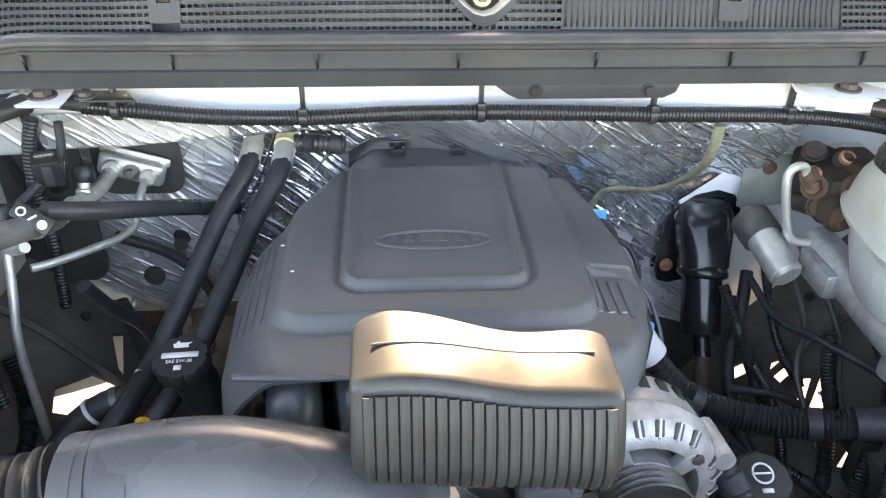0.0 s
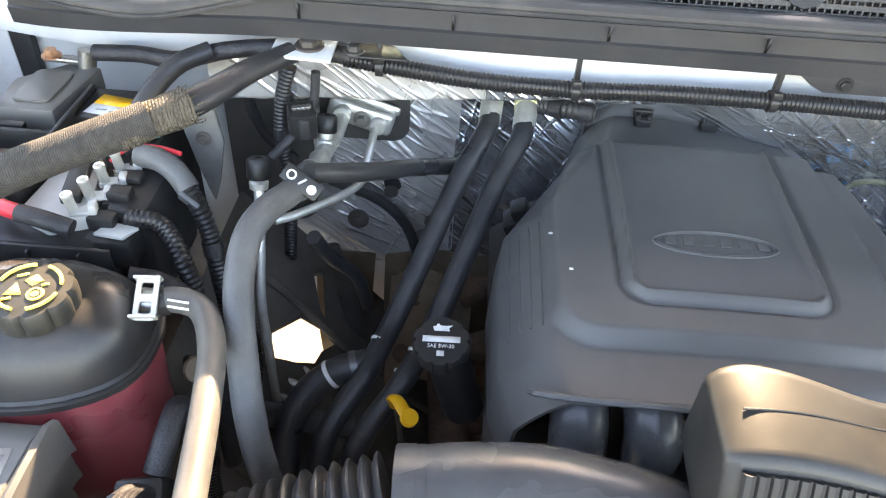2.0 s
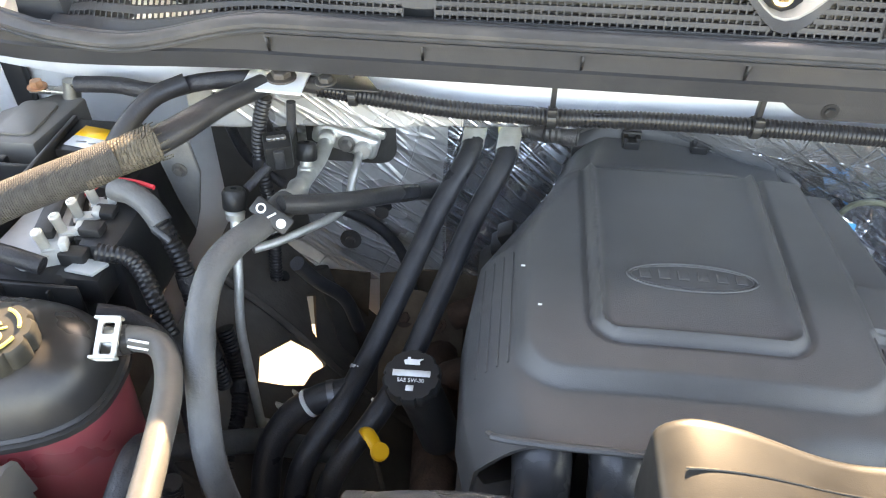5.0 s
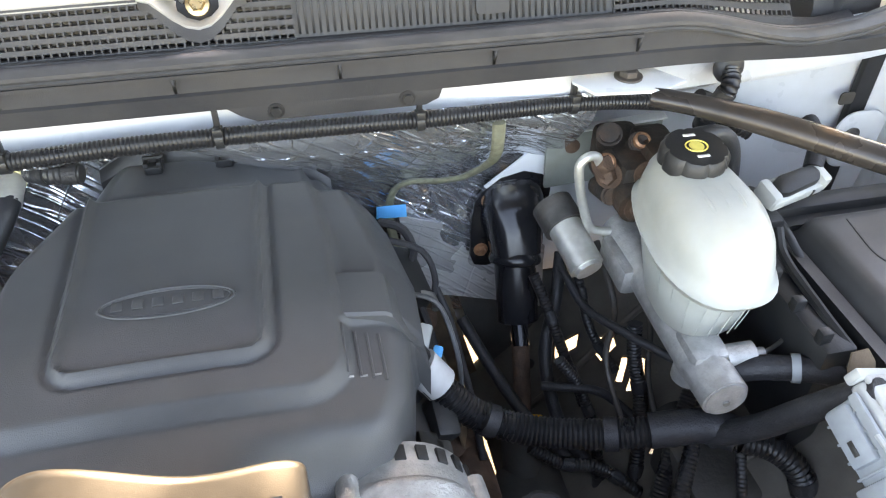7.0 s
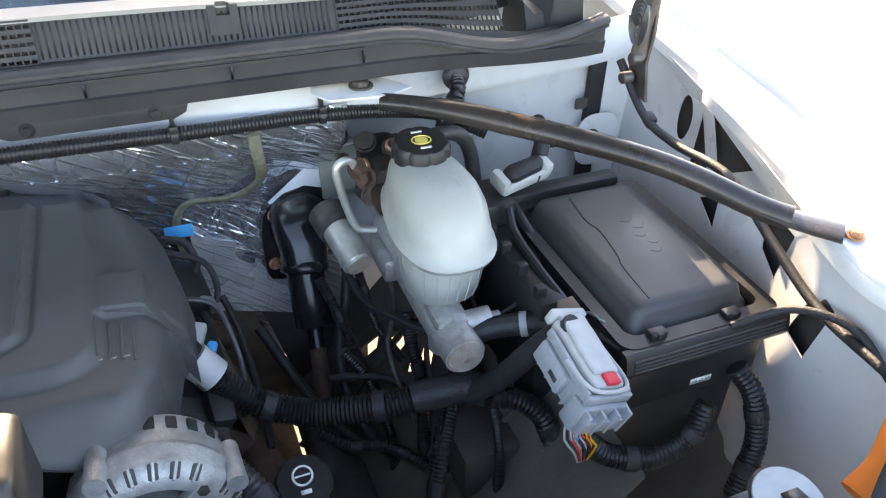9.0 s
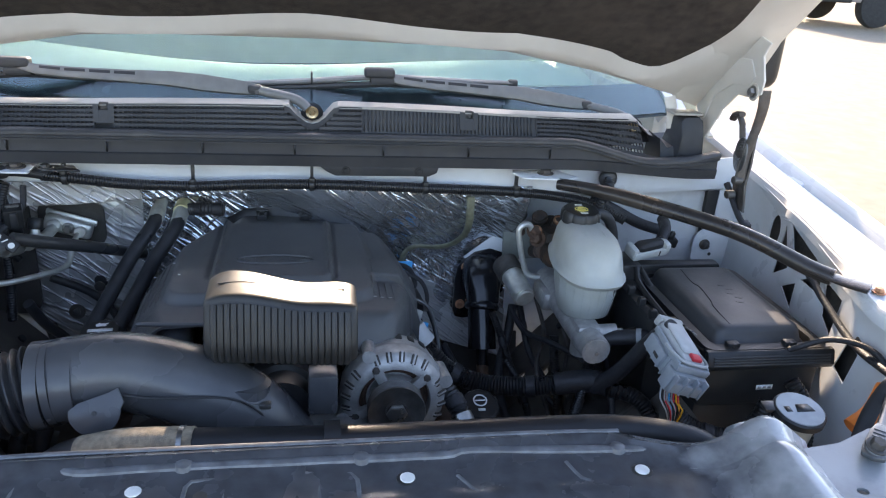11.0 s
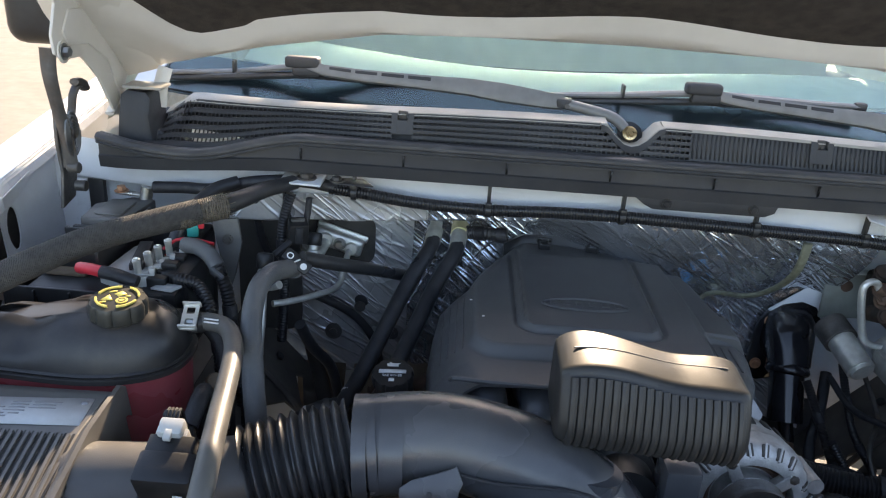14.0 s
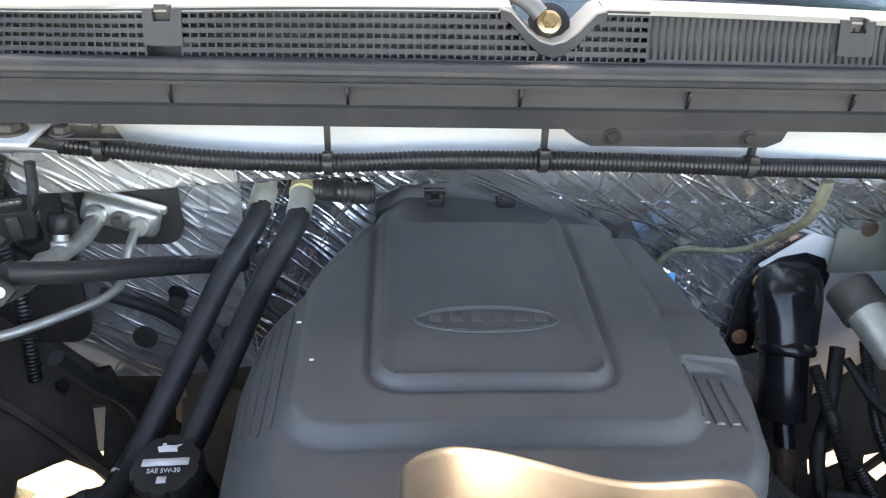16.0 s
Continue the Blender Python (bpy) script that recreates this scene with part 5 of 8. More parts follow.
part("stator_body", lathe([(0.055, -0.01), (0.070, 0.0), (0.073, 0.030), (0.073, 0.055), (0.068, 0.060)], AX, 40), cast_alu, alt)
front = part("front_housing", lathe([(0.066, 0.052), (0.0735, 0.054), (0.0755, 0.058), (0.0755, 0.066), (0.0735, 0.070), (0.0735, 0.085), (0.071, 0.093), (0.065, 0.102), (0.058, 0.1065), (0.051, 0.107), (0.0495, 0.104), (0.0495, 0.080)], AX, 56), cast_alu, alt, "pitted cast front housing")
for i in range(24):
    a = 2 * math.pi * (i + 0.5) / 24
    turn = AX @ Matrix.Rotation(a, 4, "Z")
    part("rear_slot", moved(box(-0.0018, 0.0018, -0.0048, 0.0048, -0.011, 0.011, 0.0008), turn @ Matrix.Translation((0.0722, 0, 0.020))), black_plastic, alt)
    if i % 6 != 2:
        part("vent_slot", moved(box(-0.0085, 0.0085, -0.0042, 0.0042, -0.0022, 0.0022, 0.0015), turn @ Matrix.Translation((0.0672, 0, 0.0978)) @ Matrix.Rotation(radians(48), 4, "Y")), dark_void, front)
        part("slot_web", moved(box(-0.010, 0.010, -0.0014, 0.0014, -0.002, 0.002, 0.001), turn @ Matrix.Translation((0.0676, 0, 0.0990)) @ Matrix.Rotation(radians(48), 4, "Y")), cast_alu, front)
part("vent_core", lathe([(0.050, 0.070), (0.046, 0.074), (0.030, 0.076)], AX, 32), dark_void, alt)
part("copper_winding", lathe([(0.047, 0.074), (0.049, 0.084), (0.043, 0.090), (0.039, 0.084), (0.039, 0.075)], AX, 40), rust, alt, "copper-brown windings behind the openings")
part("bearing_hub", lathe([(0.036, 0.080), (0.036, 0.108), (0.032, 0.112), (0.018, 0.113)], AX, 36), cast_alu, alt)
for a in (40, 118, 200, 290):
    turn = AX @ Matrix.Rotation(radians(a), 4, "Z")
    part("spoke", moved(box(0.030, 0.058, -0.007, 0.007, 0.092, 0.1095, 0.002), turn), cast_alu, alt)
    part("case_bolt", moved(lathe([(0.0055, 0), (0.0055, 0.004), (0.003, 0.0055)], None, 6), turn @ Matrix.Translation((0.0575, 0, 0.1075))), dark_steel, alt)
for a in (20, 118, 200, 290):
    part("lug", tube([AX @ Vector((0.074 * math.cos(radians(a)), 0.074 * math.sin(radians(a)), 0.03)), AX @ Vector((0.077 * math.cos(radians(a)), 0.077 * math.sin(radians(a)), 0.10))], 0.011, 12), cast_alu, alt)
part("pulley", lathe([(0.036, 0.114), (0.039, 0.116), (0.034, 0.121), (0.039, 0.126), (0.034, 0.131), (0.039, 0.136), (0.034, 0.141), (0.040, 0.147), (0.039, 0.150), (0.026, 0.140), (0.015, 0.139), (0.015, 0.15), (0.004, 0.15)], AX, 40), dark_steel, alt)
part("nut", moved(lathe([(0.0145, 0.139), (0.0145, 0.155), (0.011, 0.158), (0.008, 0.158)], None, 6), AX), bright_steel, alt)
part("spec_label", sheet(lambda u, v: AX @ Vector((0.0738 * math.cos(radians(232 + 40 * u)), 0.0738 * math.sin(radians(232 + 40 * u)), 0.012 + 0.04 * v)), 10, 2, 0.0004), label_paper, alt)

# ---- oil filler, dipstick ----
oil = thing("oil_filler", (-0.335, 0.668, 1.0), "black lobed oil filler cap with white print on its neck", "oil cap")
OC = upright((-0.335, 0.668, 1.098), (-0.06, -0.22, 1))
part("neck", tube([(-0.305, 0.68, 0.98), (-0.322, 0.675, 1.05), (-0.335, 0.668, 1.10)], 0.024, 20), black_plastic, oil)
part("cap", lathe([(0.020, -0.012), (0.030, -0.010), (0.0315, 0.004), (0.029, 0.009), (0.005, 0.010)], OC, 64, 10, 0.09), black_plastic, oil)
part("printed_bar", cbox((0.040, 0.007, 0.0008), OC @ Matrix.Translation((0, 0.001, 0.0103)), 0), white_print, oil)
part("can_symbol", moved(prism([(-0.008, -0.003), (0.008, -0.003), (0.007, 0.001), (0.011, 0.004), (0.004, 0.003), (-0.003, 0.0035), (-0.003, 0.0055), (-0.006, 0.0055), (-0.006, 0.003), (-0.010, 0.002)], 0, 0.0008), OC @ Matrix.Translation((0, 0.014, 0.010))), white_print, oil)
lettering("SAE 5W-30", 0.006, OC @ Matrix.Translation((0, -0.0075, 0.0105)), white_print, oil, "grade_print")
part("book_symbol", cbox((0.008, 0.006, 0.0008), OC @ Matrix.Translation((0, -0.016, 0.0103)), 0), white_print, oil)
dip = thing("dipstick", (-0.384, 0.639, 0.9), "yellow loop handle of the oil dipstick", "dipstick")
part("stem", tube([(-0.37, 0.66, 0.85), (-0.376, 0.65, 0.95), (-0.380, 0.643, 1.025)], 0.0035, 8), dark_steel, dip)
part("handle", join(tube([(-0.380, 0.643, 1.02), (-0.383, 0.640, 1.036), (-0.377, 0.630, 1.045), (-0.366, 0.616, 1.04)], 0.008, 10, 0.005, flat=0.6), disc(0.010, 0.007, aim((-0.364, 0.614, 1.037), (0.3, -0.3, 1)), 16)), yellow_plastic, dip)

# ---- coolant tank ----
tank = thing("coolant_tank", (-0.75, 0.56, 1.0), "black-topped coolant surge tank showing pink coolant below", "coolant tank")


def tank_ring(z, grow, top=False):
    pts = []
    for i in range(56):
        a = 2 * math.pi * i / 56
        c, s = math.cos(a), math.sin(a)
        n = 2.8
        k = (abs(c) ** n + abs(s) ** n) ** (-1 / n)
        x = c * k * (0.158 + grow)
        w = 0.052 + 0.024 * smooth(-0.16, 0.10, x)
        y = s * k * (w + grow) - 0.012 * smooth(-0.02, -0.16, x)
        dip = (0.014 * math.exp(-((x + 0.02) / 0.03) ** 2) + 0.022 * smooth(0.0, -0.16, x) + 0.006 * math.exp(-((x + 0.10) / 0.02) ** 2)) if top else 0
        pts.append((-0.757 + x, 0.562 + y + 0.06 * x, z - dip))
    return pts


part("upper_half", loft([tank_ring(z, g, t) for z, g, t in ((1.174, 0.004, 0), (1.180, 0.003, 0), (1.196, -0.001, 0), (1.212, -0.008, 1), (1.225, -0.018, 1), (1.234, -0.033, 1), (1.238, -0.048, 1))]), tank_black, tank, "dusty black upper half", 60)
part("seam", loft([tank_ring(z, g) for z, g in ((1.166, 0.004), (1.168, 0.008), (1.174, 0.008), (1.176, 0.004))]), tank_black, tank)
part("rib_seam", loft([tank_ring(z, g) for z, g in ((1.176, 0.0045), (1.1785, 0.0062), (1.181, 0.0035))]), tank_black, tank)
part("lower_half", loft([tank_ring(z, g) for z, g in ((0.99, -0.03), (1.0, -0.012), (1.03, -0.004), (1.167, 0.001))]), tank_pink, tank, "translucent plastic stained pink by coolant", 60)
CP = upright((-0.673, 0.551, 1.228), (0.02, -0.05, 1))
part("neck", lathe([(0.030, -0.02), (0.030, 0.008)], CP, 24), tank_black, tank)
cap = part("cap", lathe([(0.030, 0.004), (0.0350, 0.008), (0.0355, 0.024), (0.033, 0.029), (0.006, 0.031)], CP, 72, 9, 0.10), cap_faded, tank, "black lobed pressure cap")
for a0, a1 in ((15, 75), (100, 170), (195, 265), (290, 350)):
    part("print_arc", sweep([CP @ Vector((0.0250 * math.cos(radians(a0 + (a1 - a0) * i / 8)), 0.0250 * math.sin(radians(a0 + (a1 - a0) * i / 8)), 0.0313)) for i in range(9)], 0.0016, 6), cap_yellow, cap, "faded yellow warning print")
part("triangle_print", prism([(-0.016, -0.011), (-0.002, -0.009), (-0.011, 0.003)], 0.0306, 0.0316, CP), cap_yellow, cap)
part("book_print", prism([(-0.006, 0.006), (0.002, 0.001), (0.009, 0.008), (0.001, 0.014)], 0.0306, 0.0316, CP), cap_yellow, cap)
part("round_print", disc(0.0072, 0.0012, CP @ Matrix.Translation((0.0085, -0.0070, 0.0305)), 18), cap_yellow, cap)
part("round_symbol", sweep([CP @ Vector((0.0085 + 0.0042 * math.cos(radians(t)), -0.0070 + 0.0042 * math.sin(radians(t)), 0.0318)) for t in range(0, 361, 30)], 0.0006, 5), black_plastic, cap)
for x, y, w, h in ((-0.010, 0.012, 0.009, 0.0022), (-0.012, -0.015, 0.008, 0.0022), (0.012, 0.004, 0.006, 0.002)):
    part("print_bar", cbox((w, h, 0.001), CP @ Matrix.Translation((x, y, 0.0311)) @ Matrix.Rotation(radians(25), 4, "Z"), 0), cap_yellow, cap)
part("spigot", tube([(-0.62, 0.59, 1.20), (-0.585, 0.60, 1.204)], 0.014, 14), tank_black, tank)

surge = thing("surge_hose", (-0.52, 0.5, 1.1), "grey rubber coolant hose held by a spring clamp", "hose")
part("hose", tube([(-0.605, 0.594, 1.205), (-0.578, 0.600, 1.205), (-0.552, 0.592, 1.203), (-0.530, 0.55, 1.204), (-0.513, 0.48, 1.210), (-0.496, 0.38, 1.212), (-0.483, 0.30, 1.208), (-0.481, 0.270, 1.195), (-0.488, 0.274, 1.17), (-0.503, 0.285, 1.14), (-0.512, 0.305, 1.12), (-0.528, 0.35, 1.08)], 0.0122, 16), surge_rubber, surge)
cl = part("spring_clamp", tube([(-0.606, 0.594, 1.205), (-0.590, 0.5957, 1.2055)], 0.0140, 20), bright_steel, surge, "pale zinc spring clamp")
CE = pose(-0.597, 0.586, 1.217, 28, 0, 6)
part("clamp_frame", moved(pierced(rounded(-0.010, 0.010, -0.020, 0.020, 0.004), [rounded(-0.0055, 0.0055, 0.004, 0.015, 0.002), rounded(-0.0055, 0.0055, -0.014, -0.003, 0.002)], 0.003), CE), pale_alu, cl)
for y in (-0.019, 0.017):
    part("clamp_ear", moved(box(-0.012, 0.012, y, y + 0.003, -0.002, 0.009, 0.001), CE), pale_alu, cl)
for k in range(2):
    part("white_mark", cbox((0.020, 0.002, 0.0008), pose(-0.570 + 0.002 * k, 0.588 - 0.007 * k, 1.2155 - 0.001 * k, 25, 0, -6), 0), white_print, surge)

# ---- air box ----
air = thing("air_filter_box", (-0.77, 0.36, 1.0), "grey plastic air filter box with ribbed lid and paper label", "air filter box")


def lid_z(y):
    return table([(0.17, 1.128), (0.30, 1.152), (0.385, 1.172), (0.47, 1.172), (0.49, 1.158)], y)


lid = part("lid", loft([[(-0.900 + 0.02 * smooth(0.3, 0.2, y), y, lid_z(y) - 0.07), (-0.893 + 0.02 * smooth(0.3, 0.2, y), y, lid_z(y) - 0.016), (-0.880, y, lid_z(y) - 0.004), (-0.85, y, lid_z(y)), (-0.70, y, lid_z(y) + 0.001), (-0.655, y, lid_z(y) + 0.002), (-0.648, y, lid_z(y) - 0.004), (-0.642, y, lid_z(y) - 0.07)] for y in (0.215, 0.222, 0.24, 0.27, 0.30, 0.345, 0.39, 0.43, 0.46, 0.476, 0.482)]), airbox_plastic, air, "ribbed grey lid", 28)
for i in range(21):
    x = -0.838 + 0.0088 * i
    part("lid_rib", loft([[(x - 0.0022 + dx, y, lid_z(y) - 0.002), (x - 0.0017 + dx, y, lid_z(y) + 0.0042), (x + 0.0017 + dx, y, lid_z(y) + 0.0042), (x + 0.0022 + dx, y, lid_z(y) - 0.002)] for y, dx in ((0.262, 0.008), (0.28, 0.0065), (0.30, 0.005), (0.345, 0.002), (0.385, 0.0))]), airbox_plastic, lid)
    part("lid_groove", loft([[(x + 0.0030 + dx, y, lid_z(y) - 0.001), (x + 0.0030 + dx, y, lid_z(y) + 0.0018), (x + 0.0058 + dx, y, lid_z(y) + 0.0018), (x + 0.0058 + dx, y, lid_z(y) - 0.001)] for y, dx in ((0.258, 0.008), (0.28, 0.0065), (0.30, 0.005), (0.345, 0.002), (0.388, 0.0))]), black_plastic, lid)
part("base", box(-0.892, -0.645, 0.218, 0.478, 0.93, 1.095, 0.015), airbox_plastic, air)
part("front_lip", box(-0.875, -0.64, 0.205, 0.218, 1.10, 1.128, 0.004), airbox_plastic, air)
part("lid_flange", loft([[(-0.656, y, lid_z(y) - 0.002), (-0.646, y, lid_z(y) + 0.009 * smooth(0.3, 0.47, y) + 0.003), (-0.641, y, lid_z(y) + 0.009 * smooth(0.3, 0.47, y) + 0.002), (-0.637, y, lid_z(y) - 0.03)] for y in (0.215, 0.25, 0.30, 0.345, 0.39, 0.43, 0.47, 0.482)]), airbox_plastic, air)
lab = part("label", prism([(-0.777, 0.393), (-0.659, 0.402), (-0.665, 0.453), (-0.787, 0.442)], 1.1738, 1.1745), label_paper, air, "pale printed paper label")
LB = Matrix.Translation((-0.782, 0.4415, 1.1745)) @ Matrix.Rotation(radians(4), 4, "Z")
for i in range(6):
    at = 0.030 if i < 2 else 0.004
    for w in (((0.020, 0.031), (0.020, 0.026), (0.022, 0.018, 0.030), (0.018, 0.024), (0.026, 0.012), (0.016, 0.010))[i]):
        part("print_line", moved(box(at, at + w, -0.0085 - 0.0055 * i, -0.0065 - 0.0055 * i, 0, 0.0003), LB), label_grey, lab)
        at += w + 0.004
for x in (0.004, 0.106):
    part("print_block", moved(box(x, x + 0.008, -0.009, -0.003, 0, 0.0003), LB), label_grey, lab)
part("outlet", sweep(spline([(-0.66, 0.365, 1.112), (-0.60, 0.372, 1.115), (-0.545, 0.380, 1.118), (-0.46, 0.40, 1.128)], 0.01), lambda u, s: 0.056 - 0.010 * u + 0.004 * (abs(u - 0.6) < 0.05), 28), outlet_plastic, air, "dusty black outlet tube")
maf = thing("airflow_sensor", (-0.545, 0.34, 1.15), "black airflow sensor with a white plug", "sensor")
part("body", join(cbox((0.060, 0.036, 0.066), pose(-0.535, 0.340, 1.160, 22), 0.004), cbox((0.070, 0.044, 0.008), pose(-0.535, 0.346, 1.146, 22), 0.002), cbox((0.050, 0.030, 0.014), pose(-0.537, 0.352, 1.190, 22), 0.002)), bare_rubber, maf)
for k in range(3):
    part("body_ridge", cbox((0.0615, 0.003, 0.003), pose(-0.535, 0.3285 + 0.002 * k, 1.150 + 0.012 * k, 22), 0.0005), bare_rubber, maf)
part("sticker", cbox((0.010, 0.014, 0.0008), pose(-0.520, 0.3195, 1.156, 112), 0), white_print, maf)
part("plug", join(cbox((0.034, 0.024, 0.016), pose(-0.541, 0.365, 1.192, 22), 0.002), cbox((0.026, 0.020, 0.018), pose(-0.541, 0.369, 1.204, 22), 0.003), cbox((0.008, 0.012, 0.006), pose(-0.541, 0.357, 1.206, 22), 0.001)), white_plastic, maf, "white wiring plug")
for k in range(4):
    part("wire", tube([(-0.549 + 0.004 * k, 0.374, 1.210), (-0.552 + 0.004 * k, 0.392, 1.214), (-0.56 + 0.003 * k, 0.43, 1.17), (-0.56, 0.46, 1.10)], 0.0018, 6), tape_black, maf)
part("boot", tube([(-0.556, 0.40, 1.20), (-0.56, 0.43, 1.165), (-0.56, 0.46, 1.10)], 0.007, 10), tape_black, maf)

hang = thing("hanging_plug", (-0.565, 0.47, 1.12), "black wiring plug with a white square hanging beside the tank", "connector")
part("shell", cbox((0.040, 0.030, 0.046), pose(-0.570, 0.452, 1.120, 30, 0, 12), 0.006), black_plastic, hang)
part("white_square", cbox((0.012, 0.0012, 0.012), pose(-0.578, 0.432, 1.130, 30, 0, 12), 0), white_print, hang)
part("taped_lead", tube([(-0.560, 0.462, 1.140), (-0.556, 0.490, 1.158), (-0.560, 0.520, 1.150), (-0.575, 0.555, 1.10), (-0.58, 0.57, 1.02)], 0.011, 12), tape_black, hang)
nut = thing("tank_fastener", (-0.572, 0.585, 1.11), "dusty brown fastener beside the coolant tank", "bolt")
part("head", lathe([(0.012, 0), (0.014, 0.003), (0.013, 0.010), (0.007, 0.012)], aim((-0.575, 0.60, 1.11), (0.5, -0.6, 0.5)), 18), dusty_brown, nut)
part("shank", tube([(-0.595, 0.625, 1.09), (-0.575, 0.60, 1.11)], 0.006, 10), dark_steel, nut)

# ---- battery ----
bat = thing("battery", (-0.76, 0.77, 1.0), "black battery under wiring, with warning sticker and fuse block", "battery")
part("case", box(-0.86, -0.68, 0.66, 0.95, 1.03, 1.205, 0.008), black_plastic, bat)
part("top_cover", box(-0.850, -0.790, 0.70, 0.825, 1.205, 1.214, 0.003), dusty_brown, bat, "dusty brown battery top")
part("rear_cover", prism([(-0.862, 0.838), (-0.792, 0.838), (-0.780, 0.945), (-0.822, 0.950), (-0.868, 0.905)], 1.205, 1.243, None, 0.004), airbox_plastic, bat, "dusty grey plastic cover")
part("cover_tongue", prism(rounded(-0.848, -0.802, 0.852, 0.925, 0.010), 1.243, 1.2465, None, 0.0012), airbox_plastic, bat)
part("cover_clip", box(-0.862, -0.815, 0.812, 0.822, 1.222, 1.238, 0.002), black_plastic, bat)
for y, top in ((0.715, 1.243), (0.755, 1.236), (0.800, 1.240)):
    part("cell_wall", box(-0.868, -0.778, y, y + 0.005, 1.205, top, 0.0015), black_plastic, bat)
for x, y in ((-0.835, 0.728), (-0.805, 0.728), (-0.84, 0.772)):
    part("vent_bar", box(x, x + 0.018, y, y + 0.016, 1.214, 1.219, 0.002), airbox_plastic, bat)
part("test_label", box(-0.828, -0.798, 0.768, 0.792, 1.214, 1.2152, 0.0004), label_paper, bat)
for wall in ((-0.885, -0.66, 0.650, 0.655, 1.10, 1.210), (-0.885, -0.880, 0.656, 0.86, 1.10, 1.21), (-0.774, -0.768, 0.700, 0.90, 1.18, 1.246), (-0.768, -0.69, 0.895, 0.900, 1.18, 1.238)):
    part("tray_wall", box(*wall, 0.002), black_plastic, bat)
for x in (-0.84, -0.79, -0.74, -0.69):
    part("tray_web", box(x, x + 0.003, 0.644, 0.650, 1.13, 1.207, 0.001), black_plastic, bat)
part("sticker_shelf", box(-0.772, -0.69, 0.838, 0.905, 1.19, 1.2385, 0.004), black_plastic, bat)
sticker = part("warning_sticker", prism([(-0.762, 0.848), (-0.704, 0.838), (-0.698, 0.878), (-0.754, 0.888)], 1.2387, 1.2393), label_paper, bat, "white and yellow warning sticker")
part("sticker_band", prism([(-0.758, 0.868), (-0.701, 0.858), (-0.698, 0.878), (-0.754, 0.888)], 1.2393, 1.2397), yellow_plastic, sticker)
for k in range(3):
    part("sticker_print", box(-0.750 + 0.016 * k, -0.738 + 0.016 * k, 0.853 - 0.003 * k, 0.856 - 0.003 * k, 1.2393, 1.2396), label_grey, sticker)
part("red_boot", tube([(-0.792, 0.690, 1.226), (-0.770, 0.680, 1.230), (-0.752, 0.674, 1.230)], 0.0085, 12), red_plastic, bat, "red terminal boot")
part("cable", tube([(-0.752, 0.674, 1.230), (-0.728, 0.670, 1.228), (-0.70, 0.668, 1.220)], 0.0095, 12), tape_black, bat)
part("bus_base", prism([(-0.765, 0.690), (-0.728, 0.672), (-0.690, 0.690), (-0.700, 0.720), (-0.722, 0.800), (-0.756, 0.795)], 1.196, 1.221, None, 0.004), white_plastic, bat, "cream plastic base of the fuse block")
part("bus_link", moved(box(-0.010, 0.010, -0.045, 0.045, 0, 0.010, 0.002), pose(-0.726, 0.748, 1.221, 0, 0, 12)), black_plastic, bat)
for i in range(4):
    sx, sy = -0.708 + 0.0055 * i, 0.694 + 0.0255 * i
    stud = part("stud", lathe([(0.0085, 0), (0.0085, 0.012), (0.0052, 0.014), (0.0052, 0.036), (0.0058, 0.037), (0.0058, 0.041), (0.004, 0.042), (0.003, 0.040)], aim((sx, sy, 1.206), (0, -0.15, 1)), 14), pale_alu, bat, "zinc stud")
    part("nut", lathe([(0.0098, 0.006), (0.0098, 0.013), (0.008, 0.015)], aim((sx, sy, 1.206), (0, -0.15, 1)), 6), bright_steel, stud)
    part("fuse", box(sx + 0.012, sx + 0.040, sy - 0.009, sy + 0.009, 1.200, 1.220, 0.003), black_plastic, bat)
    part("lug", join(cbox((0.024, 0.013, 0.004), pose(sx + 0.008, sy, 1.2225, 0, 0, 15), 0.001), cbox((0.008, 0.013, 0.012), pose(sx + 0.018, sy + 0.002, 1.226, 0, 0, 15), 0.002)), white_plastic, bat, "pale ring lug")
part("fuse_block", box(-0.698, -0.648, 0.668, 0.800, 1.170, 1.205, 0.004), black_plastic, bat)
part("side_block", box(-0.682, -0.640, 0.700, 0.812, 1.10, 1.222, 0.006), bare_rubber, bat, "black block beside the studs")
for k in range(3):
    part("block_step", box(-0.684, -0.660, 0.712 + 0.030 * k, 0.730 + 0.030 * k, 1.221, 1.232 - 0.002 * k, 0.003), bare_rubber, bat)
part("taped_start", tube([(-0.672, 0.778, 1.234), (-0.650, 0.772, 1.236), (-0.628, 0.762, 1.228), (-0.614, 0.752, 1.214)], 0.0125, 14), grey_rubber, bat, "dusty taped start of the loom")
part("tape_tab", cbox((0.026, 0.006, 0.016), pose(-0.612, 0.742, 1.206, 20, 30, -20), 0.002), grey_rubber, bat)
part("spade_lug", prism([(-0.686, 0.676), (-0.655, 0.672), (-0.645, 0.690), (-0.676, 0.696)], 1.206, 1.210, None, 0.001), white_plastic, bat)
part("teal_plug", cbox((0.018, 0.014, 0.022), pose(-0.672, 0.818, 1.244, 0, 0, 20), 0.003), teal_plastic, bat)
part("red_plug", cbox((0.010, 0.012, 0.012), pose(-0.660, 0.822, 1.252, 0, 0, 20), 0.003), red_plastic, bat)
part("red_wire", tube([(-0.704, 0.775, 1.226), (-0.684, 0.785, 1.240), (-0.655, 0.788, 1.240), (-0.628, 0.782, 1.238)], 0.0026, 8), red_plastic, bat)
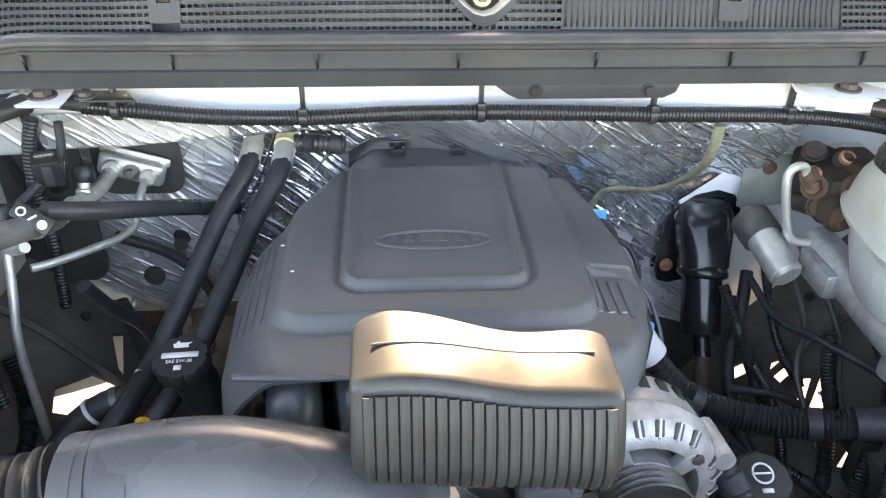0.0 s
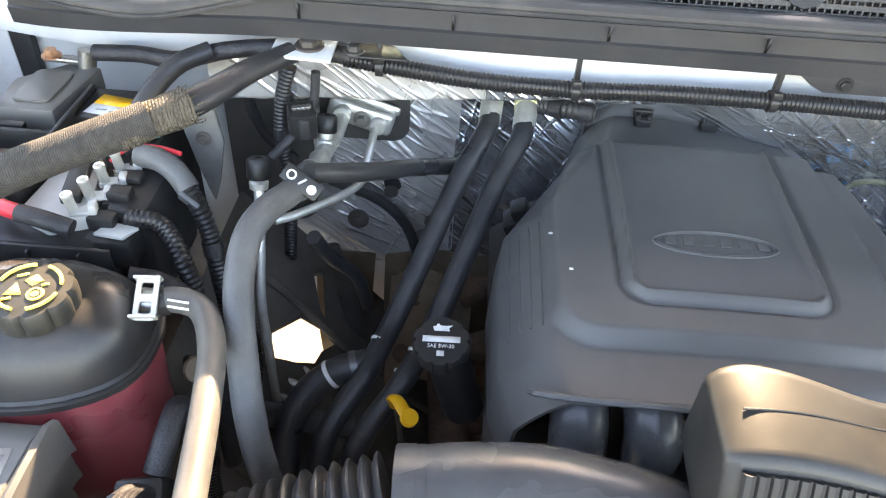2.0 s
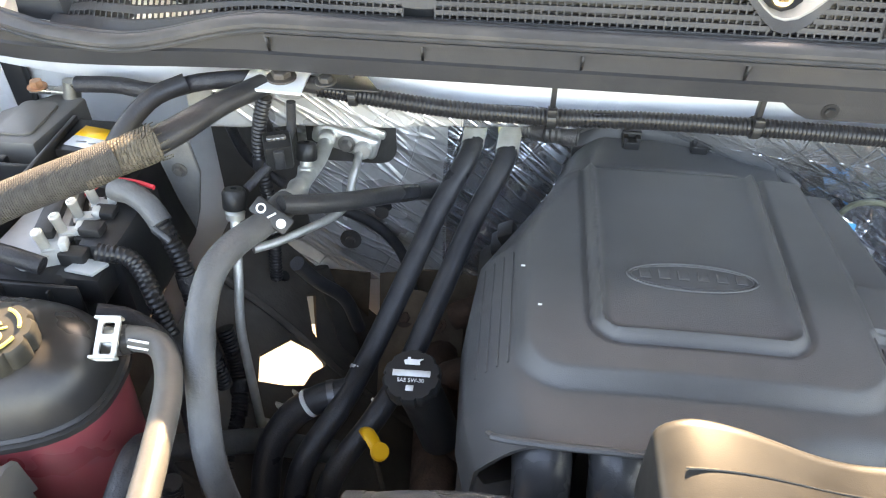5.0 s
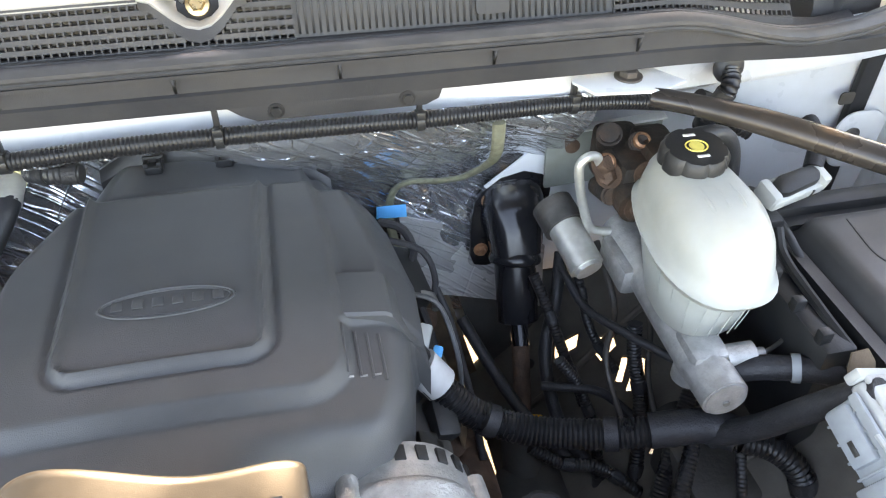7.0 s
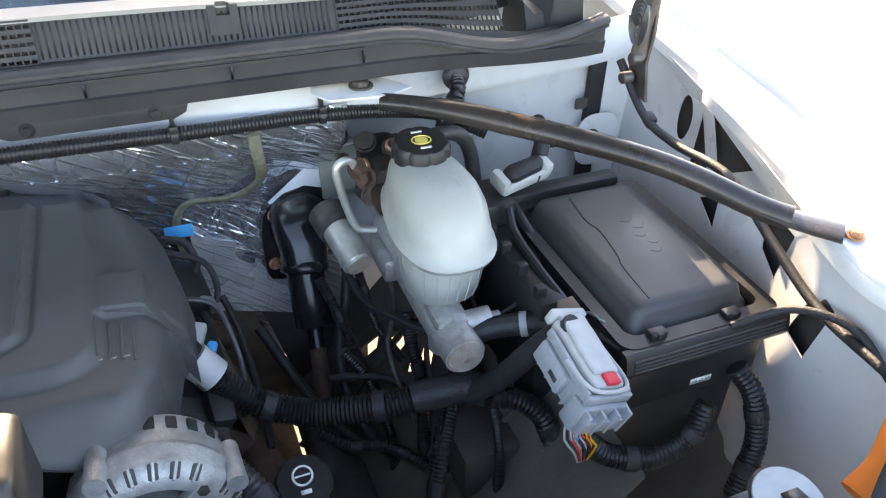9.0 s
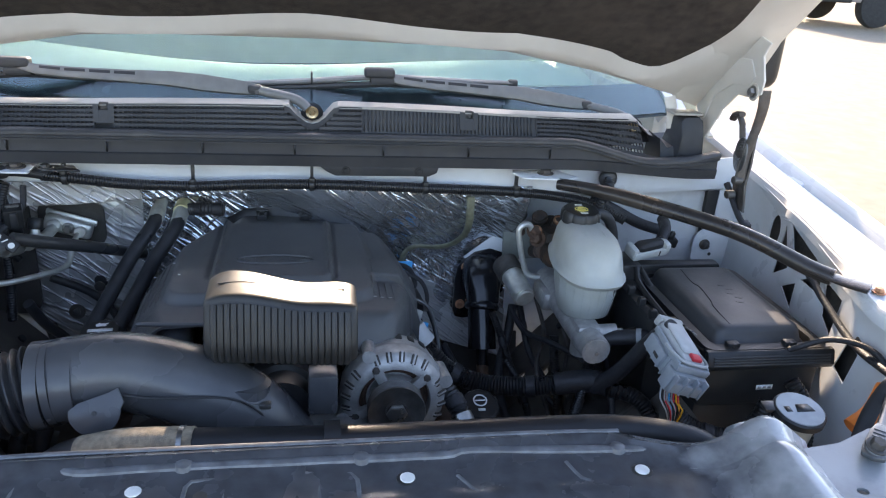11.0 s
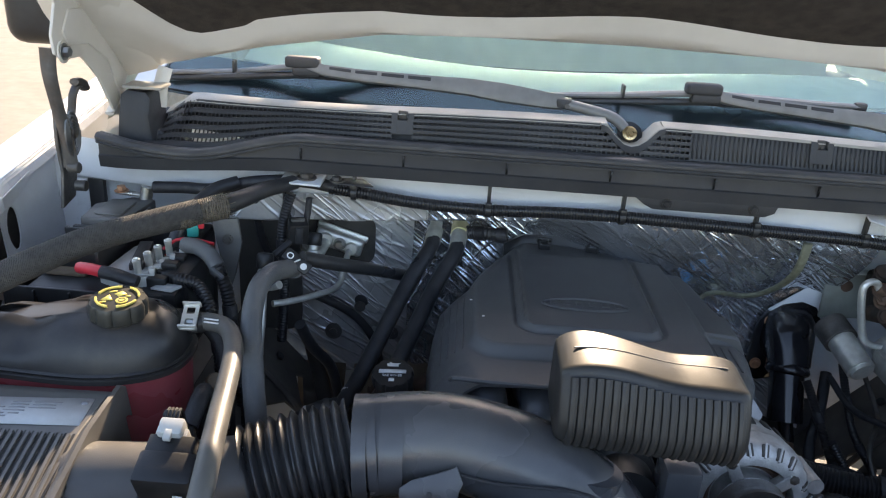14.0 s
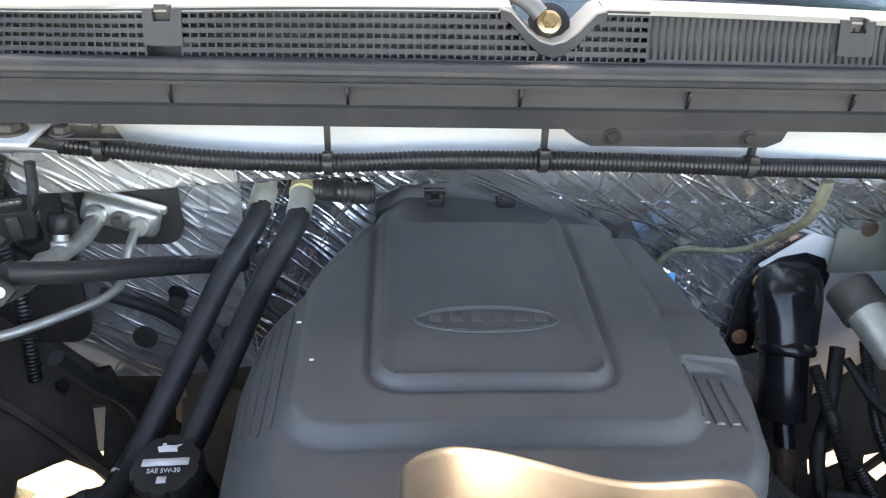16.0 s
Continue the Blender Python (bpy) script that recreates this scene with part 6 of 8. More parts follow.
part("terminal_post", join(tube([(-0.800, 0.945, 1.235), (-0.795, 0.950, 1.262)], 0.011, 12), cbox((0.055, 0.014, 0.006), pose(-0.82, 0.945, 1.250, 0, 6, 8), 0.002)), bright_steel, bat)
part("terminal_nut", bolt((-0.838, 0.943, 1.254), (0, 0, 1), 0.008, 0.008), copper_bolt, bat)

# ---- cables and loom on this side ----
def cable(name, pts, r, mat, label, category="cable", rib=0.0):
    if not rib:
        return solo(name, tube(pts, r, 14), mat, label, category)
    loom = thing(name, pts[0], label, category)
    part("conduit", corrugated(pts, r, rib), mat, loom)
    way = spline(pts, 0.004)
    for at in (0.3, 0.72):
        k = int(at * len(way))
        part("tape_wrap", sweep(way[k:k + 5], r * 1.07, 14), tape_black, loom)
    return loom


cable("battery_cable", [(-0.775, 0.93, 1.27), (-0.72, 0.925, 1.275), (-0.66, 0.90, 1.285), (-0.60, 0.90, 1.302), (-0.52, 0.905, 1.308), (-0.45, 0.905, 1.30)], 0.010, tape_black, "thick black battery cable along the cowl")
cable("battery_cable", [(-0.70, 0.80, 1.22), (-0.685, 0.83, 1.26), (-0.655, 0.87, 1.292), (-0.62, 0.895, 1.302)], 0.011, hose_rubber, "thick black cable curving up from the battery")
cable("wiring_loom", [(-0.66, 0.70, 1.215), (-0.625, 0.70, 1.205), (-0.598, 0.675, 1.17), (-0.585, 0.66, 1.10), (-0.58, 0.65, 1.0), (-0.58, 0.64, 0.85)], 0.010, loom_plastic, "black corrugated wiring loom dropping beside the tank", "wiring loom", 0.0055)
cable("wiring_loom", [(-0.618, 0.755, 1.219), (-0.606, 0.746, 1.202), (-0.594, 0.736, 1.17), (-0.584, 0.72, 1.10), (-0.57, 0.71, 1.0)], 0.0105, loom_plastic, "dusty corrugated wiring loom from the fuse block", "wiring loom", 0.0055)
cable("wiring_loom", [(-0.64, 0.64, 1.19), (-0.61, 0.645, 1.18), (-0.58, 0.64, 1.15), (-0.565, 0.62, 1.08), (-0.56, 0.60, 0.95)], 0.0095, tape_black, "black taped wiring loom behind the coolant tank", "wiring loom")
cable("wiring_loom", [(-0.54, 0.52, 1.10), (-0.548, 0.52, 1.02), (-0.55, 0.53, 0.92), (-0.50, 0.56, 0.82)], 0.010, loom_plastic, "corrugated loom low beside the tank", "wiring loom", 0.0055)
brk = thing("cable_bracket", (-0.615, 0.83, 1.15), "grey stamped bracket beside the battery", "bracket")
part("plate", prism([(-0.648, 1.255), (-0.605, 1.262), (-0.600, 1.22), (-0.612, 1.165), (-0.622, 1.135), (-0.634, 1.18)], -0.003, 0.003, Matrix(((1, 0, 0, 0), (0, 0, 1, 0.838), (0, 1, 0, 0), (0, 0, 0, 1))), 0.0015), grey_rubber, brk)
part("bolt", bolt((-0.622, 0.834, 1.225), (0, -1, 0), 0.006, 0.005), dark_steel, brk)

# ---- air-conditioning lines ----
ac = thing("ac_line", (-0.5, 0.76, 1.0), "thick dusty air-conditioning hose with aluminium fittings", "hose")
part("hose", tube([(-0.502, 0.785, 1.208), (-0.508, 0.745, 1.222), (-0.517, 0.705, 1.234), (-0.526, 0.668, 1.232), (-0.526, 0.628, 1.216), (-0.519, 0.592, 1.195), (-0.508, 0.555, 1.168), (-0.500, 0.530, 1.140), (-0.494, 0.520, 1.09), (-0.485, 0.52, 1.02), (-0.47, 0.54, 0.95)], 0.0142, 18), grey_rubber, ac)
part("crimp", tube([(-0.503, 0.775, 1.211), (-0.502, 0.800, 1.203), (-0.501, 0.822, 1.196)], 0.0162, 18), grey_rubber, ac)
part("crimp_ring", tube([(-0.5015, 0.822, 1.196), (-0.501, 0.832, 1.193)], 0.0150, 18), pale_alu, ac)
part("pipe", sweep(spline([(-0.501, 0.83, 1.193), (-0.501, 0.87, 1.180), (-0.500, 0.92, 1.168), (-0.498, 0.965, 1.160), (-0.497, 1.015, 1.160)], 0.008), lambda u, q: 0.0105 + 0.003 * math.exp(-((u - 0.25) / 0.05) ** 2), 16), pale_alu, ac, "pale aluminium pipe")
OT = upright((-0.495, 0.762, 1.228), (0.25, -0.75, 0.65)) @ Matrix.Rotation(radians(-32), 4, "Z")
tag = part("tag", cbox((0.046, 0.020, 0.008), OT, 0.003), black_plastic, ac, "small black tag with white symbols")
part("ring_symbol", sweep([OT @ Vector((-0.013 + 0.0045 * math.cos(radians(a)), 0.0045 * math.sin(radians(a)), 0.0043)) for a in range(0, 361, 30)], 0.0011, 6, False), white_print, tag)
part("slash_symbol", cbox((0.0022, 0.011, 0.0008), OT @ Matrix.Rotation(radians(-25), 4, "Z") @ Matrix.Translation((0, 0, 0.0043)), 0), white_print, tag)
part("lock_symbol", disc(0.0052, 0.001, OT @ Matrix.Translation((0.013, -0.001, 0.0040)), 14), white_print, tag)
service = thing("service_port", (-0.502, 0.925, 1.16), "aluminium service port under a black cap on the pale pipe", "fitting")
part("stem", lathe([(0.0115, 0), (0.0105, 0.012), (0.008, 0.014), (0.008, 0.024)], aim((-0.502, 0.915, 1.168), (0.03, 0.35, 0.9)), 18), pale_alu, service)
part("cap", lathe([(0.0125, 0), (0.0135, 0.002), (0.0135, 0.018), (0.011, 0.022), (0.004, 0.0225), (0.004, 0.020)], aim((-0.5015, 0.923, 1.188), (0.03, 0.35, 0.9)), 20), black_plastic, service)
liquid = thing("suction_pipe", (-0.45, 1.0, 1.1), "bare aluminium refrigerant pipe bent down from its block", "pipe")
part("pipe", tube([(-0.452, 1.012, 1.150), (-0.453, 0.985, 1.142), (-0.457, 0.962, 1.123), (-0.459, 0.945, 1.108), (-0.472, 0.918, 1.105), (-0.500, 0.880, 1.110), (-0.528, 0.845, 1.116), (-0.550, 0.825, 1.120)], 0.0056, 14, 0.006), pale_alu, liquid)
drop = thing("refrigerant_drop_pipe", (-0.557, 0.79, 1.1), "pale pipe dropping from a black-capped service port", "pipe")
part("pipe", tube([(-0.560, 0.815, 1.178), (-0.558, 0.800, 1.150), (-0.556, 0.780, 1.11), (-0.556, 0.757, 1.05), (-0.550, 0.74, 0.95), (-0.547, 0.73, 0.80)], 0.0058, 14), pale_alu, drop)
part("elbow", tube([(-0.559, 0.806, 1.160), (-0.545, 0.800, 1.163), (-0.530, 0.792, 1.172)], 0.0068, 12), pale_alu, drop)
part("seat", lathe([(0.0105, 0), (0.0115, 0.008), (0.008, 0.012)], aim((-0.560, 0.816, 1.174), (0, 0.3, 0.95)), 16), pale_alu, drop)
part("cap", lathe([(0.0128, 0), (0.0138, 0.002), (0.0138, 0.020), (0.011, 0.024), (0.004, 0.0245), (0.004, 0.022)], aim((-0.560, 0.820, 1.186), (0, 0.3, 0.95)), 20), black_plastic, drop)
cable("vacuum_line", [(-0.492, 0.785, 1.224), (-0.44, 0.835, 1.195), (-0.385, 0.91, 1.155), (-0.325, 0.985, 1.112)], 0.0112, hose_rubber, "straight black rubber line crossing to the heater hoses", "hose")
port = thing("ac_manifold_plate", (-0.47, 1.03, 1.12), "pale aluminium refrigerant block bolted to the firewall", "fitting")
BM = pose(-0.473, 1.022, 1.158, -8, 17, 0)
part("plate", moved(box(-0.046, 0.046, -0.012, 0.012, -0.017, 0.017, 0.008, 3), BM), pale_alu, port)
part("plate_lip", moved(box(-0.049, 0.050, 0.004, 0.012, 0.010, 0.024, 0.004), BM), pale_alu, port)
for q, r in ((-0.024, 0.013), (0.026, 0.012)):
    part("boss", disc(r, 0.012, BM @ aim((q, -0.010, -0.002), (0, -1, 0)), 18), pale_alu, port)
# Flat dark plate drawn for the shade inside the opening.
part("cut_out_shade", prism(rounded(-0.535, -0.408, 1.105, 1.205, 0.026), -0.002, 0.002, Matrix(((1, 0, 0, 0), (0, 0, 1, 1.044), (0, 1, 0, 0), (0, 0, 0, 1)))), dark_void, port)
part("bolt", bolt((-0.470, 1.008, 1.158), (0, -1, 0.1), 0.008, 0.009), bright_steel, port)
sw = thing("pressure_switch", (-0.53, 0.90, 1.2), "black pressure switch behind the pale pipe", "sensor")
part("body", join(lathe([(0.013, 0), (0.013, 0.022), (0.016, 0.026), (0.016, 0.040), (0.011, 0.044)], aim((-0.540, 0.935, 1.175), (0.02, -0.2, 1)), 18)), black_plastic, sw)
part("band", lathe([(0.0165, 0.027), (0.0168, 0.032), (0.0165, 0.037)], aim((-0.540, 0.935, 1.175), (0.02, -0.2, 1)), 18), bright_steel, sw)
part("lead", tube([(-0.541, 0.928, 1.215), (-0.547, 0.92, 1.25), (-0.545, 0.912, 1.285)], 0.006, 10), tape_black, sw)

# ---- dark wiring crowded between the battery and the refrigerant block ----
# A flat dark plate takes the place of the shaded recess.
solo("recess_shade_plate", prism(rounded(-0.665, -0.545, 0.96, 1.235, 0.03), -0.003, 0.003, Matrix(((1, 0, 0, 0), (0, 0, 1, 1.030), (0, 1, 0, 0), (0, 0, 0, 1)))), dark_void, "flat dark plate for the shade of a firewall recess", "panel")
cable("wiring_loom", [(-0.535, 0.905, 1.285), (-0.545, 0.90, 1.25), (-0.55, 0.895, 1.20), (-0.545, 0.89, 1.13), (-0.55, 0.88, 1.02)], 0.009, loom_plastic, "black corrugated loom dropping behind the pressure switch", "wiring loom", 0.005)
cable("sensor_lead", [(-0.505, 0.905, 1.28), (-0.51, 0.90, 1.24), (-0.525, 0.87, 1.22), (-0.55, 0.84, 1.20)], 0.0055, tape_black, "thin black lead to the pressure switch")
cable("sensor_lead", [(-0.60, 0.93, 1.27), (-0.605, 0.95, 1.22), (-0.595, 0.97, 1.15), (-0.56, 0.985, 1.10)], 0.007, tape_black, "black taped lead in front of the recess")
cable("drain_hose", [(-0.515, 0.87, 1.06), (-0.50, 0.90, 1.0), (-0.47, 0.92, 0.95), (-0.455, 0.93, 0.88)], 0.010, hose_rubber, "black drain hose hanging below the refrigerant pipe", "hose")
harness = thing("harness_plug", (-0.52, 0.88, 1.22), "black multi-way plug beside the pressure switch", "connector")
part("shell", moved(box(-0.016, 0.016, -0.014, 0.014, -0.02, 0.02, 0.004), pose(-0.518, 0.875, 1.232, 15, 0, 20)), black_plastic, harness)
part("latch", moved(box(-0.006, 0.006, -0.018, -0.012, -0.014, 0.016, 0.002), pose(-0.518, 0.875, 1.232, 15, 0, 20)), cowl_plastic, harness)
for k in range(4):
    part("pin_cap", disc(0.0035, 0.004, pose(-0.518, 0.875, 1.232, 15, 0, 20) @ Matrix.Translation((-0.008 + 0.0052 * k, 0, 0.020)), 8), bright_steel, harness)

# ---- heater hoses ----
for k, (dx, top, low, tail) in enumerate(((0.0, (-0.252, 0.992, 1.185), (-0.355, 0.735, 1.025), (-0.425, 0.625, 0.955)), (1.0, (-0.297, 1.000, 1.188), (-0.402, 0.752, 1.022), (-0.46, 0.63, 0.965)))):
    t, lo, ta = Vector(top), Vector(low), Vector(tail)
    h = thing("heater_hose", top, "black heater hose with white stripes and crimped end", "hose", "heater hoses")
    part("hose", tube([t, t + Vector((-0.006, -0.03, -0.012)), t.lerp(lo, 0.35) + Vector((0, 0, 0.005)), t.lerp(lo, 0.7), lo, lo.lerp(ta, 0.5) + Vector((0.006, 0, 0.01)), ta, ta + Vector((-0.01, -0.05, -0.08))], 0.0138, 16), hose_rubber, h)
    part("crimp", tube([t + Vector((0.001, 0.02, 0.008)), t + Vector((-0.002, -0.012, -0.005))], 0.0148, 16), pale_alu, h)
    part("quick_fitting", tube([t + Vector((0.002, 0.05, 0.012)), t + Vector((0.001, 0.018, 0.008))], 0.0165 if k == 0 else 0.012, 16), material("aged_yellow_fitting", (0.55, 0.50, 0.28), 0.5, vary=0.15) if k == 0 else pale_alu, h)
    d = (ta - lo).normalized()
    for q in (0.015, 0.045):
        part("stripe", tube([lo + d * q, lo + d * (q + 0.004)], 0.0143, 16), white_print, h)
cable("heater_drain", [(-0.235, 1.02, 1.195), (-0.20, 0.995, 1.205), (-0.165, 0.99, 1.205)], 0.013, hose_rubber, "short black ribbed elbow hose at the firewall", "hose", 0.006)

# firewall plumbing and brake-side metal seen low on this side
cable("transmission_line", [(-0.52, 1.02, 1.045), (-0.455, 1.035, 1.005), (-0.415, 1.035, 0.965), (-0.395, 1.03, 0.92), (-0.385, 1.03, 0.85)], 0.0085, hose_rubber, "black hose looping down the firewall", "hose")
solo("grommet", lathe([(0.014, 0), (0.014, 0.008), (0.008, 0.010)], aim((-0.433, 1.064, 1.02), (0, -1, 0)), 18), hose_rubber, "black rubber grommet in the firewall", "grommet")
solo("frame_rail", join(box(-0.50, -0.40, -0.2, 1.02, 0.52, 0.64, 0.01), box(0.40, 0.50, -0.2, 1.02, 0.52, 0.64, 0.01), box(-0.5, 0.5, 0.35, 0.55, 0.45, 0.56, 0.02)), dark_steel, "dark steel frame rails below the engine", "frame")
starter = thing("starter_shield", (-0.4, 0.93, 0.8), "rusty stamped heat shield low in the bay", "heat shield")
part("plate", sheet(lambda u, v: (-0.425 + 0.125 * u, 0.98 - 0.10 * v, 0.90 - 0.14 * v + 0.02 * math.sin(4 * u)), 14, 10, 0.003), dusty_brown, starter)
for x, y, z in ((-0.39, 0.955, 0.882), (-0.34, 0.955, 0.873), (-0.40, 0.90, 0.812)):
    part("bolt", bolt((x, y, z), (0, -0.6, 0.8), 0.010, 0.008), rust, starter)
part("strut", sweep(spline([(-0.515, 0.965, 0.965), (-0.500, 0.960, 0.91), (-0.485, 0.955, 0.84), (-0.475, 0.95, 0.76)], 0.01), lambda u, q: 0.013 + 0.004 * u, 12, flat=0.5), dark_void, starter, "grimy dark strut")

# ---- splash shields and clutter low in the bay ----
def shield(side, holes):
    """A dark liner from the fender down to the frame, torn open to the ground here and there."""
    a, b = Vector((side * 0.66, 0, 1.00)), Vector((side * 0.34, 0, 0.64))
    bm = pierced([(0.42, 0.0), (1.05, 0.0), (1.06, 1.0), (0.42, 1.0)], holes, 0.006)
    for v in bm.verts:
        y, s, t = v.co
        p = a.lerp(b, s)
        v.co = (p.x, y, p.z + t + 0.012 * math.sin(9 * y) * math.sin(7 * s))
    return bm


def splash(side, bm, label):
    s = thing("splash_shield", (side * 0.5, 0.75, 0.8), label, "splash shield")
    part("liner", bm, liner_plastic, s, "", 25)
    for y, q in ((0.56, 0.22), (0.70, 0.15), (0.98, 0.25), (0.60, 0.62), (0.97, 0.72)):
        part("push_clip", disc(0.009, 0.005, aim((side * (0.66 - 0.32 * q), y, 1.004 - 0.36 * q + 0.012 * math.sin(9 * y) * math.sin(7 * q) + 0.004), (-side * 0.75, 0, 0.66)), 12), black_plastic, s)
    for y in (0.62, 0.90):
        part("stiffener", sweep([Vector((side * (0.655 - 0.32 * q), y, 1.004 - 0.36 * q + 0.012 * math.sin(9 * y) * math.sin(7 * q) + 0.004)) for q in [i / 12 for i in range(13)]], 0.006, 8), liner_plastic, s)


splash(-1, shield(-1, [[(0.828, 0.268), (0.889, 0.345), (0.900, 0.42), (0.895, 0.49), (0.863, 0.45), (0.835, 0.436), (0.812, 0.375), (0.790, 0.290)], [(0.985, 0.345), (1.002, 0.376), (0.925, 0.432), (0.930, 0.410)], [(0.731, 0.328), (0.732, 0.40), (0.697, 0.392)]]), "dusty dark splash shield with a gap to the ground")
splash(1, shield(1, [[(0.924, 0.459), (0.907, 0.397), (0.882, 0.405), (0.880, 0.475), (0.908, 0.486)], [(0.844, 0.360), (0.820, 0.333), (0.790, 0.400), (0.808, 0.447)], [(0.860, 0.405), (0.852, 0.388), (0.824, 0.445), (0.833, 0.462)], [(0.705, 0.47), (0.719, 0.415), (0.721, 0.38), (0.688, 0.425)], [(0.638, 0.483), (0.643, 0.436), (0.625, 0.416), (0.607, 0.464)], [(0.97, 0.60), (0.955, 0.50), (0.935, 0.53), (0.947, 0.62)]]), "dusty dark splash shield with small gaps to the ground")
def slit_x(v):
    return 0.310 + 0.267 * (0.82 - (0.58 + 0.29 * v))


solo("lower_firewall", sheet(lambda u, v: (-0.56 + (0.098 - 0.07 * (1 - v) * 0.2) * u, 1.062 - 0.03 * math.sin(3.1 * v), 0.58 + 0.29 * v), 6, 8, 0.004), dusty_brown, "grimy lower firewall beside the battery", "panel", kind="structure")
solo("lower_firewall", sheet(lambda u, v: (-0.446 + (slit_x(v) + 0.446) * u, 1.062 - 0.03 * math.sin(3.1 * v), 0.58 + 0.29 * v + 0.02 * math.sin(9 * u)), 20, 8, 0.004), dusty_brown, "grimy lower firewall below the foil", "panel", kind="structure")
# Darker material than the two brown pieces next to it.
solo("lower_firewall", sheet(lambda u, v: (slit_x(v) + 0.017 + (0.483 - slit_x(v)) * u, 1.062 - 0.03 * math.sin(3.1 * v), 0.58 + 0.29 * v), 8, 8, 0.004), dark_void, "dark lower firewall beside the steering shaft", "panel", kind="structure")
solo("floor_tunnel", sheet(lambda u, v: (-0.34 + 0.68 * u, 0.62 + 0.5 * v, 0.58 + 0.22 * math.sin(math.pi * u)), 16, 6, 0.004), rust, "rusty transmission housing below the engine", "transmission")
for pts, r, mt in (
    ([(0.46, 0.98, 0.98), (0.44, 0.93, 0.93), (0.41, 0.87, 0.87), (0.42, 0.78, 0.80), (0.48, 0.70, 0.76)], 0.010, tape_black),
    ([(0.50, 0.95, 1.02), (0.50, 0.86, 0.97), (0.47, 0.80, 0.93), (0.48, 0.72, 0.86)], 0.0045, dark_steel),
    ([(0.53, 0.93, 1.03), (0.545, 0.84, 0.96), (0.52, 0.76, 0.91), (0.53, 0.66, 0.84)], 0.0045, dark_steel),
    ([(0.56, 0.95, 1.05), (0.58, 0.86, 1.0), (0.585, 0.78, 0.96), (0.57, 0.70, 0.93)], 0.013, hose_rubber),
    ([(0.44, 0.93, 1.0), (0.455, 0.86, 0.98), (0.49, 0.79, 0.99), (0.54, 0.74, 0.98), (0.59, 0.72, 0.95)], 0.006, tape_black),
    ([(0.30, 0.95, 0.90), (0.33, 0.88, 0.86), (0.36, 0.80, 0.84), (0.40, 0.72, 0.83)], 0.009, tape_black),
):
    cable("brake_line", pts, r, mt, "dark line running down to the brake unit", "pipe")
cable("corrugated_line", [(0.555, 0.74, 1.00), (0.545, 0.71, 0.97), (0.515, 0.67, 0.92), (0.48, 0.62, 0.86), (0.455, 0.57, 0.78)], 0.0115, loom_plastic, "corrugated conduit running down past the brake cylinder", "conduit", 0.005)
cable("corrugated_line", [(0.50, 0.80, 1.00), (0.50, 0.78, 0.95), (0.505, 0.75, 0.90), (0.495, 0.71, 0.84), (0.48, 0.66, 0.76)], 0.0105, loom_plastic, "corrugated conduit behind the brake cylinder", "conduit", 0.005)
for pts, r, rib in (
    ([(0.40, 0.93, 0.99), (0.415, 0.90, 0.95), (0.43, 0.86, 0.90), (0.45, 0.80, 0.84)], 0.0085, 0.005),
    ([(0.455, 0.93, 1.03), (0.462, 0.90, 0.98), (0.47, 0.86, 0.93), (0.50, 0.82, 0.88)], 0.0075, 0.005),
    ([(0.38, 0.80, 0.90), (0.42, 0.78, 0.91), (0.46, 0.77, 0.90), (0.50, 0.74, 0.87)], 0.0065, 0.0),
    ([(0.34, 0.72, 0.88), (0.38, 0.70, 0.86), (0.43, 0.69, 0.85), (0.48, 0.66, 0.82)], 0.009, 0.005),
    ([(0.57, 0.90, 1.04), (0.60, 0.86, 1.02), (0.61, 0.80, 0.99), (0.60, 0.74, 0.95)], 0.007, 0.0),
):
    cable("bay_wiring", pts, r, loom_plastic if rib else tape_black, "thin black wiring crossing low behind the steering shaft", "cable", rib)
cable("engine_line", [(0.25, 0.90, 1.02), (0.262, 0.87, 0.99), (0.268, 0.83, 0.96), (0.272, 0.77, 0.93), (0.27, 0.70, 0.90)], 0.005, tape_black, "thin dark line hanging beside the engine", "cable")
coil = [Vector((-0.545 + 0.028 * math.cos(a), 0.735 + 0.006 * a - 0.04, 0.875 + 0.028 * math.sin(a) - 0.002 * a)) for a in [2 * math.pi * 4 * i / 96 for i in range(97)]]
solo("return_spring", sweep(coil, 0.0048, 8), pale_alu, "pale steel coil low beside the splash shield", "spring")
bypass = thing("bypass_hose", (-0.46, 0.69, 0.98), "black rubber hose bending down beside the oil filler", "hose")
part("hose", tube([(-0.415, 0.715, 1.005), (-0.450, 0.705, 1.000), (-0.485, 0.690, 0.980), (-0.507, 0.660, 0.950), (-0.51, 0.62, 0.90)], 0.0175, 16), hose_rubber, bypass)
part("clamp", tube([(-0.434, 0.7095, 1.003), (-0.442, 0.7072, 1.002)], 0.0188, 18), rod_steel, bypass)
part("white_mark", tube([(-0.462, 0.7005, 0.9965), (-0.466, 0.699, 0.994)], 0.0180, 16), white_print, bypass)
cable("steering_hose", [(-0.62, 0.62, 0.99), (-0.575, 0.66, 0.95), (-0.54, 0.70, 0.905), (-0.50, 0.72, 0.87), (-0.45, 0.73, 0.85)], 0.016, grey_rubber, "dusty brown hose crossing low in the bay", "hose")
cable("oil_cooler_line", [(-0.60, 0.80, 1.00), (-0.585, 0.78, 0.95), (-0.575, 0.74, 0.92), (-0.575, 0.68, 0.90), (-0.57, 0.60, 0.86)], 0.012, loom_plastic, "black corrugated line low beside the shield", "conduit", 0.005)
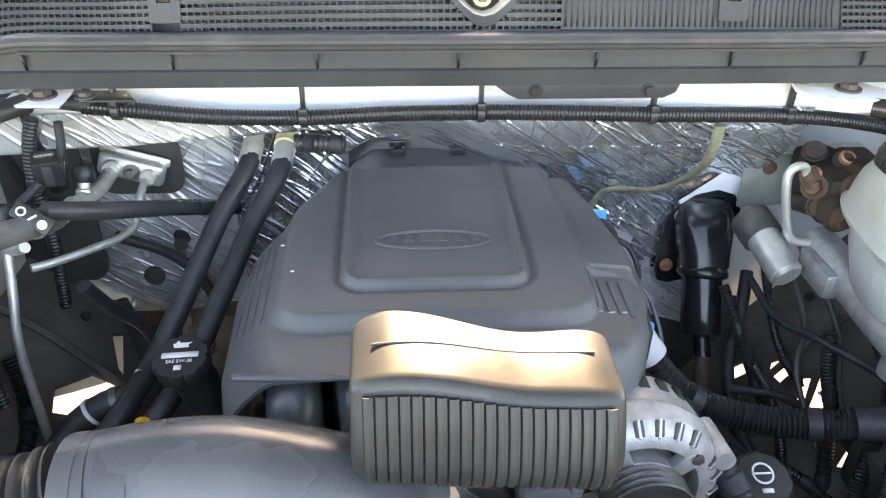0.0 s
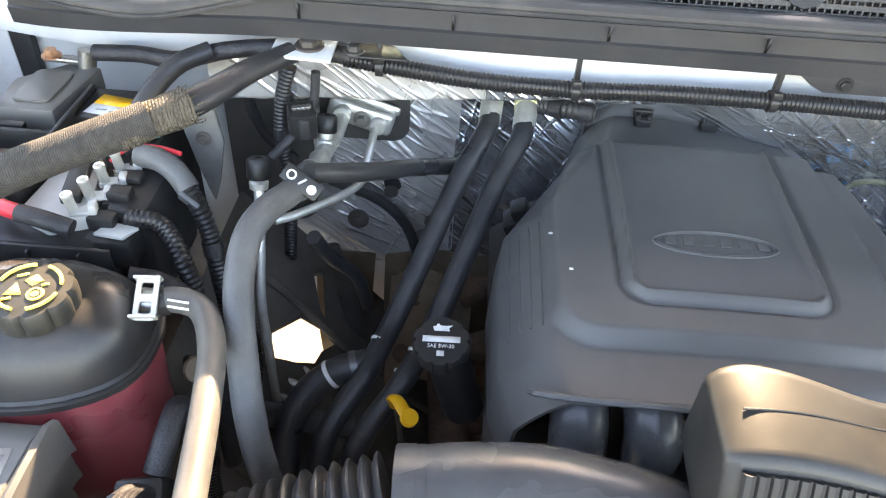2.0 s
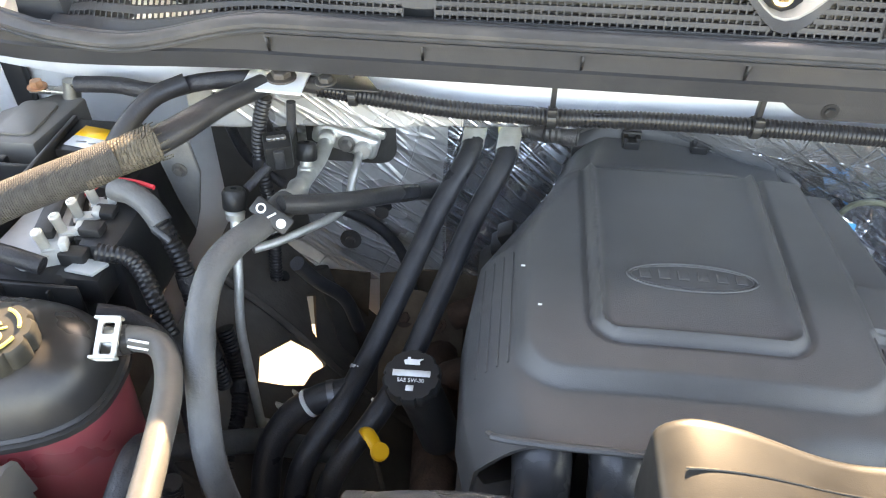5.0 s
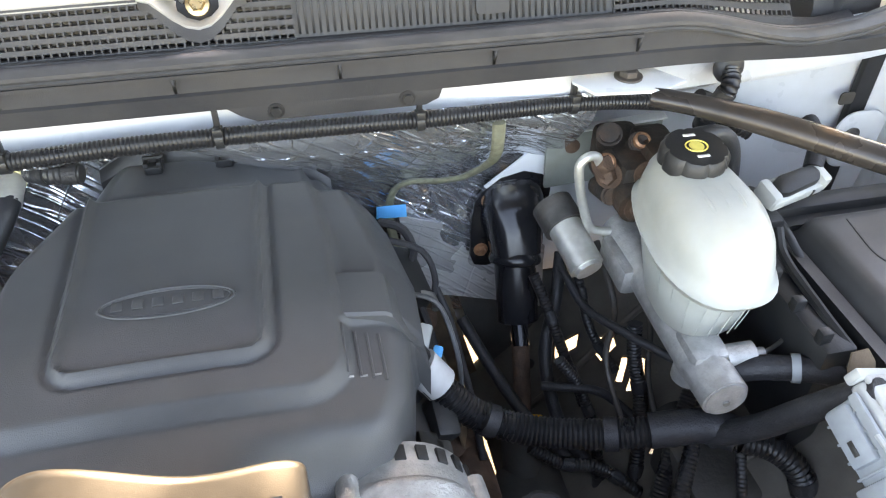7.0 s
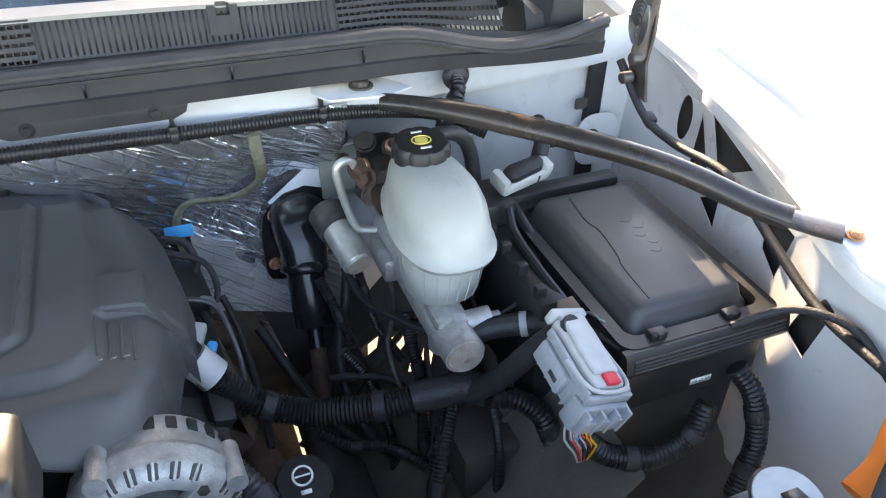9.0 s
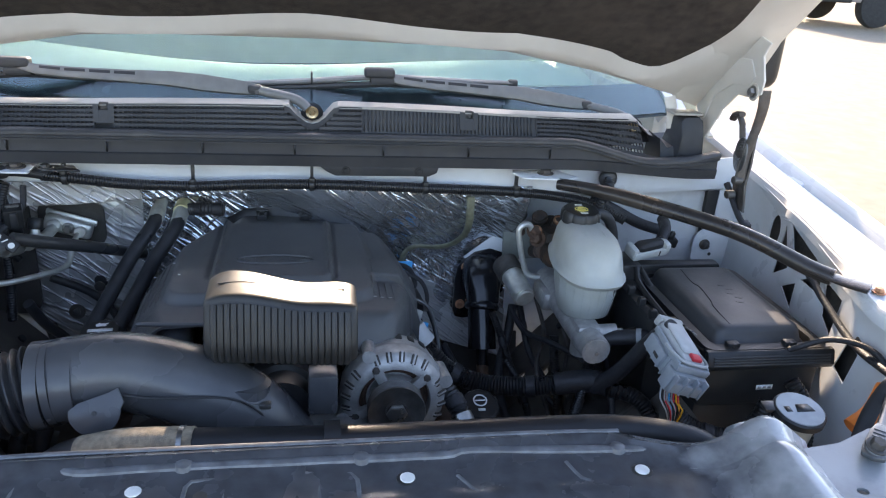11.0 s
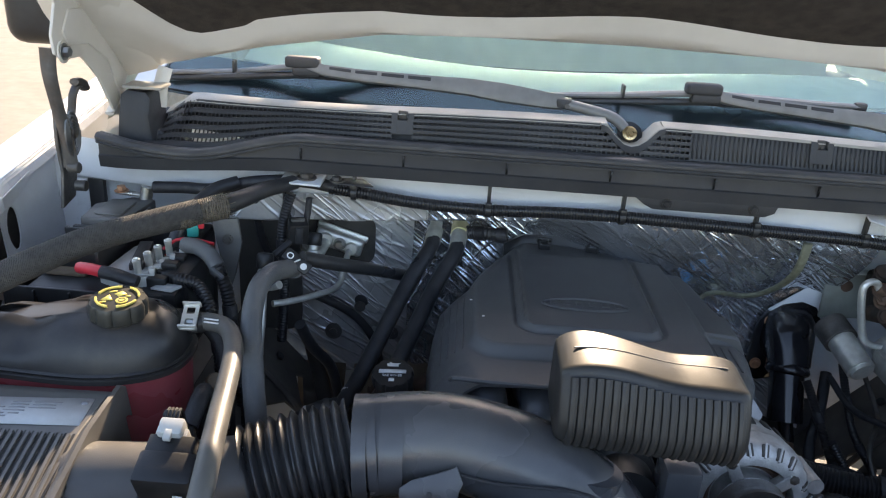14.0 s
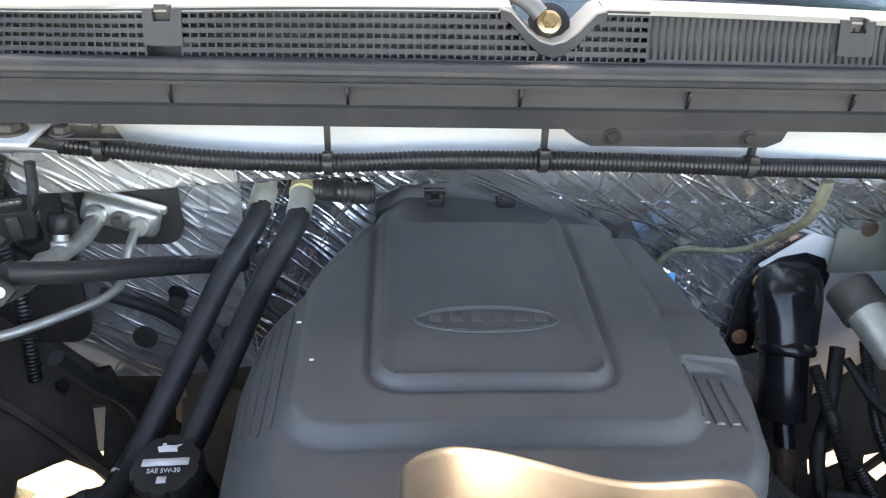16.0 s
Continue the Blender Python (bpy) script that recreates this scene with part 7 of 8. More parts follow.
valve = thing("brake_unit", (0.51, 0.78, 0.85), "dark brake modulator block below the reservoir", "brake unit")
part("block", box(0.50, 0.59, 0.57, 0.69, 0.84, 0.92, 0.008), dark_void, valve)
part("motor", tube([(0.545, 0.69, 0.88), (0.545, 0.73, 0.88)], 0.032, 20), black_plastic, valve)
gear = thing("steering_gear", (0.36, 0.72, 0.7), "grimy steering gear housing on the frame", "steering gear")
part("housing", join(box(0.31, 0.42, 0.66, 0.80, 0.62, 0.74, 0.03, 3), tube([(0.36, 0.76, 0.70), (0.365, 0.83, 0.77)], 0.03, 16)), dark_void, gear)

# ---- brake fluid reservoir and master cylinder ----
brake = thing("brake_reservoir", (0.51, 0.75, 1.08), "milky white brake fluid reservoir on an aluminium cylinder", "fluid reservoir")


def res_loop(z, g, yb=0.865, yf=0.655):
    pts = []
    for i in range(40):
        a = 2 * math.pi * i / 40
        c, s = math.cos(a), math.sin(a)
        n = 2.6
        k = (abs(c) ** n + abs(s) ** n) ** (-1 / n)
        y = (yb + yf) / 2 + s * k * ((yb - yf) / 2 + g)
        w = 0.060 - 0.010 * smooth(0.70, 0.86, y)
        pts.append((0.523 + c * k * (w + g) + 0.10 * (y - 0.75) * 0.3, y, z))
    return pts


part("tub", loft([res_loop(z, g, yb, yf) for z, g, yb, yf in ((1.096, -0.016, 0.81, 0.672), (1.102, -0.011, 0.82, 0.666), (1.140, -0.008, 0.85, 0.656), (1.174, -0.008, 0.868, 0.650), (1.177, 0.0045, 0.872, 0.645), (1.184, 0.0065, 0.872, 0.643), (1.187, 0.0015, 0.870, 0.645), (1.205, 0.000, 0.868, 0.648), (1.228, -0.004, 0.866, 0.654), (1.243, -0.010, 0.862, 0.664), (1.252, -0.019, 0.858, 0.680), (1.257, -0.030, 0.85, 0.70))]), milky, brake, "", 60)
for k in range(11):
    a = radians(195 + 15 * k)
    rx, ry = math.cos(a), math.sin(a)
    h = (abs(rx) ** 2.6 + abs(ry) ** 2.6) ** (-1 / 2.6)
    part("tub_rib", tube([(0.521 + rx * h * 0.0455, 0.741 + ry * h * 0.074, 1.112), (0.522 + rx * h * 0.0515, 0.752 + ry * h * 0.092, 1.144), (0.523 + rx * h * 0.0525, 0.758 + ry * h * 0.103, 1.172)], 0.0006, 8), milky, brake)
RC = upright((0.522, 0.803, 1.247), (0, -0.08, 1))
part("filler_neck", lathe([(0.032, -0.02), (0.032, 0.006)], RC, 24), milky, brake)
for x in (0.505, 0.523, 0.541):
    part("dome_ridge", tube([(x, 0.712, 1.2509), (x, 0.722, 1.2537), (x, 0.740, 1.2546), (x, 0.755, 1.2540), (x, 0.765, 1.2519)], 0.0030, 10, 0.008), milky, brake)
rc = part("cap", lathe([(0.034, 0.002), (0.0385, 0.006), (0.0385, 0.022), (0.034, 0.028), (0.006, 0.0285)], RC, 64, 8, 0.07), black_plastic, brake, "black lobed cap with yellow warning print")
part("yellow_symbol", lathe([(0.0085, 0.028), (0.0085, 0.0290), (0.002, 0.0292)], RC, 20), cap_yellow, rc)
part("symbol_ring", sweep([RC @ Vector((0.0125 * math.cos(radians(t)), 0.0100 * math.sin(radians(t)), 0.0288)) for t in range(0, 361, 12)], 0.0009, 6), cap_yellow, rc)
for y in (0.020, -0.018):
    part("white_mark", cbox((0.014, 0.004, 0.0008), RC @ Matrix.Translation((0, y, 0.0288)), 0), white_print, rc)
part("master_cylinder", join(tube([(0.512, 0.612, 1.072), (0.508, 0.70, 1.076), (0.505, 0.90, 1.085)], 0.027, 24), tube([(0.512, 0.609, 1.072), (0.512, 0.613, 1.072)], 0.024, 24), box(0.487, 0.533, 0.645, 0.70, 1.07, 1.102, 0.008), tube([(0.51, 0.68, 1.07), (0.51, 0.68, 1.03)], 0.02, 16)), cast_alu, brake, "cast aluminium master cylinder")
part("side_port", join(tube([(0.53, 0.655, 1.085), (0.562, 0.652, 1.088)], 0.016, 16), tube([(0.562, 0.652, 1.088), (0.575, 0.651, 1.089)], 0.007, 10)), cast_alu, brake)
part("end_pin", disc(0.004, 0.003, aim((0.512, 0.609, 1.068), (0, -1, 0)), 10), bright_steel, brake)
part("brake_pipe", tube([(0.575, 0.651, 1.089), (0.60, 0.66, 1.09), (0.64, 0.69, 1.08), (0.66, 0.74, 1.04)], 0.0028, 8), dark_steel, brake)
part("flange_block", box(0.468, 0.50, 0.80, 0.88, 1.055, 1.095, 0.008), cast_alu, brake)

boost = thing("brake_booster", (0.52, 0.99, 1.1), "grey steel brake booster assembly with rusty valve body", "brake booster")
part("mount_plate", moved(box(-0.073, 0.10, -0.004, 0.004, -0.06, 0.034, 0.003), pose(0.505, 1.02, 1.14, 0, -3)), olive_plate, boost, "grey-green mounting plate")
part("plate_edge", moved(box(-0.073, 0.10, -0.014, 0.004, 0.0345, 0.038, 0.001), pose(0.505, 1.02, 1.14, 0, -3)), white_paint, boost)
part("plate_hole", disc(0.011, 0.002, aim((0.470, 1.0155, 1.146), (0, -1, 0)), 20), rust, boost)
part("valve_body", join(box(0.485, 0.545, 0.88, 1.00, 1.12, 1.195, 0.012), tube([(0.50, 0.90, 1.15), (0.50, 0.86, 1.15)], 0.024, 16), box(0.52, 0.57, 0.86, 0.96, 1.13, 1.21, 0.01)), soot, boost, "sooty valve body")
for a, b, r in (((0.505, 0.975, 1.165), (0.488, 0.945, 1.207), 0.017), ((0.530, 0.945, 1.18), (0.521, 0.925, 1.203), 0.014), ((0.520, 0.935, 1.150), (0.512, 0.895, 1.180), 0.016), ((0.482, 0.94, 1.13), (0.478, 0.89, 1.150), 0.014)):
    part("valve_cap", join(tube([a, b], r, 20), tube([b, Vector(b) + (Vector(b) - Vector(a)).normalized() * 0.006], r * 0.8, 20)), soot, boost)
for at, d, r in (((0.4735, 0.908, 1.188), (-0.7, -0.4, 0.4), 0.013), ((0.522, 0.922, 1.206), (0, -0.6, 0.8), 0.011), ((0.497, 0.876, 1.085), (0, -0.9, 0.4), 0.012)):
    part("copper_ring", lathe([(r, 0), (r, 0.006), (r * 0.72, 0.008), (r * 0.72, 0.0)], aim(at, d), 20), copper_bolt, boost, "rusted copper ring")
for p, d in (((0.50, 0.859, 1.15), (0, -1, 0)), ((0.466, 0.905, 1.186), (0.2, -0.5, 0.6)), ((0.515, 0.879, 1.185), (0, -1, 0.3)), ((0.475, 0.90, 1.175), (-0.6, -0.6, 0.3)), ((0.54, 0.859, 1.165), (0, -1, 0))):
    part("rusty_nut", bolt(p, d, 0.012, 0.012), rust, boost)
part("accumulator", join(tube([(0.424, 0.952, 1.096), (0.432, 0.915, 1.084)], 0.029, 24)), dark_steel, boost)
part("accumulator_can", join(tube([(0.431, 0.920, 1.086), (0.4445, 0.855, 1.062)], 0.0235, 28), tube([(0.444, 0.858, 1.063), (0.446, 0.850, 1.060)], 0.019, 28)), pale_alu, boost, "brushed steel accumulator can")
part("bent_pipe", tube([(0.462, 0.905, 1.190), (0.455, 0.902, 1.204), (0.444, 0.900, 1.207), (0.434, 0.898, 1.202), (0.4315, 0.897, 1.188), (0.439, 0.894, 1.150), (0.4475, 0.890, 1.118), (0.455, 0.888, 1.102), (0.466, 0.886, 1.096), (0.505, 0.880, 1.093)], 0.0062, 14, 0.005), pale_alu, boost, "bent pale brake pipe")
part("round_cap", lathe([(0.016, 0), (0.016, 0.014), (0.012, 0.018)], aim((0.462, 1.014, 1.19), (0, -1, 0.2)), 16), dark_steel, boost)

# ---- steering column boot ----
col = thing("steering_column_boot", (0.39, 1.0, 0.9), "glossy black plastic steering column boot bolted to the firewall", "column boot")
gloss_black = material("glossy_black_plastic", (0.012, 0.012, 0.014), 0.16, vary=0.1, scale=40, dirt=(0.05, 0.05, 0.05), dirt_amount=0.2)
part("flange", prism([(0.338, 1.062), (0.333, 1.030), (0.333, 0.955), (0.340, 0.935), (0.360, 0.930), (0.400, 0.94), (0.450, 1.0), (0.455, 1.07), (0.440, 1.098), (0.410, 1.108), (0.375, 1.100), (0.352, 1.082)], -0.005, 0.005, Matrix(((1, 0, 0, 0), (0, 0, 1, 1.042), (0, 1, 0, -0.010), (0, 0, 0, 1))), 0.003), gloss_black, col)


def boot_ring(y, z, w, h, lean):
    """One rounded-square section of the boot's hood, facing along its axis."""
    pts = []
    for i in range(28):
        a = 2 * math.pi * i / 28
        c, q = math.cos(a), math.sin(a)
        k = (abs(c) ** 3 + abs(q) ** 3) ** (-1 / 3)
        pts.append((0.396 - 0.10 * (1.04 - y) + c * k * w, y - q * k * h * math.sin(lean), z + q * k * h * math.cos(lean)))
    return pts


part("hood", loft([boot_ring(*r) for r in ((1.046, 1.030, 0.050, 0.056, 0.0), (1.036, 1.030, 0.049, 0.055, 0.05), (1.022, 1.026, 0.046, 0.050, 0.2), (1.008, 1.014, 0.042, 0.044, 0.45), (0.998, 0.998, 0.038, 0.038, 0.75), (0.988, 0.980, 0.036, 0.036, 0.95))]), gloss_black, col, "", 60)
part("hood_crease", tube([(0.398, 1.024, 1.072), (0.396, 1.004, 1.050), (0.393, 0.984, 1.020), (0.390, 0.970, 0.992)], 0.010, 12), gloss_black, col)
part("collar", loft([[Vector((0.389, 0.984, 0.974)) + Vector((0.115, 0.49, 0.86)).normalized() * d + (Matrix.Rotation(2 * math.pi * i / 32, 4, Vector((0.115, 0.49, 0.86)).normalized()) @ Vector((1, 0, -0.134)).normalized()) * r for i in range(32)] for d, r in ((0.014, 0.036), (0.008, 0.039), (0.002, 0.0405), (-0.003, 0.0385), (-0.006, 0.033))]), gloss_black, col)
part("sleeve", tube([(0.3885, 0.982, 0.972), (0.3865, 0.938, 0.893)], 0.0315, 28), gloss_black, col)
part("upper_shaft", tube([(0.3865, 0.94, 0.90), (0.383, 0.905, 0.868)], 0.0135, 14), gloss_black, col)
part("lower_shaft", tube([(0.383, 0.908, 0.870), (0.374, 0.848, 0.800), (0.362, 0.80, 0.74)], 0.0135, 14), rust, col, "rust-brown steering shaft")
part("shaft_joint", join(cbox((0.034, 0.030, 0.032), pose(0.368, 0.824, 0.772, 40), 0.005), cbox((0.040, 0.016, 0.018), pose(0.370, 0.832, 0.782, 40), 0.004)), dark_steel, col, "dark universal joint")
part("paint_mark", cbox((0.022, 0.007, 0.008), pose(0.386, 0.822, 0.800, 35, 20), 0.002), yellow_plastic, col, "yellow paint mark")
part("bellows", tube([(0.362, 0.82, 0.76), (0.34, 0.74, 0.62)], 0.02, 14), black_plastic, col)
for x, z in ((0.357, 1.053), (0.349, 0.959)):
    part("bolt", bolt((x, 1.035, z), (0, -1, 0.15), 0.0075, 0.009), copper_bolt, col)

# ---- fuse box ----
fuse = thing("fuse_box", (0.76, 0.62, 0.95), "black plastic fuse box with a domed lid", "fuse box")
part("base", join(box(0.658, 0.875, 0.500, 0.815, 1.02, 1.105, 0.008), box(0.66, 0.86, 0.51, 0.80, 0.90, 1.03, 0.01)), black_plastic, fuse)
rim = part("rim", pierced(rounded(0.655, 0.880, 0.492, 0.822, 0.020), [rounded(0.672, 0.862, 0.512, 0.800, 0.016)], 0.034, Matrix.Translation((0, 0, 1.103))), black_plastic, fuse, "black upstanding rim round the lid", 30)
sill = part("front_sill", loft([[(x, y, z) for y, z in ((0.494, 1.100), (0.482, 1.104), (0.478, 1.112), (0.484, 1.132), (0.488, 1.136), (0.496, 1.136))] for x in (0.652, 0.656, 0.880, 0.884)]), black_plastic, fuse)
for i in range(4):
    part("sill_rib", tube([(0.662, 0.4782 + 0.0012 * i, 1.1145 + 0.0045 * i), (0.77, 0.4780 + 0.0012 * i, 1.1145 + 0.0045 * i), (0.876, 0.4782 + 0.0012 * i, 1.1145 + 0.0045 * i)], 0.0015, 6, 0.05), lid_plastic, sill)
part("rear_step", box(0.66, 0.85, 0.818, 0.848, 1.10, 1.150, 0.006), black_plastic, fuse)
part("lid", loft([[(x, y, z) for x, y in rounded(0.680 + g, 0.856 - g, 0.520 + g, 0.803 - g, max(0.006, 0.018 - g * 0.3), 4)] for z, g in ((1.112, -0.003), (1.128, 0.0), (1.131, 0.004), (1.147, 0.0085), (1.154, 0.012), (1.1570, 0.018), (1.1580, 0.028))]), lid_plastic, fuse, "dusty grey lid with a crooked seam", 50)
part("lid_seam", tube([(0.738, 0.776, 1.1577), (0.731, 0.715, 1.1581), (0.736, 0.690, 1.1581), (0.728, 0.630, 1.1581), (0.722, 0.612, 1.1581), (0.717, 0.545, 1.1577)], 0.0013, 6), black_plastic, fuse)
for i in range(5):
    x, y = 0.785 + 0.008 * (i % 2), 0.700 - 0.018 * i
    part("lid_emboss", tube([(x - 0.010, y, 1.1579), (x, y - 0.006, 1.1581), (x + 0.009, y + 0.003, 1.1579)], 0.0007, 6, 0.006), lid_plastic, fuse)
part("side_guide", tube([(0.664, 0.805, 1.150), (0.660, 0.772, 1.148), (0.664, 0.74, 1.132), (0.655, 0.715, 1.125), (0.648, 0.690, 1.118), (0.650, 0.655, 1.112)], 0.006, 10, flat=0.6), black_plastic, fuse)
part("front_guide", tube([(0.640, 0.60, 1.112), (0.648, 0.575, 1.120), (0.656, 0.54, 1.122), (0.660, 0.505, 1.130)], 0.006, 10, flat=0.6), black_plastic, fuse)
part("small_label", cbox((0.030, 0.0008, 0.009), pose(0.762, 0.4765, 1.072), 0), white_print, fuse)
for i in range(3):
    part("label_print", cbox((0.006, 0.0008, 0.004), pose(0.753 + 0.009 * i, 0.4760, 1.072), 0), label_grey, fuse)
for x in (0.705, 0.81):
    part("latch", join(cbox((0.022, 0.014, 0.008), pose(x, 0.506, 1.140), 0.002), cbox((0.007, 0.01, 0.016), pose(x, 0.502, 1.136), 0.001)), black_plastic, fuse)
side_bracket = thing("module_bracket", (0.62, 0.78, 1.05), "black plastic module bracket beside the fuse box", "bracket")
part("panel", box(0.605, 0.645, 0.60, 0.78, 0.95, 1.135, 0.006), black_plastic, side_bracket)
part("rear_step", box(0.60, 0.66, 0.782, 0.86, 1.0, 1.165, 0.008), black_plastic, side_bracket)
part("guide_rail", tube([(0.640, 0.77, 1.165), (0.636, 0.74, 1.145), (0.634, 0.66, 1.138), (0.640, 0.605, 1.128)], 0.006, 8), black_plastic, side_bracket)
for y in (0.62, 0.67, 0.72, 0.765):
    part("clip_tooth", cbox((0.014, 0.012, 0.018), pose(0.612, y, 1.140), 0.002), black_plastic, side_bracket)

# white and black plug behind the fuse box
plug = thing("white_plug", (0.68, 0.83, 1.17), "white and black wiring plug behind the fuse box", "connector")
PW = pose(0.679, 0.822, 1.186, 18, -4, 14)
part("shell", join(moved(box(-0.040, 0.044, -0.020, -0.010, -0.014, 0.004, 0.004), PW), moved(box(-0.042, -0.028, -0.018, 0.016, -0.014, 0.012, 0.005), PW), moved(box(0.034, 0.048, -0.020, 0.008, -0.012, 0.014, 0.005), PW), moved(box(-0.038, 0.044, 0.008, 0.016, -0.014, 0.004, 0.004), PW)), white_plastic, plug)
part("insert", moved(prism([(-0.030, -0.012), (-0.020, -0.016), (0.030, -0.014), (0.040, -0.004), (0.036, 0.010), (-0.016, 0.012), (-0.030, 0.006)], -0.010, 0.014, None, 0.004), PW), black_plastic, plug)
part("latch_mark", moved(box(0.020, 0.023, -0.021, -0.019, -0.010, 0.002), PW), black_plastic, plug)
part("lead", tube([(0.715, 0.835, 1.195), (0.738, 0.868, 1.21), (0.75, 0.91, 1.215)], 0.012, 12), tape_black, plug)

# ---- engine control connector ----
ecu = thing("wiring_connector", (0.6, 0.48, 1.1), "large grey and white wiring connector hanging on its loom", "connector")
CM = pose(0.602, 0.494, 1.136, 14, 19, 6) @ Matrix.Scale(0.93, 4)
part("grey_shell", join(moved(box(-0.032, 0.032, -0.050, 0.045, -0.035, 0.006, 0.005), CM), moved(box(-0.037, 0.037, -0.062, -0.036, -0.044, -0.004, 0.004), CM), moved(box(-0.040, -0.03, -0.02, 0.04, -0.03, 0.0, 0.003), CM), moved(box(-0.034, 0.034, -0.070, -0.060, -0.040, -0.018, 0.003), CM)), pale_plastic, ecu)
part("rail", join(moved(box(-0.0345, -0.0285, -0.050, 0.046, 0.002, 0.013, 0.002), CM), moved(box(0.0285, 0.0345, -0.050, 0.046, 0.002, 0.013, 0.002), CM), moved(box(-0.0345, 0.0345, -0.056, -0.049, -0.002, 0.011, 0.002), CM)), pale_plastic, ecu)
part("white_cover", join(moved(box(-0.024, 0.024, -0.046, 0.056, 0.0, 0.020, 0.006, 3), CM), moved(box(-0.020, 0.020, -0.030, 0.060, 0.018, 0.025, 0.004, 3), CM), moved(box(-0.027, 0.027, 0.056, 0.068, 0.004, 0.024, 0.003), CM)), white_plastic, ecu)
part("latch_slot", moved(box(-0.016, 0.016, 0.0665, 0.0690, 0.010, 0.018), CM), dark_void, ecu)
part("lever", tube([CM @ Vector(p) for p in ((0.0335, 0.040, 0.006), (0.0345, 0.0, 0.010), (0.0330, -0.035, 0.014), (0.020, -0.050, 0.016), (-0.020, -0.050, 0.016), (-0.033, -0.035, 0.014), (-0.0345, 0.0, 0.010))], 0.0026, 8, 0.006), white_plastic, ecu)
part("shell_rib", join(*[moved(box(-0.0345, 0.0345, y, y + 0.003, -0.036, 0.002, 0.001), CM) for y in (-0.030, -0.012, 0.008, 0.028)], *[moved(box(x, x + 0.004, -0.0725, -0.060, -0.04, -0.004, 0.001), CM) for x in (-0.034, -0.012, 0.010, 0.030)]), pale_plastic, ecu)
part("side_window", moved(box(-0.0408, -0.0395, -0.010, 0.006, -0.020, -0.014), CM), dark_void, ecu)
part("red_lock", moved(box(-0.008, 0.012, -0.046, -0.030, 0.018, 0.0255, 0.002), CM), red_plastic, ecu)
for k, mt in enumerate((white_plastic, tape_black, white_plastic, red_plastic, white_plastic, blue_tape, tape_black, white_plastic, red_plastic, tape_black, yellow_plastic, red_plastic, yellow_plastic)):
    a = CM @ Vector((-0.034 + 0.0033 * k, -0.050, -0.040 + 0.002 * (k % 3)))
    part("wire", tube([a + Vector((0, 0.01, 0)), a, a + Vector((-0.002, -0.006, -0.022)), Vector((0.572 + 0.0024 * k, 0.444 + 0.003 * (k % 3), 1.056)), Vector((0.588 + 0.001 * k, 0.455, 1.02))], 0.0014, 6), mt, ecu)

tab = thing("connector_bracket", (0.63, 0.55, 1.1), "tan stamped bracket behind the grey connector", "bracket")
part("plate", prism([(-0.022, -0.03), (0.016, -0.03), (0.020, 0.010), (0.010, 0.030), (-0.016, 0.032), (-0.024, 0.012)], -0.0015, 0.0015, pose(0.632, 0.575, 1.128, 62, 0, 10) @ Matrix.Scale(0.85, 4), 0.001), dusty_brown, tab)
part("rivet", disc(0.005, 0.004, pose(0.631, 0.573, 1.128, 62, 0, 10), 12), dark_steel, tab)
part("spring_clip", tube([(0.640, 0.568, 1.138), (0.648, 0.560, 1.144), (0.654, 0.552, 1.140), (0.660, 0.546, 1.136)], 0.0020, 8), bright_steel, tab)
solo("pipe_band", tube([(0.5905, 0.622, 1.092), (0.5985, 0.618, 1.094)], 0.0165, 18), pale_plastic, "grey plastic band round the conduit", "clamp")
cable("modulator_conduit", [(0.53, 0.645, 1.072), (0.56, 0.635, 1.085), (0.60, 0.617, 1.094), (0.628, 0.60, 1.098), (0.645, 0.59, 1.08)], 0.0145, tape_black, "black taped conduit beside the master cylinder", "wiring loom")

# ---- looms ----
LM = "black corrugated wiring loom across the bay"
cable("wiring_loom", [(0.195, 0.738, 1.055), (0.225, 0.722, 1.02), (0.265, 0.705, 0.985), (0.33, 0.685, 0.965), (0.42, 0.655, 0.975), (0.50, 0.635, 0.995)], 0.0195, loom_plastic, LM, "wiring loom", 0.006)
cable("loom_branch", [(0.455, 0.645, 0.985), (0.515, 0.630, 0.998), (0.545, 0.61, 1.0)], 0.0215, tape_black, "taped junction of the wiring loom", "wiring loom")
cable("loom_tail", [(0.52, 0.62, 0.99), (0.55, 0.59, 1.04), (0.572, 0.562, 1.10), (0.592, 0.540, 1.145), (0.602, 0.525, 1.165)], 0.0145, tape_black, "taped loom rising to the grey connector", "wiring loom")
cable("loom_tail", [(0.55, 0.605, 0.995), (0.585, 0.585, 0.99), (0.61, 0.56, 0.965), (0.615, 0.54, 0.90), (0.60, 0.52, 0.78)], 0.0155, loom_plastic, "corrugated loom dropping beside the fuse box", "wiring loom", 0.006)
cable("loom_tail", [(0.50, 0.62, 0.98), (0.46, 0.56, 0.93), (0.43, 0.52, 0.85), (0.42, 0.50, 0.7)], 0.010, loom_plastic, "thin corrugated loom dropping towards the frame", "wiring loom", 0.005)
cable("loom_tail", [(0.55, 0.60, 0.98), (0.545, 0.56, 0.92), (0.54, 0.55, 0.8), (0.54, 0.54, 0.68)], 0.007, loom_plastic, "thin split loom running down to the frame", "wiring loom", 0.005)
solo("loom_clamp", tube([(0.6145, 0.548, 0.935), (0.6148, 0.545, 0.922)], 0.018, 18), pale_plastic, "grey band clamp round the loom", "clamp")
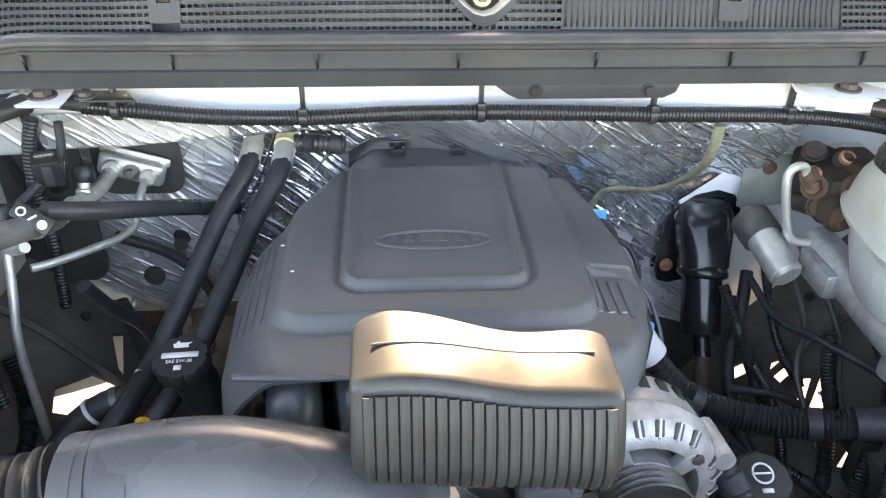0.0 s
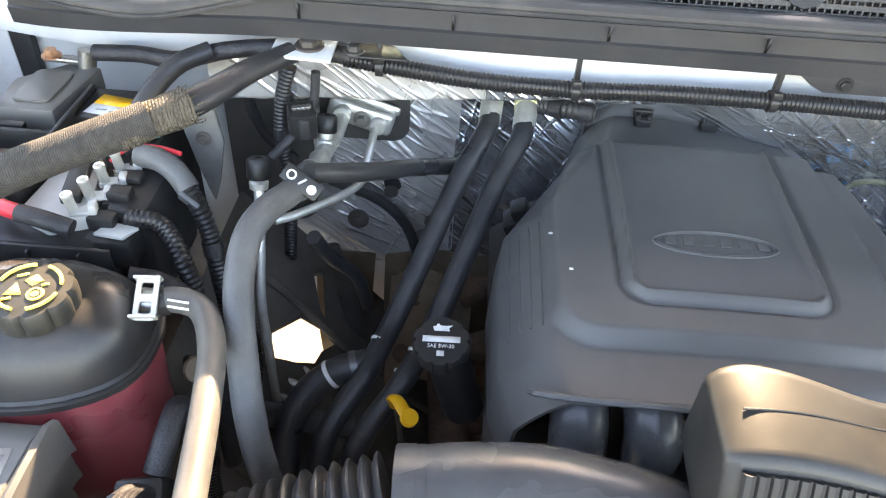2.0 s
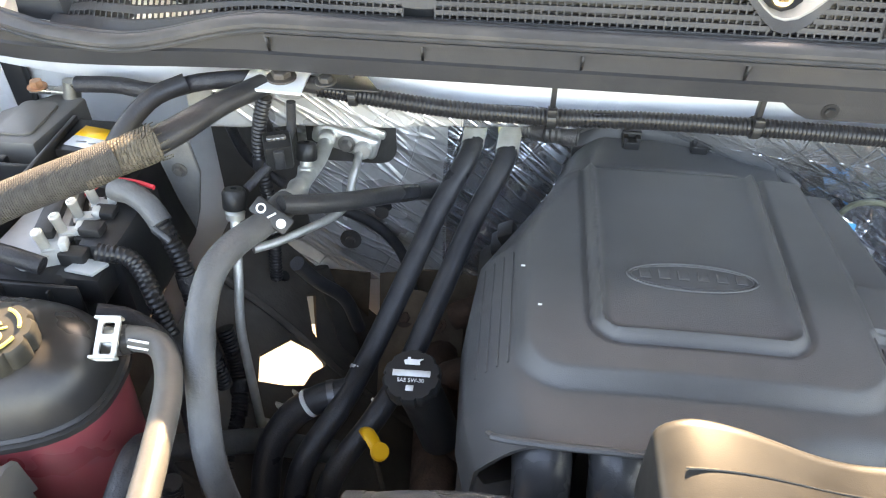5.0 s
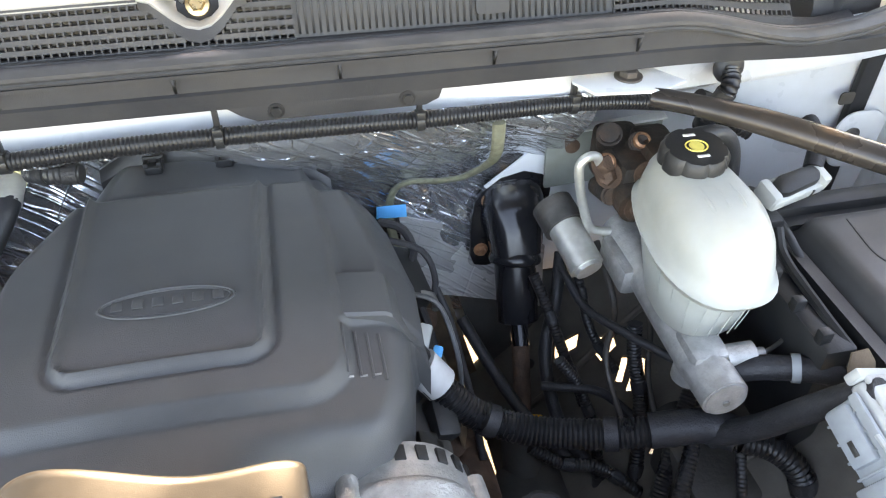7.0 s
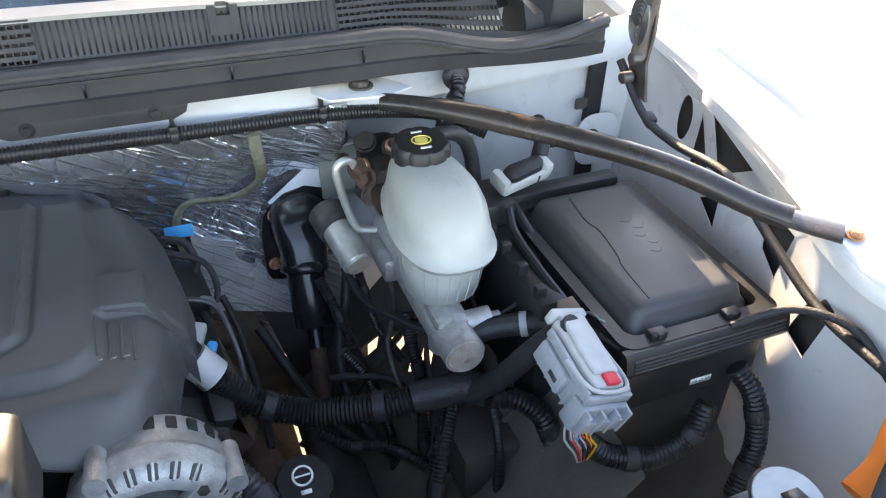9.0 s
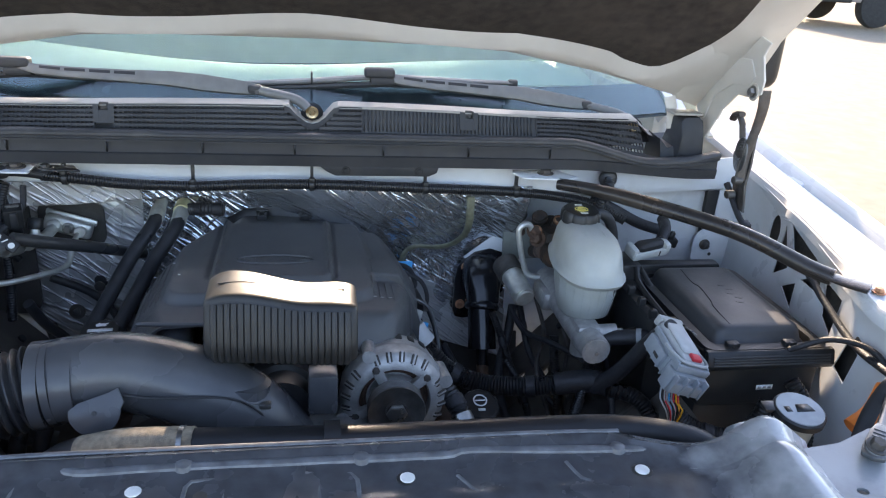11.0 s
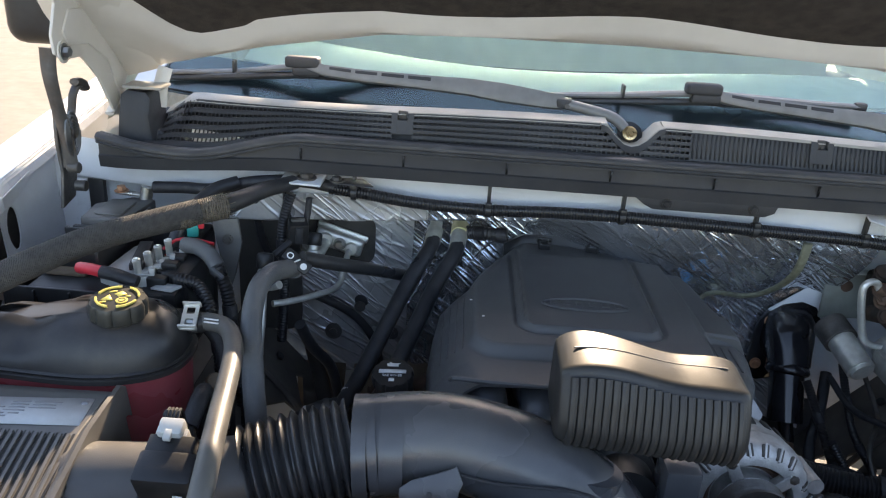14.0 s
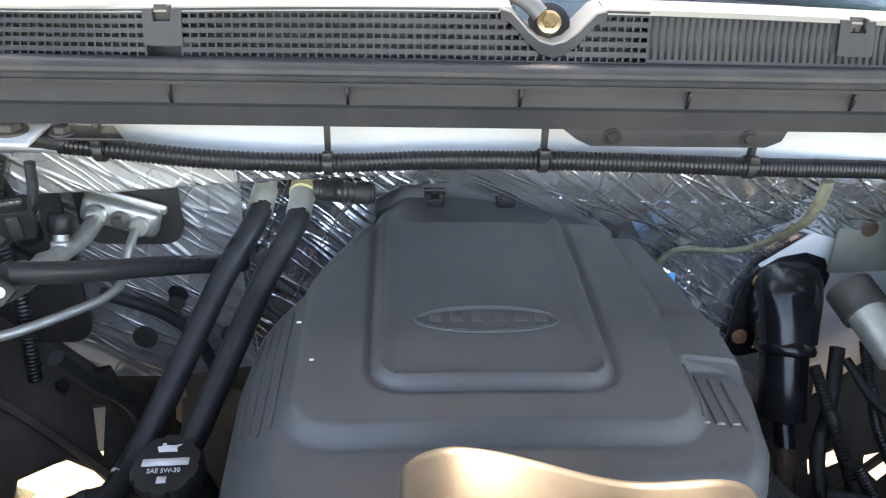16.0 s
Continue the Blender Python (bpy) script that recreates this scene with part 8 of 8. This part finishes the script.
cable("loom_tail", [(0.60, 0.47, 1.04), (0.63, 0.455, 1.015), (0.68, 0.44, 1.005), (0.73, 0.44, 1.02), (0.755, 0.45, 1.06)], 0.0145, loom_plastic, "corrugated loom looping under the fuse box", "wiring loom", 0.006)
cable("loom_tail", [(0.80, 0.465, 1.09), (0.815, 0.44, 1.06), (0.815, 0.415, 1.0), (0.79, 0.40, 0.93)], 0.014, loom_plastic, "corrugated loom below the corner of the fuse box", "wiring loom", 0.006)
cable("loom_tail", [(0.40, 0.80, 0.95), (0.43, 0.78, 0.90), (0.45, 0.74, 0.82), (0.45, 0.70, 0.7)], 0.008, loom_plastic, "thin corrugated loom behind the steering shaft", "wiring loom", 0.005)
cable("wiring_conduit", [(0.150, 0.90, 1.10), (0.160, 0.83, 1.095), (0.176, 0.77, 1.075), (0.198, 0.737, 1.052), (0.215, 0.727, 1.030)], 0.0215, black_plastic, "black conduit feeding the wiring loom", "wiring loom")
solo("loom_label", sweep(spline([(0.196, 0.737, 1.060), (0.218, 0.727, 1.031)], 0.006), 0.0232, 20), label_paper, "white paper tape wrapped round the loom", "label")
injector = thing("injector_plug", (0.20, 0.76, 1.0), "black coil plugs with blue and white clips", "connector")
for x, y, z, a in ((0.205, 0.79, 1.03, 20), (0.215, 0.70, 1.00, 20), (0.20, 0.88, 1.04, 10)):
    part("body", cbox((0.032, 0.05, 0.03), pose(x, y, z, a, 20, 10), 0.006), black_plastic, injector)
part("white_clip", join(cbox((0.018, 0.034, 0.016), pose(0.208, 0.775, 1.062, 15, 10, -20), 0.004), cbox((0.010, 0.016, 0.026), pose(0.200, 0.790, 1.072, 25, 0, -20), 0.003)), white_plastic, injector)
part("blue_clip", cbox((0.012, 0.016, 0.012), pose(0.222, 0.757, 1.052, 15, 10, -20), 0.003), blue_tape, injector)
for pts, r in (([(0.185, 0.97, 1.09), (0.215, 0.955, 1.085), (0.225, 0.93, 1.06), (0.205, 0.905, 1.045)], 0.006), ([(0.18, 0.93, 1.095), (0.235, 0.915, 1.075), (0.245, 0.88, 1.04), (0.215, 0.86, 1.02)], 0.0045), ([(0.19, 0.845, 1.075), (0.235, 0.835, 1.06), (0.25, 0.80, 1.03), (0.255, 0.77, 0.99), (0.25, 0.74, 0.94)], 0.0035)):
    part("loop", tube(pts, r, 8), tape_black if r > 0.004 else rod_steel, injector)
part("coil_cover", moved(box(-0.022, 0.022, -0.05, 0.05, -0.018, 0.018, 0.008), pose(0.208, 0.90, 1.045, 0, 24, 6)), black_plastic, injector)
part("heat_flap", sheet(lambda u, v: (0.225 + 0.035 * v + 0.010 * math.sin(4 * u), 0.72 + 0.16 * u, 1.01 - 0.16 * v + 0.008 * math.sin(9 * u)), 12, 8, 0.003), dusty_brown, injector, "dusty brown heat flap")
part("silver_clip", tube([(0.215, 0.86, 1.055), (0.235, 0.85, 1.055), (0.235, 0.83, 1.05)], 0.005, 8), bright_steel, injector)
part("lead", tube([(0.20, 0.90, 1.06), (0.222, 0.85, 1.03), (0.232, 0.78, 0.99), (0.24, 0.72, 0.95)], 0.006, 8), tape_black, injector)

# ---- belt-drive side: steering pump reservoir, hose ----
pump = thing("steering_pump_cap", (0.29, 0.545, 0.95), "black steering fluid cap with white print", "fluid cap")
PC = upright((0.288, 0.545, 1.005), (0.0, -0.35, 1))
part("neck", lathe([(0.026, -0.08), (0.026, 0.002)], PC, 20), black_plastic, pump)
part("cap", lathe([(0.031, 0), (0.033, 0.004), (0.033, 0.012), (0.029, 0.016), (0.004, 0.0165)], PC, 40, 10, 0.05), black_plastic, pump)
ringm = [PC @ Vector((0.011 * math.cos(a), 0.006 + 0.011 * math.sin(a), 0.0168)) for a in [2 * math.pi * i / 24 for i in range(25)]]
part("wheel_symbol", join(sweep(ringm, 0.0013, 6, False), cbox((0.018, 0.002, 0.0008), PC @ Matrix.Translation((0, 0.006, 0.0168)), 0)), white_print, pump)
part("book_symbol", cbox((0.012, 0.005, 0.0008), PC @ Matrix.Translation((0, -0.013, 0.0168)), 0), white_print, pump)
cable("coolant_bypass_hose", [(0.175, 0.60, 1.075), (0.205, 0.565, 1.065), (0.235, 0.525, 1.045), (0.25, 0.495, 1.02)], 0.016, hose_rubber, "short black ribbed coolant hose beside the alternator", "hose", 0.007)
solo("hose_clamp", tube([(0.2465, 0.502, 1.026), (0.251, 0.492, 1.017)], 0.018, 18), bright_steel, "bright spring clamp at the hose end", "clamp")

# ---- washer filler, orange plug, strap ----
wash = thing("washer_filler", (0.615, 0.225, 1.1), "grey washer fluid cap with a white print on its pale neck", "fluid cap")
WC = upright((0.646, 0.246, 1.184), (0.0, -0.18, 1)) @ Matrix.Scale(0.82, 4)
part("neck", lathe([(0.030, -0.10), (0.032, -0.02), (0.036, -0.004)], WC, 28), milky, wash)
part("cap", join(lathe([(0.040, -0.006), (0.042, -0.004), (0.042, 0.006), (0.039, 0.009), (0.005, 0.0095)], WC, 36), cbox((0.026, 0.022, 0.006), WC @ Matrix.Translation((-0.045, 0.014, 0.004)), 0.002)), black_plastic, wash)
part("cap_top", lathe([(0.0385, 0.0085), (0.0375, 0.0102), (0.003, 0.0104)], WC, 36), pale_plastic, wash, "pale grey cap top")
part("screen_symbol", join(moved(prism([(-0.016, -0.008), (0.016, -0.008), (0.011, 0.009), (-0.011, 0.009)], 0, 0.0008), WC @ Matrix.Translation((0.006, 0, 0.0104))), cbox((0.010, 0.012, 0.0008), WC @ Matrix.Translation((-0.022, 0.0, 0.0107)), 0)), black_plastic, wash)
tow = thing("orange_plug", (0.76, 0.24, 1.15), "orange plastic plug held by a black strap", "plug")
part("body", tube([(0.735, 0.245, 1.155), (0.765, 0.25, 1.175), (0.79, 0.265, 1.205)], 0.016, 16, flat=0.8), orange_plastic, tow)
part("strap", tube([(0.705, 0.20, 1.15), (0.735, 0.225, 1.195), (0.775, 0.245, 1.228), (0.80, 0.25, 1.215), (0.803, 0.245, 1.185)], 0.010, 10, flat=0.25), black_plastic, tow)
solo("washer_neck_hump", lathe([(0.04, -0.06), (0.036, 0.0), (0.026, 0.012), (0.006, 0.016)], aim((0.565, 0.215, 1.165), (0, -0.1, 1)), 24), plate_paint, "pale rounded boss beside the washer filler", "boss")

# ---- firewall details on this side ----
solo("ground_strap", sweep(spline([(0.328, 0.912, 1.262), (0.330, 0.918, 1.235), (0.335, 0.940, 1.198), (0.338, 0.978, 1.160), (0.330, 1.002, 1.134), (0.310, 1.014, 1.116), (0.280, 1.024, 1.107), (0.245, 1.032, 1.106), (0.222, 1.034, 1.098), (0.211, 1.036, 1.078), (0.208, 1.038, 1.05), (0.214, 1.042, 1.00), (0.225, 1.045, 0.96)], 0.006), 0.0085, 8, flat=0.5), olive_strap, "olive braided ground strap hanging on the firewall", "strap")
solo("blue_tag", prism([(-0.022, -0.010), (0.022, -0.008), (0.021, 0.012), (-0.021, 0.009)], -0.001, 0.001, pose(0.210, 1.024, 1.062, 80, 0, -8), 0.0004), blue_tape, "bright blue tape tag round the strap", "tag")
solo("firewall_stud", bolt((0.275, 1.068, 1.03), (0, -1, 0), 0.007, 0.010), dark_steel, "small steel stud on the firewall", "stud")
solo("column_plate", prism([(0.350, 1.076), (0.444, 1.152), (0.476, 1.15), (0.47, 1.03), (0.41, 1.02)], -0.002, 0.002, Matrix(((1, 0, 0, 0), (0, 0, 1, 1.040), (0, 1, 0, 0), (0, 0, 0, 1))), 0.001), white_paint, "white painted panel behind the steering column", "panel")
solo("toe_board_mat", sheet(lambda u, v: (0.225 + 0.235 * u, 1.046 + 0.012 * math.sin(3.1 * u) - 0.022 * (1 - v) ** 2 + 0.003 * noise.noise(Vector((u * 5, v * 5, 1))), 0.872 - 0.05 * u + 0.03 * (1 - u) ** 2 + (0.135 - 0.02 * u) * v), 24, 18, 0.004), dull_foil, "dusty grey insulating mat under the foil", "insulation", angle=80)
side_tab = thing("body_bracket", (0.92, 1.0, 1.12), "white rounded bracket with a stud beside the fender", "bracket")
part("plate", prism(rounded(0.885, 0.965, 1.060, 1.158, 0.03), -0.002, 0.002, Matrix(((1, 0, 0, 0), (0, 0, 1, 1.004), (0, 1, 0, 0), (0, 0, 0, 1))), 0.001), white_paint, side_tab)
part("stud", lathe([(0.012, 0), (0.013, 0.003), (0.007, 0.005), (0.006, 0.016), (0.003, 0.017)], aim((0.912, 1.001, 1.120), (0, -1, 0)), 18), dark_steel, side_tab)
part("slot", disc(0.004, 0.002, aim((0.930, 1.0015, 1.095), (0, -1, 0)), 12), dark_void, side_tab)
fir = thing("fir_tree_clip", (0.825, 1.0, 1.13), "black push clip standing on the firewall", "clip")
part("head", join(cbox((0.026, 0.020, 0.022), pose(0.825, 0.995, 1.128, 10, 8), 0.004), lathe([(0.007, 0), (0.007, 0.014), (0.004, 0.018)], aim((0.823, 0.993, 1.138), (0, -0.2, 1)), 12)), black_plastic, fir)
solo("body_hole", prism(rounded(0.878, 0.902, 1.168, 1.188, 0.005), -0.001, 0.001, Matrix(((1, 0, 0, 0), (0, 0, 1, 1.012), (0, 1, 0, 0), (0, 0, 0, 1)))), dark_void, "small dark opening in the firewall corner", "hole")
solo("body_grommet", lathe([(0.013, 0), (0.013, 0.007), (0.008, 0.011), (0.005, 0.011)], aim((0.932, 1.025, 1.115), (0, -1, 0)), 18), dark_steel, "round body plug on the side panel", "grommet")
solo("cable_grommet", lathe([(0.019, 0), (0.020, 0.005), (0.017, 0.010), (0.012, 0.012)], aim((0.618, 0.925, 1.300), (0, -1, 0.1)), 22), hose_rubber, "large black cable grommet under the cowl", "grommet")
cable("grommet_cable", [(0.618, 0.915, 1.30), (0.612, 0.90, 1.285), (0.60, 0.905, 1.25), (0.60, 0.92, 1.22)], 0.012, loom_plastic, "corrugated cable from the grommet", "cable", 0.005)
cable("booster_hose", [(0.545, 0.87, 1.235), (0.575, 0.865, 1.245), (0.605, 0.87, 1.235), (0.625, 0.875, 1.20), (0.635, 0.87, 1.13)], 0.011, hose_rubber, "black vacuum hose curving behind the reservoir", "hose")
cable("door_loom", [(0.60, 0.94, 1.25), (0.66, 0.945, 1.22), (0.72, 0.95, 1.19), (0.78, 0.96, 1.17)], 0.012, tape_black, "black taped cable along the firewall", "cable")
cable("apron_cable", [(0.875, 0.90, 1.30), (0.89, 0.84, 1.235), (0.905, 0.78, 1.215), (0.905, 0.66, 1.225), (0.90, 0.56, 1.19), (0.885, 0.45, 1.165), (0.87, 0.33, 1.17), (0.86, 0.24, 1.16)], 0.0065, tape_black, "thin black cable clipped along the inner fender", "cable")
cable("apron_cable", [(0.80, 0.49, 1.135), (0.85, 0.46, 1.17), (0.88, 0.40, 1.18), (0.885, 0.34, 1.15)], 0.005, tape_black, "thin black cable from the fuse box to the fender", "cable")
for y, z in ((0.835, 1.228), (0.655, 1.222), (0.45, 1.165)):
    solo("cable_clip", cbox((0.014, 0.022, 0.02), pose(0.898, y, z, 20), 0.004), black_plastic, "small black cable clip on the inner fender", "clip", "fender cable clips")

# ---- loom along the cowl, its ties, the diagonal braces ----
cowl_loom = thing("cowl_loom", (0.0, 0.91, 1.28), "long corrugated wiring loom tied below the cowl", "wiring loom")
LOOM = [(-0.47, 0.905, 1.300), (-0.42, 0.900, 1.297), (-0.32, 0.902, 1.286), (-0.208, 0.905, 1.282), (-0.10, 0.903, 1.287), (0.011, 0.900, 1.289), (0.12, 0.902, 1.286), (0.231, 0.904, 1.282), (0.33, 0.915, 1.276), (0.424, 0.928, 1.268), (0.52, 0.935, 1.256), (0.60, 0.93, 1.240), (0.66, 0.90, 1.215)]
part("conduit", corrugated(LOOM, 0.0105, 0.0048, 0.14, 12), loom_plastic, cowl_loom)
for x, y, z, t in ((-0.43, 0.900, 1.297, 1.325), (-0.208, 0.905, 1.282, 1.325), (0.011, 0.900, 1.289, 1.33), (0.231, 0.904, 1.282, 1.312), (0.424, 0.928, 1.268, 1.312)):
    tie = part("cable_tie", join(tube([(x - 0.0045, y, z), (x + 0.0045, y, z)], 0.0125, 16), box(x - 0.003, x + 0.003, y - 0.004, y + 0.006, z + 0.008, t, 0.001), cbox((0.011, 0.008, 0.010), Matrix.Translation((x, y - 0.009, z + 0.011)), 0.002)), black_plastic, cowl_loom)
for side in (-1, 1):
    cx = side * 0.494 - 0.012
    br = thing("diagonal_brace", (cx, 0.9, 1.31), ("dark steel brace tube wrapped in a woven sleeve" if side < 0 else "dark steel diagonal brace tube with a flattened end"), "brace", "diagonal braces")
    A, B, C, D = Vector((cx + side * 0.02, 0.885, 1.312)) if side < 0 else Vector((0.490, 0.858, 1.308)), Vector((side * 0.612, 0.755, 1.308)), Vector((side * 0.748, 0.63, 1.294)), Vector((side * 0.840, 0.545, 1.262))
    part("tube", sweep(spline([A, A.lerp(B, 0.4) + Vector((0, 0, 0.003)), B, C, D, Vector((side * 0.868, 0.516, 1.2560))], 0.012), lambda u, s: 0.0165 - 0.003 * smooth(0.30, 0.05, u), 16, flat=0.86), hose_rubber if side < 0 else brace_steel, br)
    foot_plan = [(cx - 0.040, 0.862), (cx + 0.028, 0.858), (cx + 0.028, 0.920), (cx - 0.040, 0.915)] if side < 0 else [(0.404, 0.890), (0.420, 0.859), (0.495, 0.851), (0.533, 0.868), (0.500, 0.915), (0.410, 0.915)]
    part("upper_foot", prism(foot_plan, 1.316, 1.3195, None, 0.001), white_paint, br, "white bolted bracket")
    part("foot_bolt", bolt((cx - 0.012 * (side > 0), 0.888, 1.3195), (0, 0, 1), 0.011, 0.007), dark_steel, br)
    part("lower_foot", join(sweep([D, Vector((side * 0.868, 0.516, 1.2560)), Vector((side * 0.886, 0.496, 1.2545)), Vector((side * 0.906, 0.474, 1.2545))], lambda u, s: 0.018 + 0.006 * u, 14, flat=0.25)), brace_steel, br)
    if side < 0:
        part("woven_sleeve", sweep(spline([B + Vector((-0.02, -0.02, 0)), C, D, Vector((side * 0.862, 0.523, 1.2575))], 0.0008), lambda u, s: 0.0182 + 0.00012 * math.cos(2 * math.pi * s / 0.0026) + 0.0005 * math.sin(s * 47) * math.sin(s * 19), 24), sleeve_cloth, br, "grey woven heat sleeve")
        part("sleeve_end", sweep(spline([B + Vector((0.010, 0.010, 0.0005)), B + Vector((-0.045, -0.042, -0.004))], 0.001), lambda u, s: 0.0185 + 0.0006 * math.sin(9 * u) + 0.00012 * math.cos(2 * math.pi * s / 0.0026), 24), worn_lit_sleeve, br, "worn sleeve end, browner for the sun on it")
        for k in range(14):
            a = 2 * math.pi * k / 14
            d = (A - B).normalized()
            e1 = d.cross(Vector((0, 0, 1))).normalized()
            out = e1 * math.cos(a) + d.cross(e1) * math.sin(a)
            at = B + Vector((0.010, 0.010, 0.0005))
            part("loose_thread", tube([at + out * 0.0186 - d * 0.004, at + out * 0.0200 + d * (0.002 + 0.0015 * (k % 3)), at + out * (0.0195 + 0.001 * (k % 2)) + d * (0.003 + 0.0025 * (k % 3))], 0.0006, 5, 0.004), worn_lit_sleeve, br)
solo("bracket_plate", prism([(-0.46, 0.872), (-0.395, 0.872), (-0.415, 0.905), (-0.46, 0.905)], 1.317, 1.320, None, 0.001), black_plastic, "small black plate beside the brace foot", "bracket")
solo("bracket_bolt", bolt((-0.456, 0.884, 1.320), (0, 0, 1), 0.008, 0.006), dark_steel, "dark bolt in the small plate", "bolt")

# ---- wipers ----
wiper_paint = material("weathered_wiper_paint", (0.15, 0.15, 0.148), 0.45, vary=0.15, scale=40, dirt=(0.2, 0.19, 0.17), dirt_amount=0.3)


def wiper(px, py, pz, joint, head, tip, blade_l, blade_r, label):
    w = thing("wiper", (px, py, pz), label, "wiper", "windshield wipers")
    P, J, H = Vector((px, py, pz)), Vector(joint), Vector(head)
    part("pivot_nut", join(lathe([(0.012, -0.004), (0.012, 0.002), (0.010, 0.003)], aim(P, (0, -0.8, 0.6)), 20), moved(lathe([(0.0085, 0), (0.0085, 0.006), (0.007, 0.008), (0.003, 0.008)], None, 6), aim(P, (0, -0.8, 0.6)))), brass, w, "brass-coloured pivot nut")
    part("pivot_cup", lathe([(0.011, -0.006), (0.020, -0.004), (0.021, 0.0), (0.018, -0.001)], aim(P, (0, -0.8, 0.6)), 24), black_plastic, w)
    part("root_arm", tube([P + Vector((-0.008, 0.006, 0.006)), P.lerp(J, 0.3) + Vector((0, 0.004, 0.012)), J], 0.0110, 12, flat=0.8), wiper_paint, w)
    part("knuckle", cbox((0.026, 0.022, 0.018), Matrix.Translation(J) @ pose(0, 0, 0, 0, 0, math.degrees(math.atan2((H - J).y, (H - J).x))), 0.005), cowl_plastic, w)
    up, out = Vector((0, 0.42, 0.91)), Vector((0, -0.91, 0.42))
    wide = [(0.0, 0.0105), (0.06, 0.0135), (0.22, 0.0160), (0.40, 0.0135), (0.55, 0.0118), (0.90, 0.0100), (1.0, 0.0090)]
    rise = [(0.0, 0.0), (0.35, 0.003), (0.80, -0.006), (0.93, -0.006), (1.0, 0.0)]

    def arm_ring(q):
        c, h = J.lerp(H, q) + Vector((0, 0, table(rise, q))), table(wide, q)
        return [c + up * (h * a) + out * b for a, b in ((-1.0, 0.0), (-0.95, 0.0062), (-0.55, 0.0082), (0.55, 0.0082), (0.92, 0.0066), (1.0, 0.003), (1.0, -0.004), (-1.0, -0.004))]
    arm = part("main_arm", loft([arm_ring(i / 40) for i in range(41)]), wiper_paint, w, "weathered grey wiper arm", 50)
    for k in range(4):
        run = [0.50 + 0.105 * k + 0.088 * i / 8 for i in range(9)]
        part("slot", loft([[J.lerp(H, q) + Vector((0, 0, table(rise, q))) + up * (table(wide, q) * a) + out * b for a, b in ((0.12, 0.0078), (0.12, 0.0087), (0.62, 0.0087), (0.62, 0.0078))] for q in run]), bare_rubber, arm)
    part("arm_pin", disc(0.0045, 0.004, aim(J + Vector((0.004, -0.011, -0.004)), (0, -1, 0.4)), 12), dark_steel, w)
    part("head", join(cbox((0.062, 0.026, 0.020), Matrix.Translation(H + Vector((-0.006, 0, 0.004))), 0.006, 3), cbox((0.050, 0.022, 0.016), Matrix.Translation(H + Vector((0.0, 0.0, -0.012))), 0.005)), cowl_plastic, w)
    L, R = Vector(blade_l), Vector(blade_r)
    M = (L + R) / 2
    lean = lambda p, z: p + Vector((0, 0.002, z))
    part("blade_spine", sweep(spline([L, L.lerp(R, 0.25) + Vector((0, 0, 0.005)), H + Vector((0, 0.008, -0.006)), L.lerp(R, 0.8) + Vector((0, 0, 0.004)), R], 0.015), lambda u, q: 0.0100 - 0.003 * abs(2 * u - 1) ** 3, 10, flat=0.6), wiper_paint, w, "weathered grey blade spine")
    part("blade_end", cbox((0.022, 0.014, 0.015), Matrix.Translation(R), 0.004), cowl_plastic, w)
    part("blade_clip", cbox((0.004, 0.022, 0.022), Matrix.Translation(L.lerp(H, 0.5) + Vector((0, 0, 0.004))), 0.001), black_plastic, w)
    part("rubber_edge", sweep([lean(L, -0.012), lean(H + Vector((0, 0.008, -0.004)), -0.016), lean(R, -0.012)], 0.0065, 8), hose_rubber, w)
    return w


wiper(0.012, 0.945, 1.418, (-0.095, 0.982, 1.452), (-0.545, 1.080, 1.468), (-0.27, 1.085, 1.455), (-0.826, 1.160, 1.422), (-0.272, 1.082, 1.456), "black wiper resting low across the passenger glass")
wiper(0.70, 1.02, 1.390, (0.60, 1.06, 1.425), (0.154, 1.045, 1.477), (0.435, 1.079, 1.465), (-0.13, 1.05, 1.450), (0.438, 1.082, 1.463), "black wiper resting low across the driver glass")

# ---- far parked car, built at double size and twice the distance ----
FX, FY = 17.39, 21.37
far = thing("far_car", (FX, FY, 0), "taupe car built at double size far across the lot", "van")
part("body", loft([[(FX + q, FY + 0.08, z0), (FX + q, FY + 0.02, z0 + 0.35), (FX + q, FY + 0.10, z1), (FX + q, FY + 3.3, z1), (FX + q, FY + 3.4, z0)] for q, z0, z1 in ((-2.65, 0.95, 1.45), (-2.45, 0.80, 1.9), (-1.6, 0.76, 2.0), (-0.4, 0.74, 2.1), (0.6, 0.74, 3.3), (5.6, 0.74, 3.4), (5.8, 0.8, 3.3))]), car_red, far)
part("windscreen", loft([[(FX + q, FY + w, z) for w in (0.25, 3.1)] for q, z in ((-0.35, 2.12), (0.55, 3.25))], False, False), frit_mat, far)
part("bumper", box(FX - 2.75, FX - 1.0, FY - 0.02, FY + 3.3, 0.72, 1.05, 0.06, 3), tyre_mat, far)
for q in (0.0, 4.3):
    for w in (0.0, 3.0):
        wh = part("wheel", lathe([(0.40, 0), (0.64, 0.04), (0.68, 0.2), (0.64, 0.36), (0.40, 0.40)], aim((FX + q, FY + w + 0.36, 0.68), (0, -1, 0)), 32), tyre_mat, far)
        part("rim", lathe([(0.05, 0.37), (0.14, 0.37), (0.16, 0.33), (0.34, 0.36), (0.41, 0.38), (0.41, 0.34)], aim((FX + q, FY + w + 0.36, 0.68), (0, -1, 0)), 28, 6, 0.03), bright_steel, wh)
